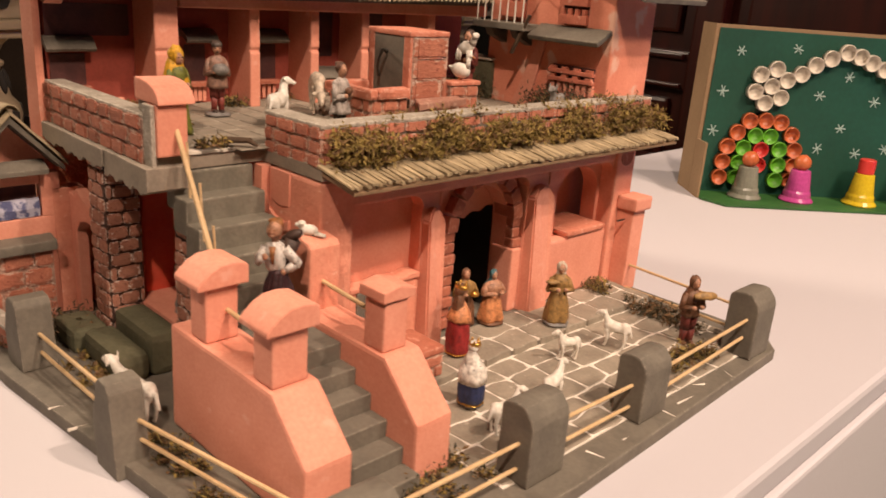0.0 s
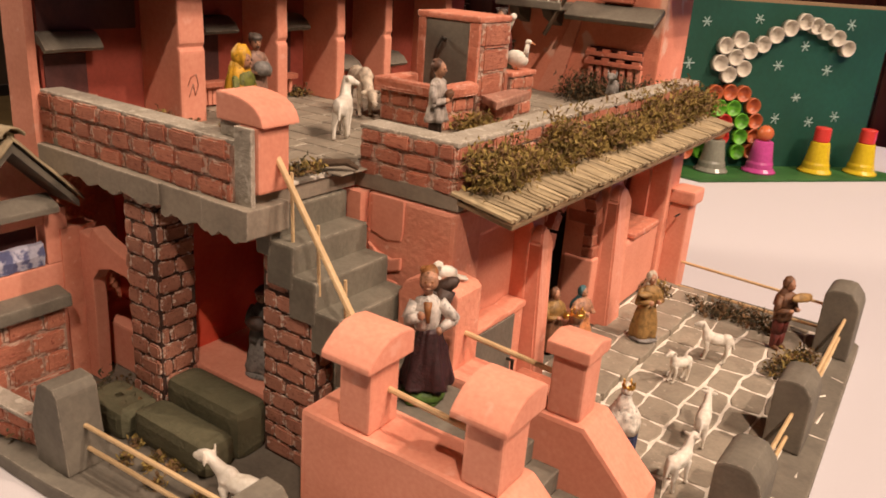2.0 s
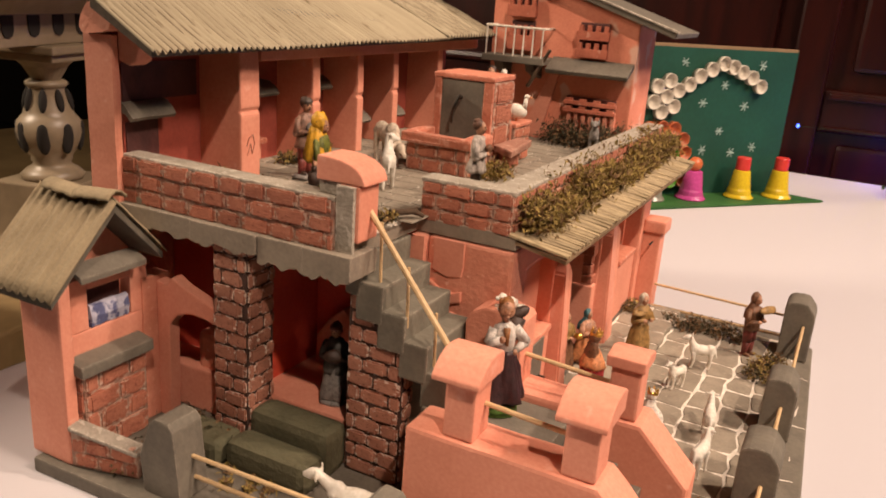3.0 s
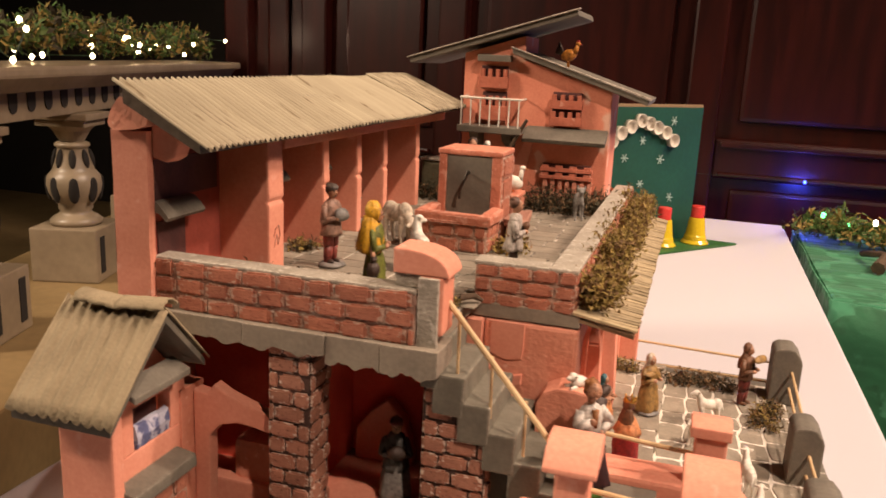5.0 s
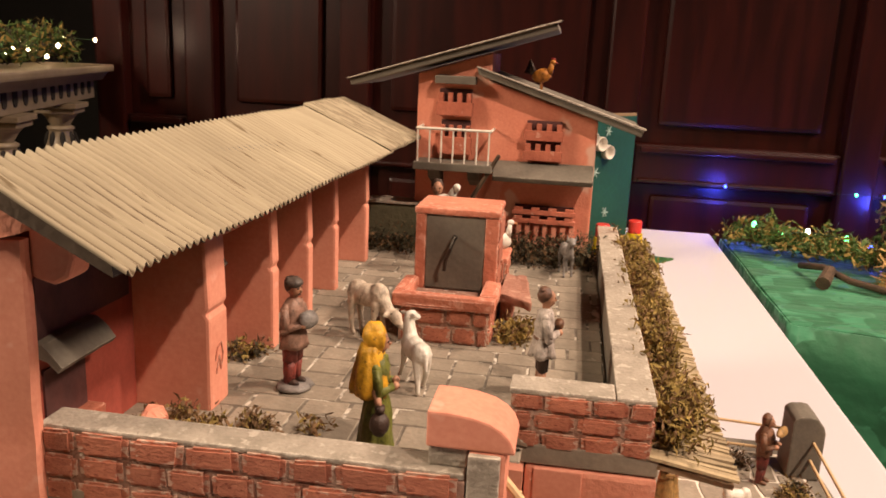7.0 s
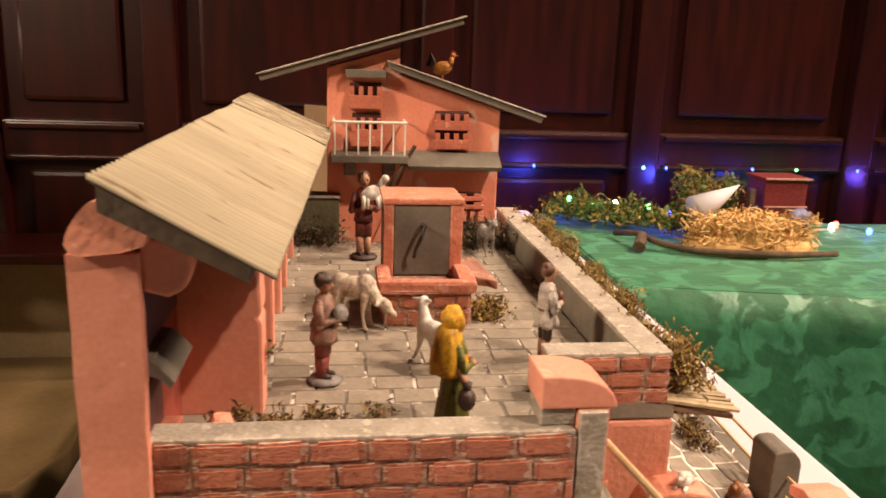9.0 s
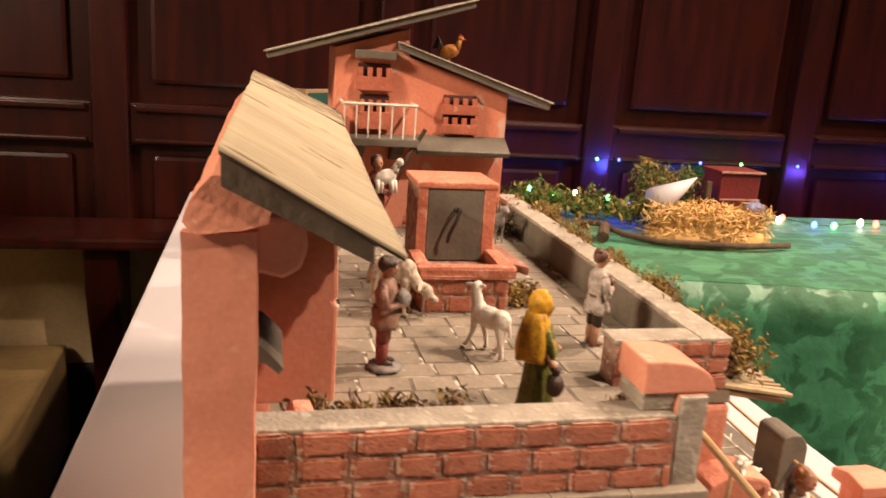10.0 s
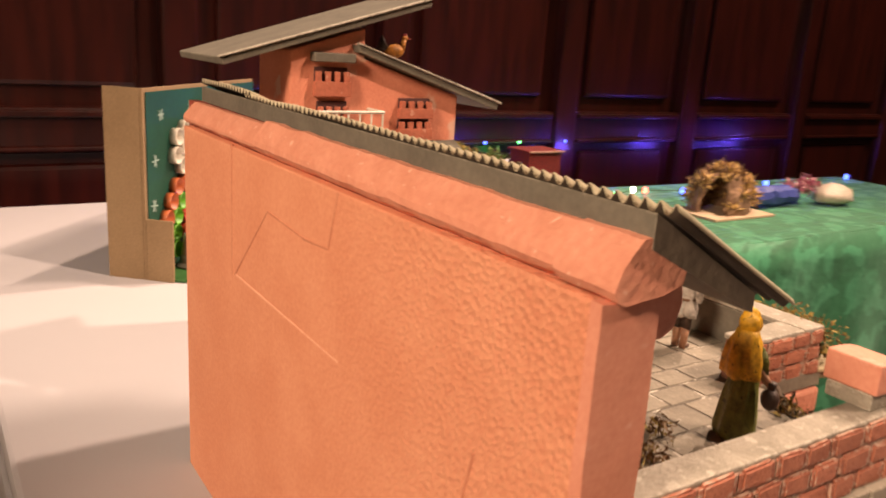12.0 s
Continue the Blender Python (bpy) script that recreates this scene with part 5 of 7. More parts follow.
for y0, y1, xa, xb, xe in ((0.243, 0.279, -0.5045, -0.374, -0.337), (0.331, 0.364, -0.467, -0.371, -0.334)):
    b = Build()
    b.prism([(xa, 0.0121), (xe, 0.0121), (xe, 0.0575), (xb, 0.0935), (xa, 0.0935)], "y", y0, y1, 0.003)
    bmesh.ops.subdivide_edges(b.bm, edges=list(b.bm.edges), cuts=3, use_grid_fill=True)
    for v in b.bm.verts:
        v.co += Vector(noise.noise_vector(v.co * 45)) * 0.0006
    part("side_wall", b, SALMON, gate)
solid("landing", GREY, gate, -0.512, -0.418, 0.2795, 0.3305, 0.0121, 0.0875, bevel=0.001)
for k in range(5):
    solid("step", GREY, gate, -0.4175 + 0.018 * k, -0.400 + 0.018 * k, 0.2795, 0.3305, 0.0121, 0.0745 - 0.0125 * k, bevel=0.001)
capped_post("salmon gate post with a rounded cap", (-0.4785, -0.4570, 0.2455, 0.2705), (-0.4855, -0.4525, 0.2380, 0.2765), 0.0938, 0.1345, BARREL, "x")
capped_post("salmon gate post with a rounded cap", (-0.3985, -0.3765, 0.2455, 0.2720), (-0.4040, -0.3720, 0.2390, 0.2775), 0.0938, 0.1315, BARREL, "x")
capped_post("slim salmon gate post with a low hipped cap", (-0.397, -0.3755, 0.3335, 0.3545), (-0.4005, -0.3735, 0.3305, 0.3600), 0.0938, 0.1315, HIP, "x")
slabp = thing("rounded_slab", "salmon round-topped slab at the stair landing", "post")
b = Build()
b.prism([(-0.507, 0.0865), (-0.4635, 0.0865), (-0.4635, 0.1435), (-0.467, 0.147), (-0.480, 0.1495), (-0.494, 0.149), (-0.504, 0.144), (-0.509, 0.135)], "y", 0.335, 0.363, 0.002)
part("slab", b, SALMON_ROUGH, slabp)
# wall trough between the corner block and the first buttress
tr = thing("wall_trough", "salmon wall trough with a grey front panel and small iron tap", "trough")
solid("trough_body", SALMON_ROUGH, tr, -0.5028, -0.488, 0.3925, 0.4715, 0.0185, 0.086, bevel=0.002)
b = Build()
b.prism([(0.3925, 0.0862), (0.4715, 0.0862), (0.4715, 0.0915), (0.462, 0.0925), (0.450, 0.0900), (0.432, 0.0920), (0.415, 0.0895), (0.3925, 0.0910)], "x", -0.5028, -0.4862, 0.0012)
part("trough_rim", b, SALMON_ROUGH, tr, "uneven salmon rim")
solid("front_panel", GREY, tr, -0.4878, -0.4862, 0.400, 0.455, 0.028, 0.0855, bevel=0.0006)
b = Build()
b.rod((-0.4866, 0.449, 0.050), (-0.481, 0.449, 0.0495), 0.0011, seg=8)
b.rod((-0.481, 0.449, 0.0505), (-0.481, 0.449, 0.038), 0.0015, 0.0009, seg=8)
part("tap", b, IRON, tr, "small dark iron tap")
for y in (0.262, 0.347):
    r = thing("gate_rail", "pale bamboo stick rail between gate posts", "rail", "stick rails")
    b = Build()
    b.rod((-0.466, y, 0.1165), (-0.392, y, 0.112), 0.0018)
    part("stick", b, STICK, r)


bb = thing("brick_block", "low block of terracotta bricks beside the gate stairs", "bricks")
solid("core", MORTAR, bb, -0.472, -0.430, 0.410, 0.450, 0.0185, 0.040, bevel=0.001)
bricks(bb, (-0.472, 0.410), (1, 0), 0.042, 0.019, 0.040, 2, 0.030, seed=61)
bricks(bb, (-0.430, 0.410), (0, 1), 0.040, 0.019, 0.040, 2, 0.030, seed=62)
solid("top_brick", BRICK, bb, -0.473, -0.429, 0.409, 0.451, 0.0402, 0.047, bevel=0.002)

# ---- fences ----
def fence_post(x0, x1, y0, y1, z0, z1, clip):
    p = thing("fence_post", "grey foam fence post with a clipped top", "fence post", "fence posts")
    w, h = x1 - x0, z1 - z0
    prof = [(0, 0), (1, 0), (1, 0.76), (0.93, 0.86), (0.70, 0.985), (0.5, 1), (0.2, 0.985), (0.06, 0.95), (0, 0.9)] if clip > 0 else [(0, 0), (1, 0), (1, 0.88), (0.9, 0.97), (0.55, 1), (0.4, 0.95), (0, 0.5)]
    b = Build()
    b.prism([(x0 + w * u, z0 + h * v) for u, v in prof], "y", y0, y1, 0.0018)
    part("shaft", b, GREY, p)
    return p


fence_post(-0.311, -0.280, 0.720, 0.759, 0.0125, 0.078, 1)
fence_post(-0.3075, -0.2805, 0.527, 0.566, 0.0125, 0.069, 1)
fence_post(-0.310, -0.2810, 0.387, 0.428, 0.0125, 0.073, 1)
fence_post(-0.310, -0.2810, 0.232, 0.272, 0.0125, 0.062, 1)
for x0, x1, y0, y1, z0, z1 in ((-0.680, -0.645, 0.184, 0.212, 0.0125, 0.0745), (-0.508, -0.474, 0.1865, 0.211, 0.0005, 0.0725)):
    leaning = fence_post(x0, x1, y0, y1, z0, z1, -1)
    foot = Matrix.Translation((x1, y0, z0))
    leaning.matrix_world = foot @ Matrix.Rotation(radians(-6), 4, "Y") @ foot.inverted()
RAILS = (((-0.300, 0.757, 0.048), (-0.475, 0.785, 0.043)), ((-0.300, 0.757, 0.024), (-0.475, 0.785, 0.015)),
         ((-0.290, 0.725, 0.052), (-0.290, 0.568, 0.046)), ((-0.291, 0.735, 0.034), (-0.290, 0.568, 0.026)),
         ((-0.292, 0.540, 0.043), (-0.292, 0.420, 0.046)), ((-0.292, 0.540, 0.024), (-0.292, 0.420, 0.026)),
         ((-0.292, 0.395, 0.044), (-0.292, 0.262, 0.046)), ((-0.292, 0.395, 0.024), (-0.292, 0.262, 0.026)),
         ((-0.650, 0.200, 0.0425), (-0.518, 0.205, 0.042)), ((-0.650, 0.200, 0.0265), (-0.518, 0.205, 0.025)),
         ((-0.492, 0.203, 0.040), (-0.304, 0.240, 0.042)), ((-0.492, 0.203, 0.026), (-0.304, 0.240, 0.024)))
for p, q in RAILS:
    r = thing("fence_rail", "thin pale bamboo stick fence rail", "rail", "stick rails")
    b = Build()
    b.rod(p, q, 0.0016)
    part("stick", b, STICK, r)
pr = thing("end_post", "stepped salmon post at the end of the facade", "post")
solid("shaft", SALMON, pr, -0.484, -0.462, 0.775, 0.80, 0.0121, 0.108, bevel=0.002)
solid("head", SALMON, pr, -0.484, -0.457, 0.771, 0.804, 0.1082, 0.124, bevel=0.003)

b = Build()
b.rod((-0.470, 0.7705, 0.098), (-0.470, 0.757, 0.0985), 0.0011, seg=6)
part("nail", b, IRON, pr)

# ---- cottage ----
cot = thing("cottage", "small salmon cottage with a corrugated gable roof", "model house")
solid("front_wall", SALMON, cot, -0.787, -0.745, 0.176, 0.186, 0.0121, 0.152, bevel=0.002)
solid("rear_wall", SALMON, cot, -0.787, -0.778, 0.1865, 0.238, 0.0121, 0.150, bevel=0.002)
solid("side_wall", SALMON, cot, -0.764, -0.753, 0.1865, 0.262, 0.0121, 0.109, bevel=0.001)
solid("window_jamb", SALMON, cot, -0.764, -0.753, 0.1865, 0.206, 0.1092, 0.150, bevel=0.001)
solid("window_jamb", SALMON, cot, -0.764, -0.753, 0.245, 0.262, 0.1092, 0.150, bevel=0.001)
solid("window_lintel", SALMON, cot, -0.764, -0.753, 0.2062, 0.2448, 0.140, 0.150, bevel=0.001)
b = Build()
b.prism([(0.176, 0.1505), (0.258, 0.1505), (0.2585, 0.157), (0.219, 0.198), (0.176, 0.157)], "x", -0.778, -0.768)
part("gable", b, SALMON_ROUGH, cot)
b = Build()
b.lumpy([(-0.766, 0.255), (-0.7515, 0.2555), (-0.7505, 0.282), (-0.766, 0.283)], "z", 0.0121, 0.134, 12, 0.0010, 90.0)
part("jamb", b, SALMON_ROUGH, cot)
# back panel with the window's inner shade in its colour
solid("window_back", paint_dark, cot, -0.7675, -0.7645, 0.2063, 0.2447, 0.1093, 0.1398, bevel=0)
CURTAIN = shade("blue white curtain", (0.10, 0.11, 0.22), (0.45, 0.45, 0.55), 0.8, 120, 400, 0.2, mix_at=(0.45, 0.55))
b = Build()
b.lumpy([(-0.757, 0.110), (-0.7535, 0.110), (-0.752, 0.118), (-0.7535, 0.126), (-0.757, 0.127)], "y", 0.208, 0.243, 14, 0.0008, 160.0)
part("curtain", b, CURTAIN, cot, "gathered bluish white curtain")
b = Build()
b.prism([(-0.7528, 0.159), (-0.7528, 0.1635), (-0.738, 0.1565), (-0.738, 0.1515)], "y", 0.190, 0.249, 0.0012)
part("shop_awning", b, GREY, cot)
b = Build()
b.prism([(-0.7528, 0.083), (-0.7528, 0.0935), (-0.736, 0.0905), (-0.7355, 0.081)], "y", 0.184, 0.2505, 0.0016)
part("counter", b, GREY, cot)
solid("counter_core", MORTAR, cot, -0.7528, -0.743, 0.190, 0.248, 0.0121, 0.0825, bevel=0.001)
bricks(cot, (-0.743, 0.190), (0, 1), 0.058, 0.013, 0.082, 4, 0.028, seed=51)
bricks(cot, (-0.7525, 0.190), (1, 0), 0.0095, 0.013, 0.082, 4, 0.028, seed=53)
for side, (xa, xb, y1, z1) in enumerate(((-0.812, -0.733, 0.160, 0.1485), (-0.7735, -0.733, 0.264, 0.160))):
    rows, pitch = 7, 0.0084
    vs, fs = [], []
    cnt = int((xb - xa) / pitch * 8)
    for i in range(cnt + 1):
        x = xa + (xb - xa) * i / cnt
        for j in range(rows + 1):
            f = j / rows
            a = 0.0016 * (0.8 + 0.6 * noise.noise((x * 90, f * 1.5, 7.0))) * math.sin(2 * math.pi * x / pitch + 0.8 * noise.noise((x * 70, 0, 3))) + 0.0008 * noise.noise((x * 60, f * 2, side * 5.0))
            vs.append((x, 0.219 + (y1 - 0.219) * f + 0.0006 * noise.noise((x * 200, f * 9, 2)), 0.2075 + (z1 - 0.2075) * f + a + 0.0010))
    for i in range(cnt):
        for j in range(rows):
            k = i * (rows + 1) + j
            fs.append((k, k + 1, k + rows + 2, k + rows + 1))
    me = bpy.data.meshes.new("roof_sheet")
    me.from_pydata(vs, [], fs)
    me.materials.append(CARD)
    me.shade_smooth()
    o = new("roof_sheet", me)
    o.parent = cot
    md = o.modifiers.new("thick", "SOLIDIFY")
    md.thickness = 0.0012
    b = Build()
    yb = y1 + (0.219 - y1) * 0.05
    b.prism([(0.219, 0.2055), (yb, z1 - 0.001), (yb, z1 - 0.006), (0.219, 0.199)], "x", xa + 0.002, xb - 0.002)
    part("roof_board", b, GREY_DARK, cot, "grey board under the corrugated sheet")
for k, (xa, xb, tilt) in enumerate(((-0.800, -0.764, -0.0012), (-0.767, -0.731, 0.0014))):
    b = Build()
    n = 10
    rings = []
    for i in range(9):
        x = xa + (xb - xa) * i / 8
        w = 0.0012 * math.sin(i * 2.1 + k)
        rings.append([b.bm.verts.new((x + 0.0008 * math.sin(j * 2.3 + i), 0.219 + (0.0085 + w) * math.sin((j / (n - 1) - 0.5) * 2.5), 0.2045 + tilt * (i / 4 - 1) + 0.0012 * k + 0.0078 * math.cos((j / (n - 1) - 0.5) * 2.5))) for j in range(n)])
    for p, q in zip(rings, rings[1:]):
        for j in range(n - 1):
            b.bm.faces.new((p[j], p[j + 1], q[j + 1], q[j]))
    o = part("ridge_tile", b, CARD, cot, smooth=True)
    md = o.modifiers.new("thick", "SOLIDIFY")
    md.thickness = 0.0013
low = thing("low_brick_wall", "low grey-topped brick wall beside the cottage", "wall")
b = Build()
b.prism([(-0.744, 0.0122), (-0.690, 0.0122), (-0.690, 0.031), (-0.744, 0.0425)], "y", 0.1765, 0.1865, 0.001)
part("core", b, MORTAR, low)
bricks(low, (-0.744, 0.1765), (1, 0), 0.054, 0.013, 0.037, 2, 0.024, seed=52)
b = Build()
b.prism([(-0.744, 0.0428), (-0.689, 0.0313), (-0.689, 0.0345), (-0.744, 0.0462)], "y", 0.1735, 0.1875, 0.001)
part("coping", b, COPING, low)
corner = Matrix.Translation((-0.744, 0.1765, 0))
low.matrix_world = corner @ Matrix.Rotation(radians(15), 4, "Z") @ corner.inverted()
back = thing("mossy_back_wall", "low dark mossy wall at the back of the terrace", "wall")
solid("core", SLATE, back, -0.752, -0.690, 0.768, 0.792, 0.2, 0.248, bevel=0.004)
solid("coping", COPING, back, -0.753, -0.689, 0.766, 0.794, 0.2483, 0.2515, bevel=0.001)


b = Build()
loop = [(0.356, 0.229), (0.359, 0.236), (0.364, 0.238), (0.366, 0.230), (0.363, 0.222), (0.361, 0.231), (0.357, 0.221)]
for (ya, za), (yb, zb) in zip(loop, loop[1:]):
    b.rod((-0.7325, ya, za), (-0.7325, yb, zb), 0.0004, seg=5)
part("wire_ring", b, BRICK, wing, "thin twisted wire on the partition")
for c, r in (((-0.762, 0.292, 0.209), (0.010, 0.009, 0.012)), ((-0.752, 0.322, 0.206), (0.008, 0.008, 0.009))):
    b = Build()
    b.ball(c, r, seg=10)
    for v in b.bm.verts:
        v.co += Vector(noise.noise_vector(v.co * 130)) * 0.003
    part("foam_lump", b, SALMON_ROUGH, wing, "broken salmon foam lump")
# scored lines on the outer wall of the long wing, drawn as darker and paler strips
SCORED = shade("scored salmon", (0.60, 0.235, 0.135), (0.56, 0.205, 0.118), 0.9, 60, 300, 0.1)
PALE_LINE = shade("rubbed pale salmon", (0.80, 0.40, 0.26), (0.78, 0.37, 0.24), 0.9, 60, 300, 0.1)
LINES = (((0.643, 0.318), (0.643, 0.220)), ((0.636, 0.222), (0.571, 0.283)), ((0.571, 0.283), (0.512, 0.279)), ((0.512, 0.279), (0.476, 0.281)), ((0.476, 0.281), (0.465, 0.316)), ((0.634, 0.222), (0.459, 0.219)), ((0.325, 0.229), (0.344, 0.150)))
for (ya, za), (yb, zb) in LINES:
    b = Build()
    b.rod((-0.8001, ya, za), (-0.8001, yb, zb), 0.0012, 0.0009, 7)
    part("scored_line", b, PALE_LINE if yb == 0.459 else SCORED, wing)



# ---- green cardboard scene with bottle caps ----
PO, PD, PN = Vector((-0.70, 1.36, 0)), Vector((0.668, 0.744, 0)), Vector((0.744, -0.668, 0))
PM = Matrix.Translation(PO) @ Matrix(((PD.x, -PN.x, 0, 0), (PD.y, -PN.y, 0, 0), (0, 0, 1, 0), (0, 0, 0, 1)))
PW, PH = 0.425, 0.302


def panel_part(name, b, mats, parent, label="", smooth=False):
    """A part given in the panel's own frame: x along it, y behind it, z up."""
    bmesh.ops.transform(b.bm, matrix=PM, verts=list(b.bm.verts))
    return part(name, b, mats, parent, label, smooth)


box = thing("cardboard_scene", "cut cardboard box painted green as a night scene", "cardboard box")
b = Build()
b.box(-0.003, PW, 0.0005, 0.005, 0.0, PH, 0.0006)
b.box(-0.003, 0.001, 0.0055, 0.066, 0.0, PH, 0.0006)
b.box(-0.0035, 0.0005, -0.045, 0.0, 0.0, 0.10, 0.0006)
panel_part("card", b, CARD_BROWN, box)
b = Build()
b.box(0.004, PW - 0.001, -0.0016, 0.0, 0.004, PH - 0.006, 0.0004)
panel_part("painted_back", b, PANEL_GREEN, box)
b = Build()
b.prism([(0.0, -0.0018), (PW + 0.005, -0.0018), (PW + 0.06, -0.085), (0.03, -0.10), (0.0, -0.06)], "z", 0.0006, 0.005, 0.0006)
panel_part("painted_floor", b, GRASS_GREEN, box)


def cap_mesh():
    b = Build()
    n = 20
    ring = lambda r, y: [b.bm.verts.new((r * math.cos(2 * math.pi * k / n), y, r * math.sin(2 * math.pi * k / n))) for k in range(n)]
    rows = [ring(0.0148, 0.0), ring(0.0150, -0.011), ring(0.0146, -0.0125), ring(0.0134, -0.0125), ring(0.0128, -0.003)]
    for a, e in zip(rows, rows[1:]):
        for k in range(n):
            b.bm.faces.new((a[k], a[(k + 1) % n], e[(k + 1) % n], e[k]))
    b.bm.faces.new(rows[0][::-1])
    b.bm.faces.new(rows[-1])
    bmesh.ops.recalc_face_normals(b.bm, faces=list(b.bm.faces))
    me = bpy.data.meshes.new("bottle_cap")
    b.bm.to_mesh(me)
    b.bm.free()
    return me


WHITE_AT = [(0.087, 0.221), (0.114, 0.232), (0.082, 0.191), (0.110, 0.202), (0.136, 0.214), (0.103, 0.172), (0.130, 0.183), (0.160, 0.226), (0.182, 0.243), (0.208, 0.256), (0.235, 0.268), (0.260, 0.262), (0.283, 0.253), (0.309, 0.243), (0.334, 0.226)]
ORANGE_AT = [(0.083, 0.139), (0.112, 0.141), (0.140, 0.139), (0.064, 0.117), (0.164, 0.118), (0.050, 0.091), (0.174, 0.091), (0.045, 0.063), (0.177, 0.063), (0.044, 0.034), (0.176, 0.035)]
LIME_AT = [(0.097, 0.113), (0.125, 0.113), (0.079, 0.090), (0.146, 0.090), (0.075, 0.063), (0.149, 0.062), (0.074, 0.035), (0.149, 0.034)]
for spots, mat, col in ((WHITE_AT, WHITE_CAP, "white"), (ORANGE_AT, ORANGE_CAP, "orange"), (LIME_AT, LIME_CAP, "lime green"), ([(0.112, 0.088), (0.112, 0.060)], RED_CAP, "red")):
    me = cap_mesh()
    me.materials.append(mat)
    me.shade_smooth()
    for u, z in spots:
        o = new("bottle_cap", me)
        o.parent = box
        o["label"] = f"{col} plastic bottle cap, open side out"
        o.matrix_basis = PM @ Matrix.LocRotScale((u, -0.0018, z), Euler((0, 0.7 * u * 40, 0)), (0.97, 1, 0.97))
b = Build()
FLAKE = shade("white chalk paint", (0.34, 0.45, 0.41), (0.28, 0.38, 0.34), 0.8, 60, 300, 0.0)
for u, z in [(0.048, 0.259), (0.149, 0.268), (0.027, 0.188), (0.252, 0.226), (0.205, 0.190), (0.021, 0.117), (0.256, 0.134), (0.221, 0.095), (0.294, 0.090), (0.308, 0.185), (0.347, 0.101), (0.338, 0.267)]:
    fl = Build()
    r = random.Random(int(u * 1000))
    for k in range(3):
        a = math.pi * k / 3 + r.uniform(-0.2, 0.2)
        ln = r.uniform(0.0085, 0.0115)
        fl.rod((u - ln * math.cos(a), -0.0019, z - ln * math.sin(a)), (u + ln * math.cos(a), -0.0019, z + ln * math.sin(a)), 0.0012, seg=6)
    panel_part("painted_snowflake", fl, FLAKE, box)


def cup_doll(u, y, cup, head, ball):
    d = thing("cup_doll", f"small doll of an upturned {cup.name.split()[0]} plastic cup with a cap head", "cup doll", "cup dolls")
    b = Build()
    b.lathe([(0.0295, 0.0), (0.0300, 0.002), (0.0245, 0.008), (0.0235, 0.016), (0.0215, 0.020), (0.0165, 0.0555), (0.0150, 0.0565)], (u, y, 0.0055), 24)
    panel_part("cup", b, cup, d, smooth=False)
    b = Build()
    if ball:
        b.ball((u, y, 0.075), 0.0145)
        panel_part("head", b, head, d, smooth=True)
    else:
        b.lathe([(0.0135, 0.0), (0.0142, 0.002), (0.0142, 0.024), (0.0128, 0.0255)], (u, y, 0.0625), 20)
        panel_part("head", b, head, d)
    return d


cup_doll(0.086, -0.036, GREY_CUP, ORANGE_CAP, True)
cup_doll(0.181, -0.040, PINK_CUP, ORANGE_CAP, True)
cup_doll(0.300, -0.040, YELLOW_CUP, RED_CAP, False)
cup_doll(0.392, -0.048, YELLOW_CUP, RED_CAP, False)


# ---- figurines: each one plain mesh ----
def paint(name, c, rough=0.55):
    return shade(name, c, tuple(v * 0.55 for v in c), rough, 240, 800, 0.25, tuple(v * 0.3 for v in c), 0.63, 330, mix_at=(0.40, 0.68))


SKIN = paint("figurine skin", (0.46, 0.235, 0.14))
HAIR = paint("figurine dark hair", (0.055, 0.03, 0.02))
BROWN = paint("figurine brown", (0.17, 0.075, 0.035))
MAROON = paint("figurine maroon", (0.16, 0.03, 0.022))
CRIMSON = paint("figurine crimson", (0.30, 0.02, 0.02))
OCHRE = paint("figurine ochre", (0.33, 0.19, 0.06))
YELLOW = paint("figurine yellow", (0.68, 0.36, 0.02))
OLIVE = paint("figurine olive", (0.15, 0.16, 0.025))
TEAL = paint("figurine teal", (0.05, 0.14, 0.16))
NAVY = paint("figurine navy", (0.025, 0.035, 0.10))
PLUM = paint("figurine plum", (0.036, 0.011, 0.013))
STONE = paint("figurine grey", (0.24, 0.22, 0.20))
CREAM = paint("figurine cream", (0.62, 0.52, 0.40))
WHITE_CLOTH = paint("figurine white cape", (0.80, 0.74, 0.65))
PEACH = paint("figurine peach", (0.62, 0.25, 0.10))
GOLD = shade("figurine gold", (0.75, 0.45, 0.12), (0.55, 0.30, 0.06), 0.3, 200, 600, 0.2, metal=0.9)
TURF = paint("figurine green base", (0.06, 0.13, 0.015))


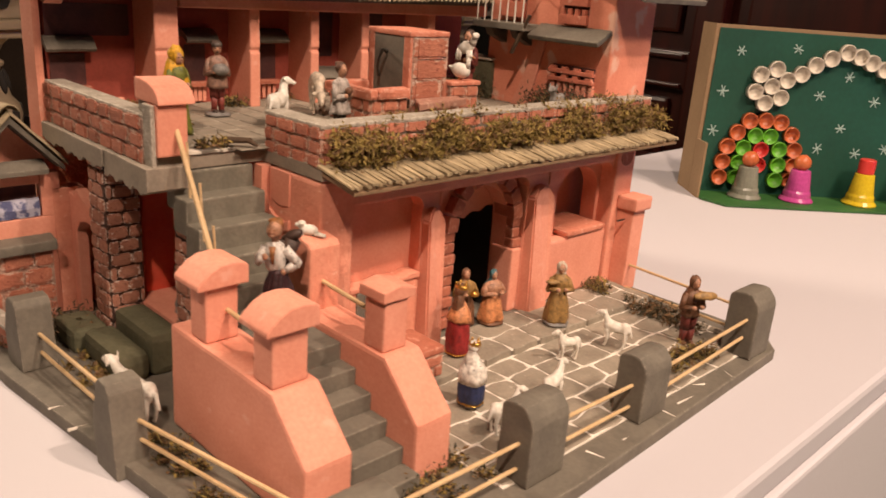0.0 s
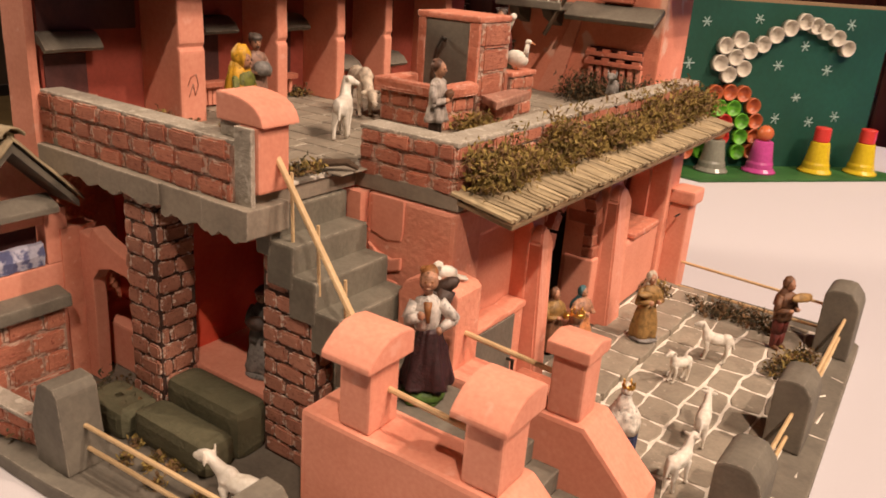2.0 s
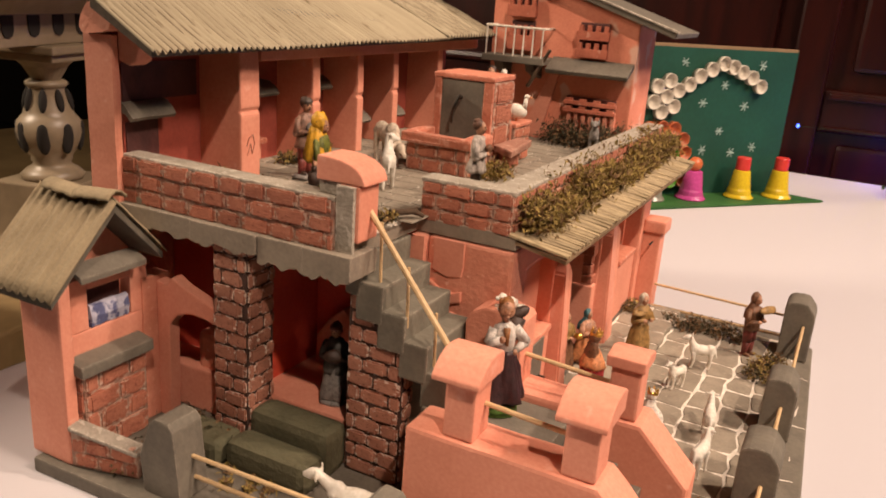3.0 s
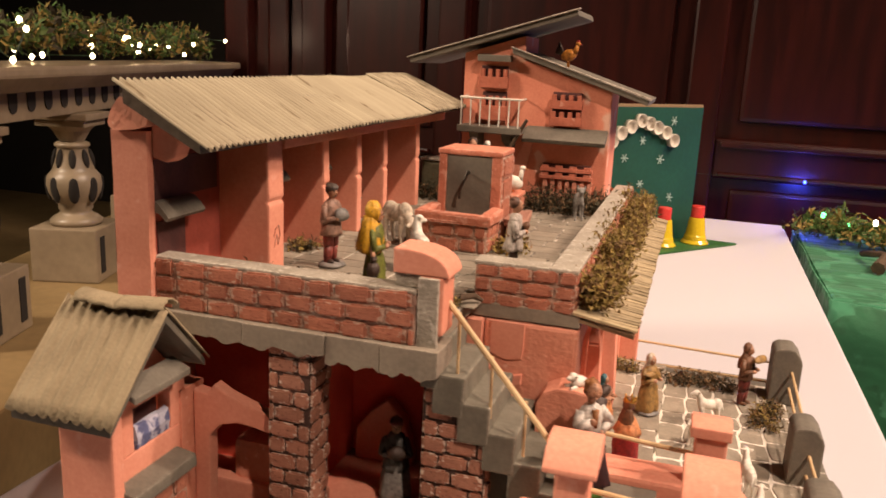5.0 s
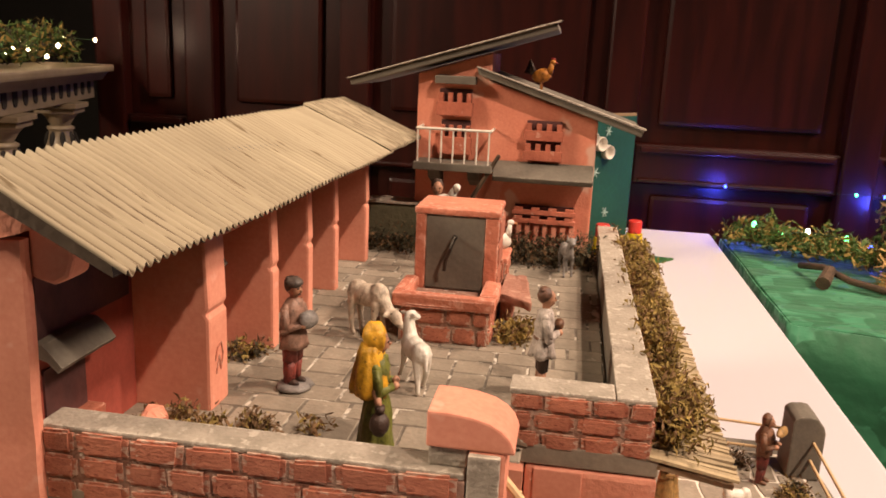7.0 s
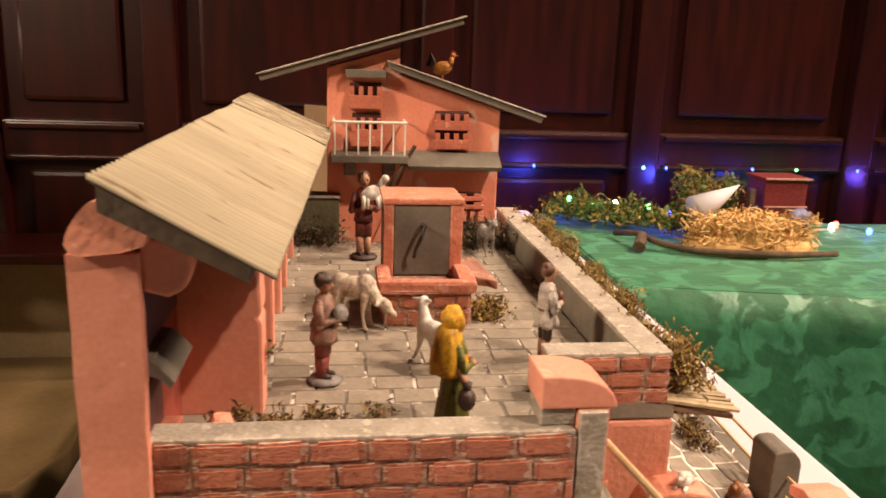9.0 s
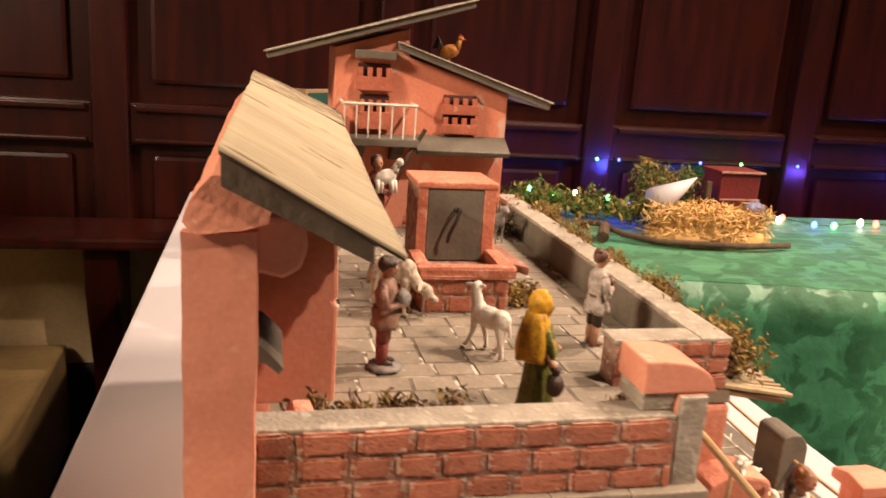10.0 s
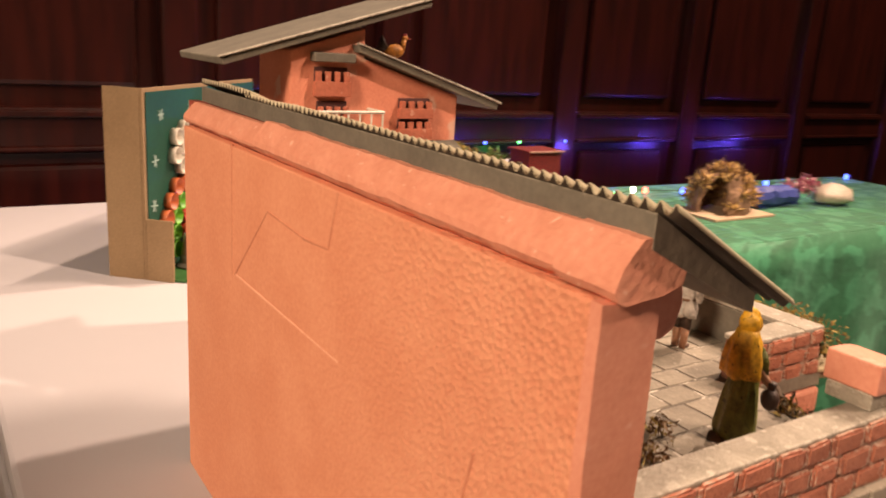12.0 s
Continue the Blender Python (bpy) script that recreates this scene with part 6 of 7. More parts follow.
def figurine(name, label, at, h, yaw, top, low, hair, kind="robe", hood=None, base=STONE, extra=None, crown=False, lean=0.0, wide=1.0, beard=False, cape=0.5):
    """A painted figurine of height h; it looks along local -y. One mesh, painted in a few slots."""
    mats = [low, top, SKIN, hair, base or hair, hood or hair, GOLD]
    b = Build()
    s = h
    z0 = 0.0
    if base:
        b.lathe([(0.165 * s, 0.0), (0.175 * s, 0.015 * s), (0.15 * s, 0.045 * s)], (0, -0.02 * s, 0), 14, 0.9, 4, 0.06)
        z0 = 0.040 * s
    if kind == "lady":
        b.lathe([(0.20 * s, 0.03 * s), (0.19 * s, 0.08 * s), (0.15 * s, 0.11 * s)], (0, 0, 0), 14, 0.9, 4)
        z0 = 0.10 * s
    if kind == "lady":
        b.lathe([(0.225 * s, 0), (0.222 * s, 0.03 * s), (0.165 * s, 0.22 * s), (0.118 * s, 0.38 * s), (0.088 * s, 0.47 * s)], (0.03 * s, 0, z0 + 0.03 * s), 30, 0.80, 0, 0.16, (0, 0))
        zt = z0 + 0.47 * s
        b.lathe([(0.088 * s, 0), (0.108 * s, 0.08 * s), (0.122 * s, 0.16 * s), (0.098 * s, 0.245 * s), (0.045 * s, 0.285 * s)], (0, 0, zt), 18, 0.74, 1, 0.05)
    elif kind == "cloak":
        b.lathe([(0.165 * s, 0), (0.19 * s, 0.07 * s), (0.196 * s, 0.25 * s), (0.180 * s, 0.46 * s), (0.14 * s, 0.60 * s), (0.08 * s, 0.70 * s)], (0, 0, z0), 26, 0.86, 0, 0.08)
        b.lathe([(0.176 * s, 0), (0.198 * s, 0.012 * s), (0.18 * s, 0.02 * s)], (0, 0, z0 + 0.01 * s), 26, 0.86, 6, 0.08)
        b.lathe([(0.150 * s, 0), (0.203 * s, 0.0), (0.188 * s, 0.62 * s - cape * s), (0.145 * s, 0.70 * s - cape * s), (0.075 * s, 0.80 * s - cape * s), (0.05 * s, 0.82 * s - cape * s)], (0, 0, z0 + (cape - 0.08) * s), 22, 0.86, 1, 0.07)
    elif kind == "robe":
        b.lathe([(0.165 * s, 0), (0.172 * s, 0.06 * s), (0.150 * s, 0.25 * s), (0.118 * s, 0.44 * s), (0.10 * s, 0.50 * s)], (0, 0, z0), 24, 0.82, 0, 0.13, (0, -lean))
        zt = z0 + 0.46 * s
        b.lathe([(0.108 * s, 0), (0.125 * s, 0.10 * s), (0.135 * s, 0.22 * s), (0.10 * s, 0.30 * s), (0.045 * s, 0.335 * s)], (0, -lean * 0.46 * s, zt), 16, 0.72, 1, 0.03, (0, -lean))
    else:
        for sx in (-1, 1):
            b.rod((0.05 * s * sx, 0.01 * s, z0), (0.045 * s * sx, 0, z0 + 0.22 * s), 0.038 * s, 0.05 * s, 10, 0 if kind == "man" else 2)
            b.rod((0.045 * s * sx, 0, z0 + 0.21 * s), (0.045 * s * sx, 0, z0 + 0.45 * s), 0.055 * s, 0.066 * s, 10, 0)
            b.ball((0.052 * s * sx, -0.035 * s, z0 + 0.015 * s), (0.034 * s, 0.062 * s, 0.028 * s), 3)
        zt = z0 + 0.40 * s
        b.lathe([(0.125 * s, 0), (0.115 * s, 0.10 * s), (0.13 * s, 0.24 * s), (0.105 * s, 0.345 * s), (0.045 * s, 0.385 * s)], (0, 0, zt), 16, 0.72, 1, 0.05)
    zs, oy = z0 + 0.70 * s, -lean * 0.70 * s
    if kind == "lady":
        # one hand on the hip, the other raised to the breast
        b.rod((0.105 * s, 0, zs - 0.01 * s), (0.225 * s, 0.02 * s, zs - 0.145 * s), 0.045 * s, 0.05 * s, 12, 1)
        b.rod((0.222 * s, 0.02 * s, zs - 0.14 * s), (0.115 * s, -0.03 * s, zs - 0.215 * s), 0.048 * s, 0.032 * s, 12, 1)
        b.ball((0.222 * s, 0.02 * s, zs - 0.145 * s), 0.048 * s, 1)
        b.ball((0.10 * s, -0.045 * s, zs - 0.22 * s), 0.03 * s, 2)
        b.rod((-0.105 * s, 0, zs - 0.01 * s), (-0.165 * s, -0.05 * s, zs - 0.14 * s), 0.045 * s, 0.045 * s, 12, 1)
        b.rod((-0.165 * s, -0.05 * s, zs - 0.14 * s), (-0.06 * s, -0.14 * s, zs - 0.07 * s), 0.045 * s, 0.034 * s, 12, 1)
        b.ball((-0.05 * s, -0.145 * s, zs - 0.06 * s), 0.03 * s, 2)
        b.rod((0.0, -0.085 * s, zs + 0.02 * s), (0.01 * s, -0.095 * s, zs - 0.14 * s), 0.035 * s, 0.015 * s, 8, 3)
    for sx in () if kind in ("lady", "cloak") else (-1, 1):
        b.rod((0.112 * s * sx, oy, zs), (0.152 * s * sx, oy - 0.02 * s, zs - 0.17 * s), 0.040 * s, 0.042 * s, 12, 1)
        b.ball((0.152 * s * sx, oy - 0.02 * s, zs - 0.17 * s), 0.040 * s, 1)
        b.rod((0.152 * s * sx, oy - 0.02 * s, zs - 0.17 * s), (0.05 * s * sx, oy - 0.13 * s, zs - 0.13 * s), 0.038 * s, 0.03 * s, 9, 1)
        b.ball((0.05 * s * sx, oy - 0.14 * s, zs - 0.13 * s), 0.03 * s, 2)
        b.ball((0.108 * s * sx, oy, zs - 0.002 * s), 0.042 * s, 1)
    zh = z0 + 0.865 * s
    b.rod((0, oy, zs + 0.06 * s), (0, oy - 0.01 * s, zh), 0.04 * s, 0.036 * s, 9, 2)
    hw = 1.15 if kind == "lady" else 1.0
    b.ball((0, oy - 0.015 * s, zh), (0.066 * s * hw, 0.072 * s * hw, 0.085 * s), 2, seg=14)
    for sx in (-1, 1):
        b.ball((0.026 * s * sx, oy - 0.079 * s * hw, zh + 0.012 * s), (0.011 * s, 0.008 * s, 0.008 * s), 3, seg=8)
    b.ball((0, oy - 0.076 * s * hw, zh - 0.042 * s), (0.020 * s, 0.010 * s, 0.007 * s), 3 if hood is None and kind in ("man", "boy") else 2, seg=8)
    b.ball((0, oy - 0.088 * s, zh - 0.01 * s), (0.012 * s, 0.016 * s, 0.014 * s), 2)
    if hood:
        b.ball((0, oy + 0.018 * s, zh + 0.012 * s), (0.088 * s, 0.082 * s, 0.096 * s), 5, seg=14)
        b.lathe([(0.125 * s, 0), (0.115 * s, 0.10 * s), (0.088 * s, 0.20 * s), (0.07 * s, 0.24 * s)], (0, oy + 0.03 * s, zh - 0.28 * s), 14, 0.75, 5, 0.04)
    else:
        r = random.Random(int(h * 1e5) + len(label))
        b.ball((0, oy + 0.014 * s, zh + 0.028 * s), (0.076 * s, 0.076 * s, 0.076 * s), 3, seg=14)
        if beard:
            b.ball((0, oy - 0.055 * s, zh - 0.075 * s), (0.045 * s, 0.035 * s, 0.055 * s), 3, seg=10)
        for k in range(9):
            a = r.uniform(0.15, 1.0) * math.pi
            b.ball((0.06 * s * math.cos(a), oy + 0.05 * s * math.sin(a), zh + r.uniform(-0.02, 0.08) * s), 0.028 * s, 3, seg=8)
    if crown:
        b.lathe([(0.090 * s, 0), (0.096 * s, 0.03 * s), (0.088 * s, 0.05 * s), (0.05 * s, 0.06 * s)], (0, oy, zh + 0.03 * s), 14, 1, 6)
        for k in range(5):
            a = 2 * math.pi * k / 5
            b.rod((0.075 * s * math.cos(a), oy + 0.075 * s * math.sin(a), zh + 0.07 * s), (0.082 * s * math.cos(a), oy + 0.082 * s * math.sin(a), zh + 0.125 * s), 0.022 * s, 0.006 * s, 6, 6)
    if extra:
        mats += extra(b, s, zs, oy)
    bmesh.ops.subdivide_edges(b.bm, edges=list(b.bm.edges), cuts=1, use_grid_fill=True)
    b.bm.normal_update()
    for v in b.bm.verts:
        p = v.co / s
        cloth = 1.0 if v.link_faces and v.link_faces[0].material_index in (0, 1, 5) else 0.35
        fold = noise.noise((p.x * 24, p.y * 24, p.z * 5 + len(label))) * 0.017 + noise.noise((p.x * 30, p.y * 30, p.z * 26)) * 0.008
        v.co += v.normal * fold * cloth * s + Vector(noise.noise_vector(p * 9)) * 0.008 * s
        w = 1 + (wide - 1) * max(0.0, min(1.0, (zs + 0.08 * s - v.co.z) / (0.10 * s)))
        v.co.x, v.co.y = v.co.x * 0.90 * w, v.co.y * 0.92 * w
    ob = part(name, b, mats, smooth=True)
    ob.location = at
    ob.rotation_euler = (0, 0, radians(yaw))
    return tagged(ob, label, "figurine")


def animal(name, label, at, h, yaw, mat, graze=False, ears=True, long=1.0, head=0.90, category="figurine", dark=None, turn=0.0, thin=0.9, stride=0.0):
    """A four-legged figurine; it looks along local -y."""
    b = Build()
    s = h
    b.ball((0, 0, 0.56 * s), (0.165 * s * thin, 0.34 * s * long, 0.175 * s * thin), 0, seg=14)
    b.ball((0, -0.22 * s * long, 0.59 * s), (0.15 * s * thin, 0.15 * s, 0.18 * s), 0)
    b.ball((0, 0.22 * s * long, 0.57 * s), (0.16 * s * thin, 0.16 * s, 0.18 * s), 0)
    for sx in (-1, 1):
        for y in (-0.24, 0.24):
            k = stride * sx * (1 if y > 0 else -1)
            b.rod((0.08 * s * sx, y * s * long, 0.50 * s), (0.09 * s * sx, (y + 0.03 + k * 0.6) * s * long, 0.25 * s), 0.075 * s * thin, 0.045 * s * thin, 8)
            b.rod((0.09 * s * sx, (y + 0.03 + k * 0.6) * s * long, 0.26 * s), (0.09 * s * sx, (y - 0.01 + k * 1.4) * s * long, 0.02 * s), 0.042 * s * thin, 0.036 * s * thin, 8)
            b.ball((0.09 * s * sx, (y - 0.03 + k * 1.4) * s * long, 0.025 * s), (0.042 * s * thin, 0.06 * s * thin, 0.028 * s), 0, seg=8)
    hy, hz = (-0.52 * s * long, 0.36 * s) if graze else (-(0.40 + 0.5 * (0.90 - head)) * s * long, head * s)
    b.rod((0, -0.24 * s * long, 0.62 * s), (0, hy + 0.03 * s, hz), 0.125 * s * thin, 0.078 * s * thin, 10)
    head_from = len(b.bm.verts)
    tilt = (50, 0, 0) if graze else (12, 0, 0)
    b.ball((0, hy - 0.04 * s, hz), (0.080 * s, 0.135 * s, 0.085 * s), 0, tilt)
    b.ball((0, hy - 0.15 * s, hz - (0.10 * s if graze else 0.04 * s)), (0.052 * s, 0.07 * s, 0.052 * s), 1 if dark else 0)
    for sx in (-1, 1):
        b.ball((0.10 * s * sx, hy + 0.04 * s, hz + 0.04 * s), (0.080 * s, 0.022 * s, 0.038 * s) if not ears == "up" else (0.025 * s, 0.025 * s, 0.12 * s), 0)
    b.bm.verts.ensure_lookup_table()
    pivot = Matrix.Translation((0, hy + 0.03 * s, hz))
    b.move(b.bm.verts[head_from:], pivot @ Matrix.Rotation(radians(turn), 4, "Z") @ pivot.inverted())
    b.rod((0, 0.34 * s * long, 0.62 * s), (0, 0.42 * s * long, 0.36 * s), 0.05 * s * thin, 0.028 * s, 7)
    for v in b.bm.verts:
        v.co += Vector(noise.noise_vector(v.co * (12 / s))) * 0.018 * s
    ob = part(name, b, [mat, dark or mat], smooth=True)
    md = ob.modifiers.new("fuse", "REMESH")
    md.mode, md.voxel_size, md.use_smooth_shade = "VOXEL", s / 62, True
    sm = ob.modifiers.new("soft", "SMOOTH")
    sm.iterations, sm.factor = 3, 0.5
    ob.location = at
    ob.rotation_euler = (0, 0, radians(yaw))
    return tagged(ob, label, category)


def held(mat, r, place):
    def add(b, s, zs, oy):
        b.ball((place[0] * s, oy + place[1] * s, zs + place[2] * s), tuple(v * s for v in r), 7)
        return [mat]
    return add


def held_lamb(mat, place):
    """A lamb carried across the breast, its head up and its legs hanging."""
    def add(b, s, zs, oy):
        x, y, z = place[0] * s, oy + place[1] * s, zs + place[2] * s
        b.ball((x, y, z), (0.15 * s, 0.075 * s, 0.085 * s), 7, (0, -18, 0), 14)
        b.rod((x + 0.10 * s, y, z + 0.05 * s), (x + 0.15 * s, y - 0.01 * s, z + 0.15 * s), 0.055 * s, 0.04 * s, 9, 7)
        b.ball((x + 0.165 * s, y - 0.03 * s, z + 0.165 * s), (0.045 * s, 0.07 * s, 0.045 * s), 7)
        for dx in (-0.10, -0.06, 0.06, 0.10):
            b.rod((x + dx * s, y - 0.03 * s, z - 0.03 * s), (x + dx * 1.15 * s, y - 0.05 * s, z - 0.17 * s), 0.032 * s, 0.02 * s, 7, 7)
        return [mat]
    return add


def shawl(mat, r, place):
    """A cape from the head to the waist, open at the front, and something dark held at the side."""
    def add(b, s, zs, oy):
        b.lathe([(0.165 * s, -0.20 * s), (0.168 * s, -0.13 * s), (0.150 * s, -0.02 * s), (0.118 * s, 0.07 * s), (0.092 * s, 0.15 * s)], (0, oy + 0.045 * s, zs), 20, 0.86, 5, 0.12)
        b.ball((0, oy + 0.02 * s, zs + 0.19 * s), (0.095 * s, 0.095 * s, 0.115 * s), 5, (-12, 0, 0), 14)
        b.ball((place[0] * s, oy + place[1] * s, zs + place[2] * s), tuple(v * s for v in r), 7)
        b.rod((place[0] * s, oy + place[1] * s, zs + (place[2] + r[2] * 0.7) * s), (place[0] * s, oy + place[1] * s, zs + (place[2] + r[2] * 1.5) * s), 0.03 * s, 0.04 * s, 9, 7)
        b.rod((math.copysign(0.13, place[0]) * s, oy, zs - 0.14 * s), (place[0] * s, oy + place[1] * s, zs + (place[2] + r[2]) * s), 0.035 * s, 0.026 * s, 9, 2)
        return [mat]
    return add


TZ = 0.2016
# on the terrace
TAN = paint("figurine tan jacket", (0.30, 0.17, 0.12))
RUST = paint("figurine rust trousers", (0.24, 0.045, 0.032))
PALE = paint("figurine pale tunic", (0.44, 0.38, 0.33))
GREY_HAIR = paint("figurine grey hat", (0.10, 0.075, 0.06))


def pouch(mat, mat2):
    """Folded arms with a bundle, and the skirt of a jacket over the hips."""
    def add(b, s, zs, oy):
        b.lathe([(0.145 * s, -0.36 * s), (0.138 * s, -0.27 * s), (0.120 * s, -0.16 * s)], (0, oy, zs), 16, 0.80, 1, 0.10)
        b.ball((0.02 * s, oy - 0.14 * s, zs - 0.10 * s), (0.11 * s, 0.065 * s, 0.085 * s), 7, (0, 15, 0), 12)
        b.ball((0, oy - 0.005 * s, zs + 0.215 * s), (0.088 * s, 0.092 * s, 0.050 * s), 8, seg=14)
        return [mat, mat2]
    return add


def tunic(mat):
    """A belted tunic flaring over the thighs, the hands joined at the breast."""
    def add(b, s, zs, oy):
        b.lathe([(0.160 * s, -0.36 * s), (0.145 * s, -0.28 * s), (0.115 * s, -0.19 * s), (0.112 * s, -0.17 * s)], (0, oy, zs), 20, 0.78, 1, 0.14)
        b.lathe([(0.118 * s, -0.20 * s), (0.118 * s, -0.175 * s)], (0, oy, zs), 16, 0.80, 7)
        b.ball((0.01 * s, oy - 0.14 * s, zs - 0.07 * s), (0.065 * s, 0.05 * s, 0.05 * s), 7)
        return [mat]
    return add


figurine("man_figurine", "painted man figurine in tan jacket and rust trousers", (-0.7005, 0.3945, TZ), 0.0690, 72, TAN, RUST, HAIR, "man", extra=pouch(STONE, GREY_HAIR), wide=1.12)
figurine("woman_figurine", "painted woman figurine with yellow cape and olive skirt", (-0.6305, 0.3190, TZ), 0.0725, 100, OLIVE, OLIVE, HAIR, "robe", YELLOW, None, shawl(HAIR, (0.075, 0.075, 0.085), (-0.23, -0.04, -0.34)))
figurine("boy_figurine", "painted boy figurine in pale grey tunic and dark breeches", (-0.5520, 0.4270, TZ), 0.0695, 100, PALE, HAIR, paint("figurine chestnut hair", (0.13, 0.06, 0.035)), "boy", base=None, extra=tunic(BROWN), wide=1.0)
figurine("shepherd_figurine", "painted shepherd figurine carrying a white lamb", (-0.6665, 0.7000, TZ), 0.0855, 12, MAROON, MAROON, HAIR, "boy", base=HAIR, extra=held_lamb(WHITE_GLAZE, (0.06, -0.15, 0.04)), wide=1.05)
animal("lamb_figurine", "white lamb figurine standing with its head raised", (-0.6290, 0.4150, TZ), 0.0420, 212, WHITE_GLAZE, head=0.96, turn=-65, thin=1.0, stride=0.10)
animal("sheep_figurine", "cream sheep figurine bending down to drink", (-0.6800, 0.4960, TZ), 0.0540, 62, CREAM, graze=True, long=0.85)
animal("donkey_figurine", "small grey donkey figurine by the parapet", (-0.541, 0.715, TZ), 0.040, 15, STONE, ears="up", thin=0.8)


def goose(at, s, yaw):
    b = Build()
    b.ball((0, 0, 0.38 * s), (0.24 * s, 0.42 * s, 0.30 * s), 0, (12, 0, 0), 14)
    b.rod((0, -0.28 * s, 0.48 * s), (0, -0.34 * s, 0.95 * s), 0.11 * s, 0.07 * s, 10)
    b.ball((0, -0.36 * s, 0.98 * s), (0.09 * s, 0.12 * s, 0.10 * s))
    b.rod((0, -0.44 * s, 0.97 * s), (0, -0.60 * s, 0.92 * s), 0.05 * s, 0.015 * s, 8, 1)
    b.rod((0, 0.30 * s, 0.42 * s), (0, 0.56 * s, 0.52 * s), 0.13 * s, 0.03 * s, 8)
    b.rod((-0.08 * s, 0, 0.0), (-0.08 * s, 0, 0.2 * s), 0.05 * s, 0.04 * s, 6, 1)
    b.rod((0.08 * s, 0, 0.0), (0.08 * s, 0, 0.2 * s), 0.05 * s, 0.04 * s, 6, 1)
    ob = part("goose_figurine", b, [WHITE_GLAZE, PEACH], smooth=True)
    ob.location, ob.rotation_euler = at, (0, 0, radians(yaw))
    return tagged(ob, "white goose figurine on the brick block", "figurine")


goose((-0.5985, 0.620, 0.2414), 0.026, 110)


def rooster(at, s, yaw):
    b = Build()
    b.ball((0, 0, 0.5 * s), (0.2 * s, 0.36 * s, 0.24 * s), 0, (-15, 0, 0), 14)
    b.rod((0, -0.24 * s, 0.58 * s), (0, -0.34 * s, 0.92 * s), 0.13 * s, 0.08 * s, 10)
    b.ball((0, -0.36 * s, 0.95 * s), (0.09 * s, 0.11 * s, 0.09 * s))
    b.rod((0, -0.45 * s, 0.95 * s), (0, -0.56 * s, 0.92 * s), 0.035 * s, 0.01 * s, 6, 2)
    b.ball((0, -0.36 * s, 1.05 * s), (0.02 * s, 0.09 * s, 0.06 * s), 2)
    for k in range(4):
        b.rod((0, 0.26 * s, 0.55 * s), (0, (0.46 + 0.05 * k) * s, (1.0 - 0.13 * k) * s), 0.08 * s, 0.05 * s, 7, 1)
    for sx in (-0.07, 0.07):
        b.rod((sx * s, 0, 0.0), (sx * s, 0, 0.34 * s), 0.03 * s, 0.03 * s, 6)
    ob = part("rooster_figurine", b, [paint("rooster orange", (0.55, 0.21, 0.03)), HAIR, CRIMSON], smooth=True)
    ob.location, ob.rotation_euler = at, (0, 0, radians(yaw))
    return tagged(ob, "orange rooster figurine perched on the roof", "figurine")


rooster((-0.580, 0.805, 0.3705), 0.030, 75)

# landing, room and courtyard
def dark_shawl(mat):
    """A dark shawl blown out behind one shoulder."""
    def add(b, s, zs, oy):
        b.rod((0.06 * s, oy + 0.07 * s, zs - 0.18 * s), (0.15 * s, oy + 0.10 * s, zs + 0.06 * s), 0.06 * s, 0.085 * s, 10, 7)
        b.ball((0.14 * s, oy + 0.10 * s, zs + 0.09 * s), (0.13 * s, 0.06 * s, 0.055 * s), 7, (0, -25, 0), 12)
        b.ball((0.04 * s, oy + 0.06 * s, zs - 0.10 * s), (0.10 * s, 0.05 * s, 0.16 * s), 7, seg=12)
        return [mat]
    return add


figurine("lady_figurine", "painted lady figurine in white blouse and dark plum skirt", (-0.4660, 0.3060, 0.0878), 0.0790, 36, paint("figurine white blouse", (0.66, 0.61, 0.55)), PLUM, paint("figurine auburn hair", (0.30, 0.12, 0.035)), "lady", base=TURF, extra=dark_shawl(HAIR))


def lying_lamb(at, s, yaw):
    """A lamb lying with its legs stretched out; it looks along local -x."""
    b = Build()
    b.ball((0, 0, 0.24 * s), (0.40 * s, 0.24 * s, 0.25 * s), 0, seg=14)
    b.ball((-0.30 * s, 0, 0.46 * s), (0.20 * s, 0.16 * s, 0.20 * s), 0, seg=12)
    b.ball((-0.48 * s, 0, 0.44 * s), (0.12 * s, 0.10 * s, 0.09 * s), 0, seg=10)
    for sy in (-1, 1):
        b.ball((-0.26 * s, 0.17 * s * sy, 0.56 * s), (0.06 * s, 0.10 * s, 0.03 * s), 0, seg=8)
        b.rod((0.25 * s, 0.12 * s * sy, 0.10 * s), (0.72 * s, 0.10 * s * sy - 0.1 * s, 0.06 * s), 0.08 * s, 0.05 * s, 8)
        b.rod((-0.20 * s, 0.14 * s * sy, 0.09 * s), (-0.52 * s, 0.18 * s * sy, 0.06 * s), 0.08 * s, 0.06 * s, 8)
    for v in b.bm.verts:
        v.co += Vector(noise.noise_vector(v.co * (10 / s))) * 0.03 * s
    ob = part("resting_lamb_figurine", b, [WHITE_GLAZE], smooth=True)
    ob.location, ob.rotation_euler = at, (0, 0, radians(yaw))
    return tagged(ob, "white lamb figurine lying on the rounded slab", "figurine")


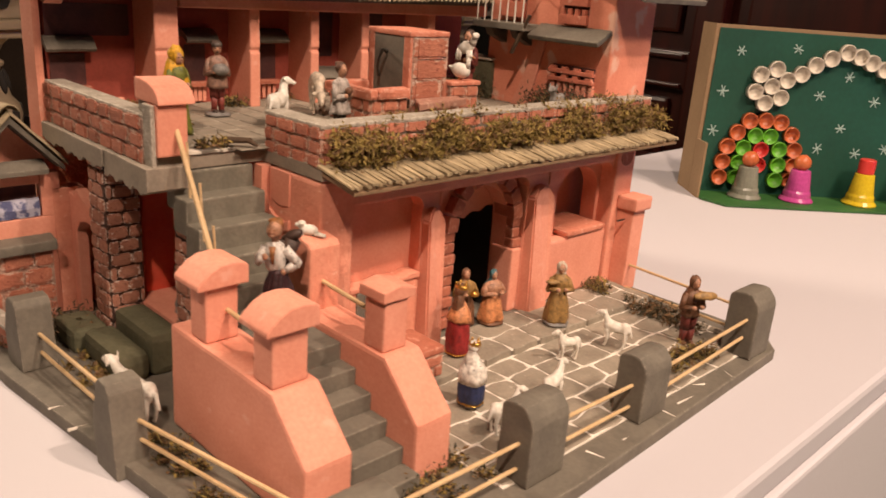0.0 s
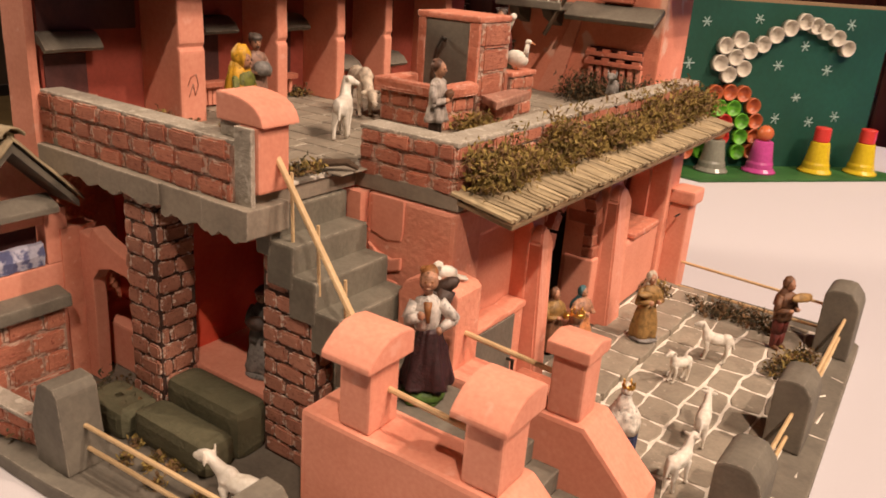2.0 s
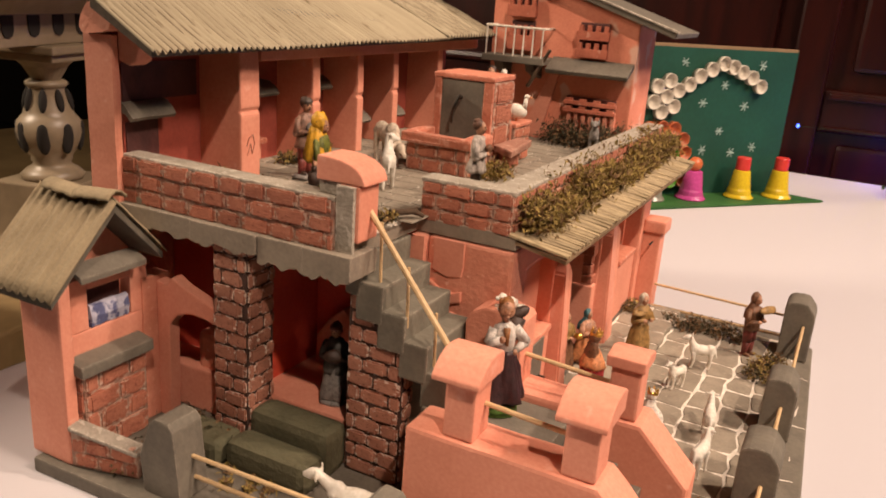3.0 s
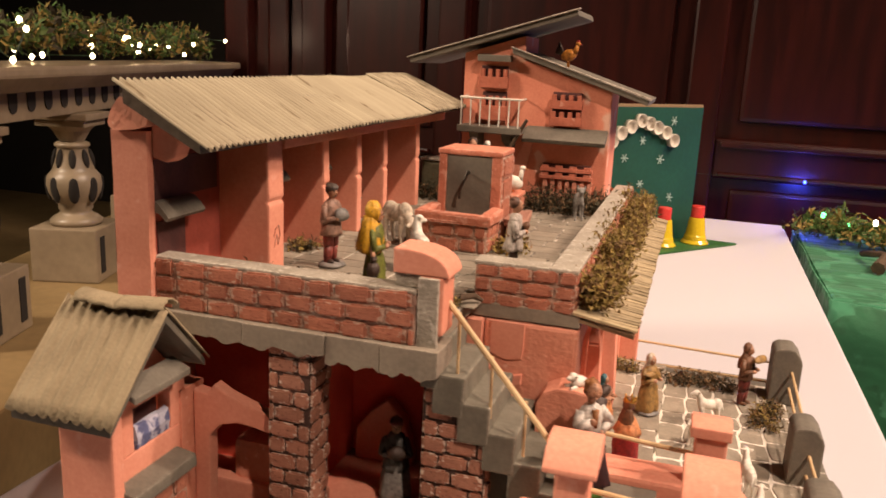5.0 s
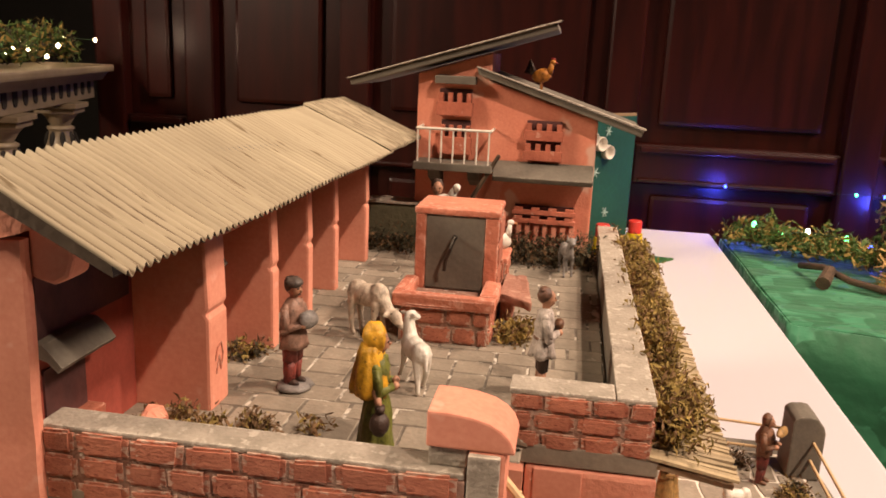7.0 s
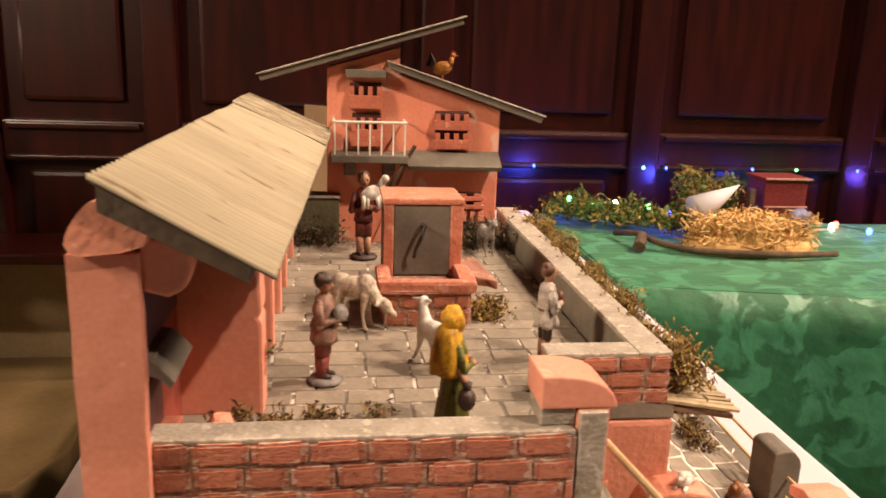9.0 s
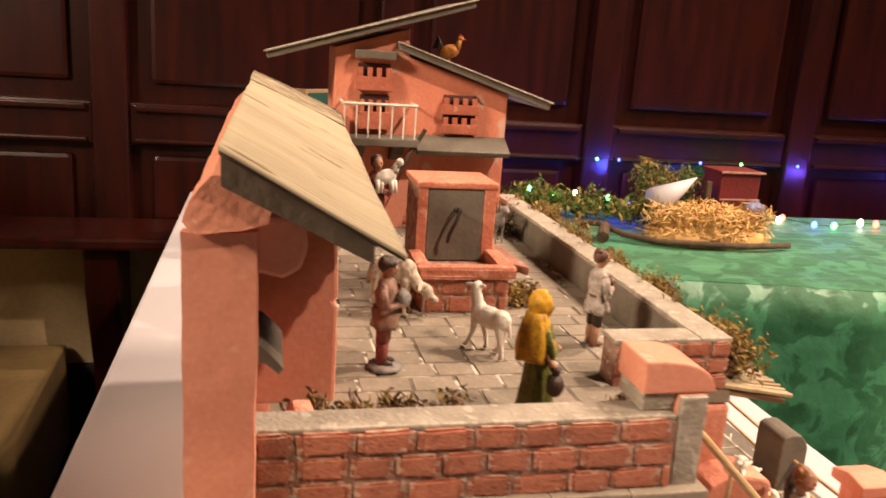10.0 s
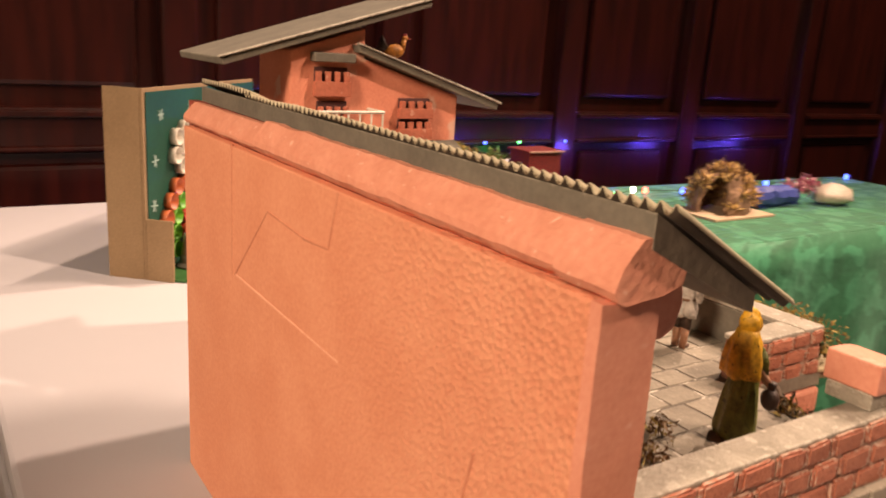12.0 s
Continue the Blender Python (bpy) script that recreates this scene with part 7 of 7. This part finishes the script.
lying_lamb((-0.480, 0.345, 0.1488), 0.018, 45)
figurine("ragged_figurine", "dark ragged man figurine inside the lower room", (-0.6060, 0.3110, 0.0502), 0.066, 15, paint("figurine slate coat", (0.085, 0.075, 0.065)), STONE, MAROON, "robe", base=STONE, extra=pouch(HAIR, MAROON), wide=1.15)
CZ, CU = 0.0152, 0.0215
figurine("red_king_figurine", "crowned king figurine in crimson cloak with peach shoulders", (-0.4500, 0.4885, CU), 0.0690, 150, PEACH, CRIMSON, BROWN, "cloak", BROWN, None, crown=True, cape=0.56)
figurine("white_king_figurine", "crowned king figurine in white cape and blue robe", (-0.3850, 0.4385, CZ), 0.0560, 165, WHITE_CLOTH, NAVY, WHITE_CLOTH, "cloak", WHITE_CLOTH, STONE, crown=True, cape=0.42, wide=1.22)
figurine("joseph_figurine", "brown hooded figurine holding a lantern", (-0.494, 0.541, CU), 0.058, 70, OCHRE, BROWN, BROWN, "robe", BROWN, base=None, extra=held(GOLD, (0.06, 0.05, 0.06), (0.05, -0.18, -0.1)), wide=1.4)
figurine("mary_figurine", "kneeling figurine with a teal veil and pink robe", (-0.480, 0.566, CU), 0.054, 75, SKIN, PEACH, HAIR, "robe", TEAL, BROWN, wide=1.55)
figurine("turban_figurine", "figurine in a white turban and ochre robe", (-0.4385, 0.6185, CU), 0.064, 50, OCHRE, OCHRE, CREAM, "robe", CREAM, STONE, held(OCHRE, (0.10, 0.04, 0.04), (-0.12, -0.10, -0.02)), wide=1.3)
figurine("piper_figurine", "brown musician figurine holding a wooden box", (-0.339, 0.7020, CZ), 0.072, 60, BROWN, MAROON, BROWN, "man", BROWN, None, held(OCHRE, (0.19, 0.055, 0.055), (0.08, -0.17, 0.05)), wide=1.2)
animal("sheep_figurine", "white sheep figurine standing in the courtyard", (-0.376, 0.632, CZ), 0.036, 290, WHITE_GLAZE)
animal("sheep_figurine", "small white sheep figurine walking on the paving", (-0.388, 0.573, CZ), 0.030, 330, WHITE_GLAZE)
animal("sheep_figurine", "white sheep figurine near the fence with raised head", (-0.344, 0.492, CZ), 0.037, 190, WHITE_GLAZE)
animal("sheep_figurine", "white sheep figurine close to the grey fence post", (-0.340, 0.428, CZ), 0.036, 170, WHITE_GLAZE)
animal("white_donkey_figurine", "white donkey figurine behind the front fence", (-0.5270, 0.2255, 0.0125), 0.047, 280, WHITE_GLAZE, ears="up", long=1.45, head=0.80, thin=0.85)

# ---- moss and plants on the model ----
MS = [MOSS_BROWN, MOSS, MOSS_DARK]
def moss(seed, c, size, n, mats, per, label):
    tufts("moss_clump", clump(c, size, n, 60 + seed), mats, label, "moss", int(per * 1.4), 1.05, 0.0044, 70 + seed, 0.9, 0.65)


moss(0, (-0.752, 0.436, 0.2016), (0.012, 0.012, 0.012), 5, MS, 60, "dry moss tuft by the stall")
moss(1, (-0.577, 0.520, 0.2016), (0.009, 0.018, 0.018), 9, [MOSS_BROWN, MOSS, MOSS], 70, "dry moss tuft beside the fountain")
moss(2, (-0.524, 0.398, 0.2016), (0.010, 0.008, 0.007), 5, MS, 40, "dry moss tuft in the parapet corner")
moss(3, (-0.716, 0.326, 0.2016), (0.050, 0.014, 0.012), 16, [MOSS_BROWN, MOSS_BROWN, MOSS], 60, "dry brown moss behind the parapet")
moss(4, (-0.722, 0.764, 0.2016), (0.030, 0.006, 0.030), 14, [MOSS_DARK, MOSS_DARK, MOSS_BROWN], 80, "dark dried moss along the back wall")
moss(5, (-0.562, 0.757, 0.2016), (0.042, 0.012, 0.040), 26, [MOSS_BROWN, MOSS_DARK, MOSS_DARK], 130, "dry moss bank under the house")
moss(6, (-0.770, 0.512, 0.2016), (0.008, 0.012, 0.010), 4, MS, 50, "small moss tuft in the stall")
moss(7, (-0.573, 0.318, 0.2016), (0.008, 0.010, 0.009), 5, MS, 45, "dry moss at the head of the stairs")
moss(8, (-0.390, 0.738, 0.0155), (0.045, 0.012, 0.016), 14, [MOSS_DARK, MOSS_BROWN], 80, "dark moss hedge along the back fence")
moss(9, (-0.318, 0.665, 0.0155), (0.014, 0.035, 0.018), 10, MS, 80, "olive moss clump by the fence")
moss(10, (-0.470, 0.735, 0.0215), (0.012, 0.014, 0.014), 6, MS, 60, "dry moss clump by the end post")
moss(11, (-0.690, 0.245, 0.0125), (0.022, 0.010, 0.030), 8, [MOSS_DARK, MOSS_DARK, MOSS_BROWN], 90, "dark dried moss beside the pillar")
moss(12, (-0.420, 0.222, 0.0125), (0.075, 0.010, 0.010), 14, [MOSS_BROWN, MOSS_DARK, MOSS], 60, "brown moss along the foot of the gate wall")
moss(13, (-0.330, 0.345, 0.0125), (0.025, 0.035, 0.013), 10, MS, 70, "olive moss at the foot of the gate stairs")
moss(14, (-0.600, 0.222, 0.0125), (0.045, 0.012, 0.007), 9, [MOSS_BROWN, MOSS], 50, "thin moss behind the front fence")
moss(15, (-0.708, 0.205, 0.0125), (0.010, 0.015, 0.02), 5, [MOSS_DARK, MOSS_BROWN], 60, "dark moss beside the cottage counter")
rnd = random.Random(77)
spots = [(-0.488 + rnd.uniform(-0.003, 0.001), 0.40 + 0.41 * rnd.random(), 0.226, 0.008) for _ in range(14)]
tufts("moss_sprigs", spots, [MOSS, MOSS_BROWN], "upright moss sprigs over the parapet edge", "moss", 26, 1.5, 0.0042, 6, 2.2, 0.6, kind="stuff")
lg = thing("twig", "short dark twig at the head of the stairs", "twig")
b = Build()
b.rod((-0.575, 0.330, 0.206), (-0.560, 0.345, 0.207), 0.003, 0.0022)
b.rod((-0.562, 0.343, 0.207), (-0.556, 0.348, 0.203), 0.0024, 0.0015)
part("stem", b, BARK, lg)

# ---- green table: branches, straw nest, lights ----
LG = [LEAF, LEAF, MOSS]
spots = []
for k in range(46):
    f = k / 45
    spots.append((-0.14 + 0.30 * f + rnd.uniform(-0.04, 0.04), 1.86 - 0.22 * f + rnd.uniform(-0.06, 0.06), 0.012 + rnd.uniform(0, 0.02), rnd.uniform(0.03, 0.055)))
tufts("fir_garland", spots, LG, "green artificial fir garland on the green cloth", "garland", 70, 1.0, 0.016, 81, 1.0, 0.5)
spots = [(0.17 + rnd.uniform(-0.07, 0.07), 1.72 + rnd.uniform(-0.05, 0.05), 0.03 + 0.09 * rnd.random(), 0.045) for _ in range(22)]
tufts("moss_bush", spots, LG + [MOSS_BROWN], "tall green bush of moss behind the straw nest", "bush", 80, 1.0, 0.014, 82, 1.0, 0.5)
br = thing("branch", "bare brown branch lying on the green cloth", "branch")
b = Build()
pts = [(-0.06, 1.66, 0.012), (-0.04, 1.58, 0.03), (0.0, 1.54, 0.016), (0.06, 1.49, 0.012), (0.14, 1.465, 0.014), (0.26, 1.455, 0.012), (0.37, 1.475, 0.01)]
rings = []
for k, p in enumerate(pts):
    d = Vector(pts[min(k + 1, len(pts) - 1)]) - Vector(pts[max(k - 1, 0)])
    q = d.to_track_quat("Z", "Y").to_matrix()
    rings.append([b.bm.verts.new(Vector(p) + q @ Vector((0.0068 * math.cos(a * math.pi / 4), 0.0068 * math.sin(a * math.pi / 4), 0))) for a in range(8)])
for u, v in zip(rings, rings[1:]):
    for a in range(8):
        b.bm.faces.new((u[a], u[(a + 1) % 8], v[(a + 1) % 8], v[a]))
b.bm.faces.new(rings[0][::-1])
b.bm.faces.new(rings[-1])
part("bough", b, BARK, br, smooth=True)
b = Build()
b.rod((-0.03, 1.57, 0.028), (-0.055, 1.52, 0.012), 0.011, 0.014, 8)
part("stub", b, BARK, br)


def nest():
    r = random.Random(5)
    vs, fs = [], []
    for k in range(2600):
        a = r.uniform(0, 2 * math.pi)
        rad = abs(r.gauss(0, 1))
        cx, cy, cz = 0.205 + 0.155 * math.cos(a) * r.uniform(0.2, 1), 1.54 + 0.075 * math.sin(a) * r.uniform(0.2, 1), 0.008 + 0.075 * r.random() ** 1.2
        d = Vector((r.gauss(0, 1), r.gauss(0, 1), r.gauss(0, 0.6))).normalized() * r.uniform(0.008, 0.02)
        up = Vector((0, 0, 1)).cross(d).normalized() * 0.0011 + Vector((0, 0, 0.0008))
        bend = Vector((r.gauss(0, 1), r.gauss(0, 1), r.gauss(0, 1))) * 0.006
        c = Vector((cx, cy, cz))
        i = len(vs)
        vs += [c - d - up, c - d + up, c + bend - up, c + bend + up, c + d - up, c + d + up]
        fs += [(i, i + 2, i + 3, i + 1), (i + 2, i + 4, i + 5, i + 3)]
    me = bpy.data.meshes.new("straw_nest")
    me.from_pydata([tuple(v) for v in vs], [], fs)
    me.materials.append(STRAW)
    return tagged(new("straw_nest", me), "loose yellow straw nest on the green table", "straw", kind="stuff")


nest()
core = Build()
core.ball((0.205, 1.54, 0.012), (0.15, 0.068, 0.035))
tagged(part("straw_mound", core, STRAW, smooth=True), "packed yellow straw heap under the nest", "straw")
PALE_CARD = paint("pale pink card edge", (0.50, 0.27, 0.22))
pc = thing("paper_cone", "white pointed paper cone leaning on the straw", "paper cone")
b = Build()
b.rod((0.100, 1.595, 0.078), (0.212, 1.628, 0.132), 0.036, 0.001, 18)
part("cone", b, CLOTH, pc, "", True)
bx = thing("red_box", "dark red cardboard hut with white edges", "box")
RED_CARD = paint("dark red card", (0.17, 0.016, 0.016))
solid("wall", RED_CARD, bx, 0.27, 0.372, 1.62, 1.70, 0.002, 0.1435, bevel=0.002)
solid("lid", RED_CARD, bx, 0.264, 0.378, 1.6135, 1.706, 0.144, 0.1505, bevel=0.0015)
solid("edge", PALE_CARD, bx, 0.264, 0.378, 1.6105, 1.6132, 0.1465, 0.1512, bevel=0.0008)
solid("edge", PALE_CARD, bx, 0.272, 0.376, 1.6165, 1.6195, 0.082, 0.086, bevel=0.0008)
solid("post", BARK, bx, 0.232, 0.244, 1.612, 1.624, 0.06, 0.125, bevel=0.001)
bp = Build()
bp.ball((0.315, 1.545, 0.072), (0.030, 0.024, 0.022))
bp.ball((0.30, 1.535, 0.078), (0.016, 0.014, 0.014))
for v in bp.bm.verts:
    v.co += Vector(noise.noise_vector(v.co * 120)) * 0.005
tagged(part("blue_bundle", bp, paint("blue grey cloth", (0.16, 0.17, 0.30)), smooth=True), "small crumpled blue-grey bundle in the straw", "bundle")
def grotto(at):
    """A dome of shaggy bark fibre over a low cave, on a pale board."""
    g = thing("bark_grotto", "shaggy brown bark grotto on a pale board", "grotto")
    x, y = at
    solid("board", shade("pale board", (0.50, 0.36, 0.24), (0.42, 0.30, 0.19), 0.8, 30, 200, 0.1), g, x - 0.12, x + 0.12, y - 0.085, y + 0.07, -0.0015, 0.006, bevel=0.002)
    bark = shade("bark fibre", (0.26, 0.15, 0.085), (0.14, 0.075, 0.04), 0.9, 40, 200, 0.6)
    b = Build()
    seg, rows = 20, 8
    rings = []
    for j in range(rows + 1):
        f = j / rows
        ring = []
        for k in range(seg):
            a = math.radians(-60) + math.radians(300) * k / (seg - 1) - math.radians(60)
            r = 0.092 * math.cos(f * math.pi / 2 * 0.96)
            ring.append(b.bm.verts.new((x + r * math.cos(a), y + r * 0.75 * math.sin(a), 0.007 + 0.105 * math.sin(f * math.pi / 2))))
        rings.append(ring)
    for p, q in zip(rings, rings[1:]):
        for k in range(seg - 1):
            b.bm.faces.new((p[k], p[k + 1], q[k + 1], q[k]))
    for v in b.bm.verts:
        v.co += Vector(noise.noise_vector(v.co * 45)) * 0.010
    shell = part("shell", b, bark, g)
    md = shell.modifiers.new("thick", "SOLIDIFY")
    md.thickness = 0.012
    r = random.Random(3)
    spots = []
    for _ in range(90):
        a, f = r.uniform(-2.1, 3.1), r.uniform(0.05, 1.0)
        q = 0.092 * math.cos(f * math.pi / 2 * 0.96)
        spots.append((x + q * math.cos(a), y + q * 0.75 * math.sin(a), 0.01 + 0.10 * math.sin(f * math.pi / 2), 0.018))
    me = tuft_mesh(spots, 26, 1.0, 0.020, 9, 0.8, 2, 0.8)
    me.materials.append(bark)
    me.materials.append(STRAW)
    o = new("thatch", me)
    o.parent = g
    o["label"] = "loose bark fibres and straw"
    return g


grotto((0.80, 1.45))
roll = thing("blue_roll", "blue wrapped roll lying on the green cloth", "wrapped roll")
b = Build()
b.lumpy([(1.47 + 0.030 * math.cos(a * math.pi / 5), 0.030 + 0.030 * math.sin(a * math.pi / 5)) for a in range(10)], "x", 0.93, 1.13, 16, 0.006, 30.0)
part("wrapping", b, paint("blue wrapping", (0.05, 0.07, 0.32)), roll)
flowers = [(1.17 + 0.035 * math.cos(k * 2.4), 1.465 + 0.03 * math.sin(k * 2.4), 0.035 + 0.012 * (k % 3), 0.022) for k in range(9)]
tufts("pink_flowers", flowers, [paint("pink petal", (0.55, 0.14, 0.22)), paint("pale pink petal", (0.62, 0.32, 0.34))], "bunch of pink flowers at the end of the blue roll", "flowers", 60, 1.0, 0.014, 31, 0.9, 0.1)
q = Build()
q.ball((1.28, 1.43, 0.028), (0.07, 0.05, 0.034))
for v in q.bm.verts:
    v.co += Vector(noise.noise_vector(v.co * 40)) * 0.016
    v.co.z = max(v.co.z, -0.001)
tagged(part("folded_cloth", q, paint("cream cloth", (0.60, 0.50, 0.40)), smooth=True), "crumpled cream cloth on the green table", "cloth")

BULBS = {"white": glow("white fairy bulb", (1.0, 0.85, 0.7), 14), "green": glow("green fairy bulb", (0.10, 1.0, 0.25), 7), "blue": glow("blue fairy bulb", (0.06, 0.12, 1.0), 7), "red": glow("red fairy bulb", (1.0, 0.08, 0.05), 10), "warm": glow("warm fairy bulb", (1.0, 0.72, 0.40), 18)}


def light_string(label, spots, r, thick=0.0012):
    s = thing("light_string", label, "fairy lights")
    w = Build()
    for (p, _), (q, _) in zip(spots, spots[1:]):
        w.rod(p, q, thick, seg=5)
    part("cable", w, paint("green cable", (0.02, 0.05, 0.02)), s)
    for p, c in spots:
        b = Build()
        b.ball(p, (r, r, r * 1.3), seg=8)
        part("bulb", b, BULBS[c], s, f"glowing {c} bulb", True)
    return s


rnd = random.Random(12)
order = ["green", "blue", "white", "green", "blue", "warm"]
sp = [((-0.12 + 0.055 * k + rnd.uniform(-0.02, 0.02), 1.83 - 0.03 * k + rnd.uniform(-0.03, 0.03), 0.045 + rnd.uniform(0, 0.02)), "green" if k % 2 else order[k % 6]) for k in range(6)]
light_string("coloured fairy lights in the fir garland", sp, 0.0055)
back_row = ((0.42, 1.735, "blue"), (0.533, 1.75, "white"), (0.56, 1.775, "red"), (0.60, 1.70, "blue"), (0.65, 1.69, "green"), (0.765, 1.735, "white"), (0.80, 1.72, "red"), (0.92, 1.683, "blue"), (1.10, 1.71, "blue"), (1.347, 1.705, "blue"), (1.59, 1.725, "green"), (1.85, 1.73, "blue"))
sp = [((x, y, 0.010), c) for x, y, c in back_row]
light_string("coloured fairy lights along the back of the green table", sp, 0.0075)
sp = [((x, 2.1835, 0.091), c) for x, c in ((-0.42, "blue"), (-0.13, "blue"), (0.20, "green"), (0.27, "blue"), (0.54, "blue"), (0.68, "green"), (0.88, "blue"))]
light_string("blue and green fairy lights hung against the panelling", sp, 0.004, 0.0006)
for x, z, c, e in ((-0.13, 0.07, (0.06, 0.08, 1.0), 2.0), (0.27, 0.06, (0.06, 0.08, 1.0), 1.8), (0.54, 0.06, (0.06, 0.08, 1.0), 0.6), (0.68, 0.05, (0.10, 1.0, 0.2), 0.22), (0.95, 0.06, (0.16, 0.08, 1.0), 1.2), (1.45, 0.06, (0.16, 0.08, 1.0), 1.6), (1.95, 0.06, (0.16, 0.08, 1.0), 1.6)):
    lamp("fairy_glow", "POINT", (x, 2.09, z), (x, 2, z), e, 0.01, c)

# garland on the altar rail
def on_rail(u, v, z):
    return -1.86 + 0.296 * u + 0.955 * v, 2.15 - 0.955 * u + 0.296 * v, z


spots = [(*on_rail(0.08 + 1.95 * k / 79, -0.09 + rnd.uniform(-0.05, 0.05), 0.345 + rnd.uniform(0, 0.045)), rnd.uniform(0.035, 0.06)) for k in range(80)]
tufts("rail_garland", spots, [LEAF, LEAF, MOSS_DARK, MOSS], "fir garland lying along the marble altar rail", "garland", 110, 1.0, 0.018, 83, 1.0, 0.5)
sp = [(on_rail(0.06 + 0.046 * k, -0.07 + rnd.uniform(-0.05, 0.05), 0.344 + rnd.uniform(-0.005, 0.065)), "warm") for k in range(42)]
light_string("warm white fairy lights in the rail garland", sp, 0.0045)
lamp("rail_glow", "POINT", (-1.78, 2.02, 0.42), (0, 0, 0), 0.5, 0.02, (1.0, 0.72, 0.5))
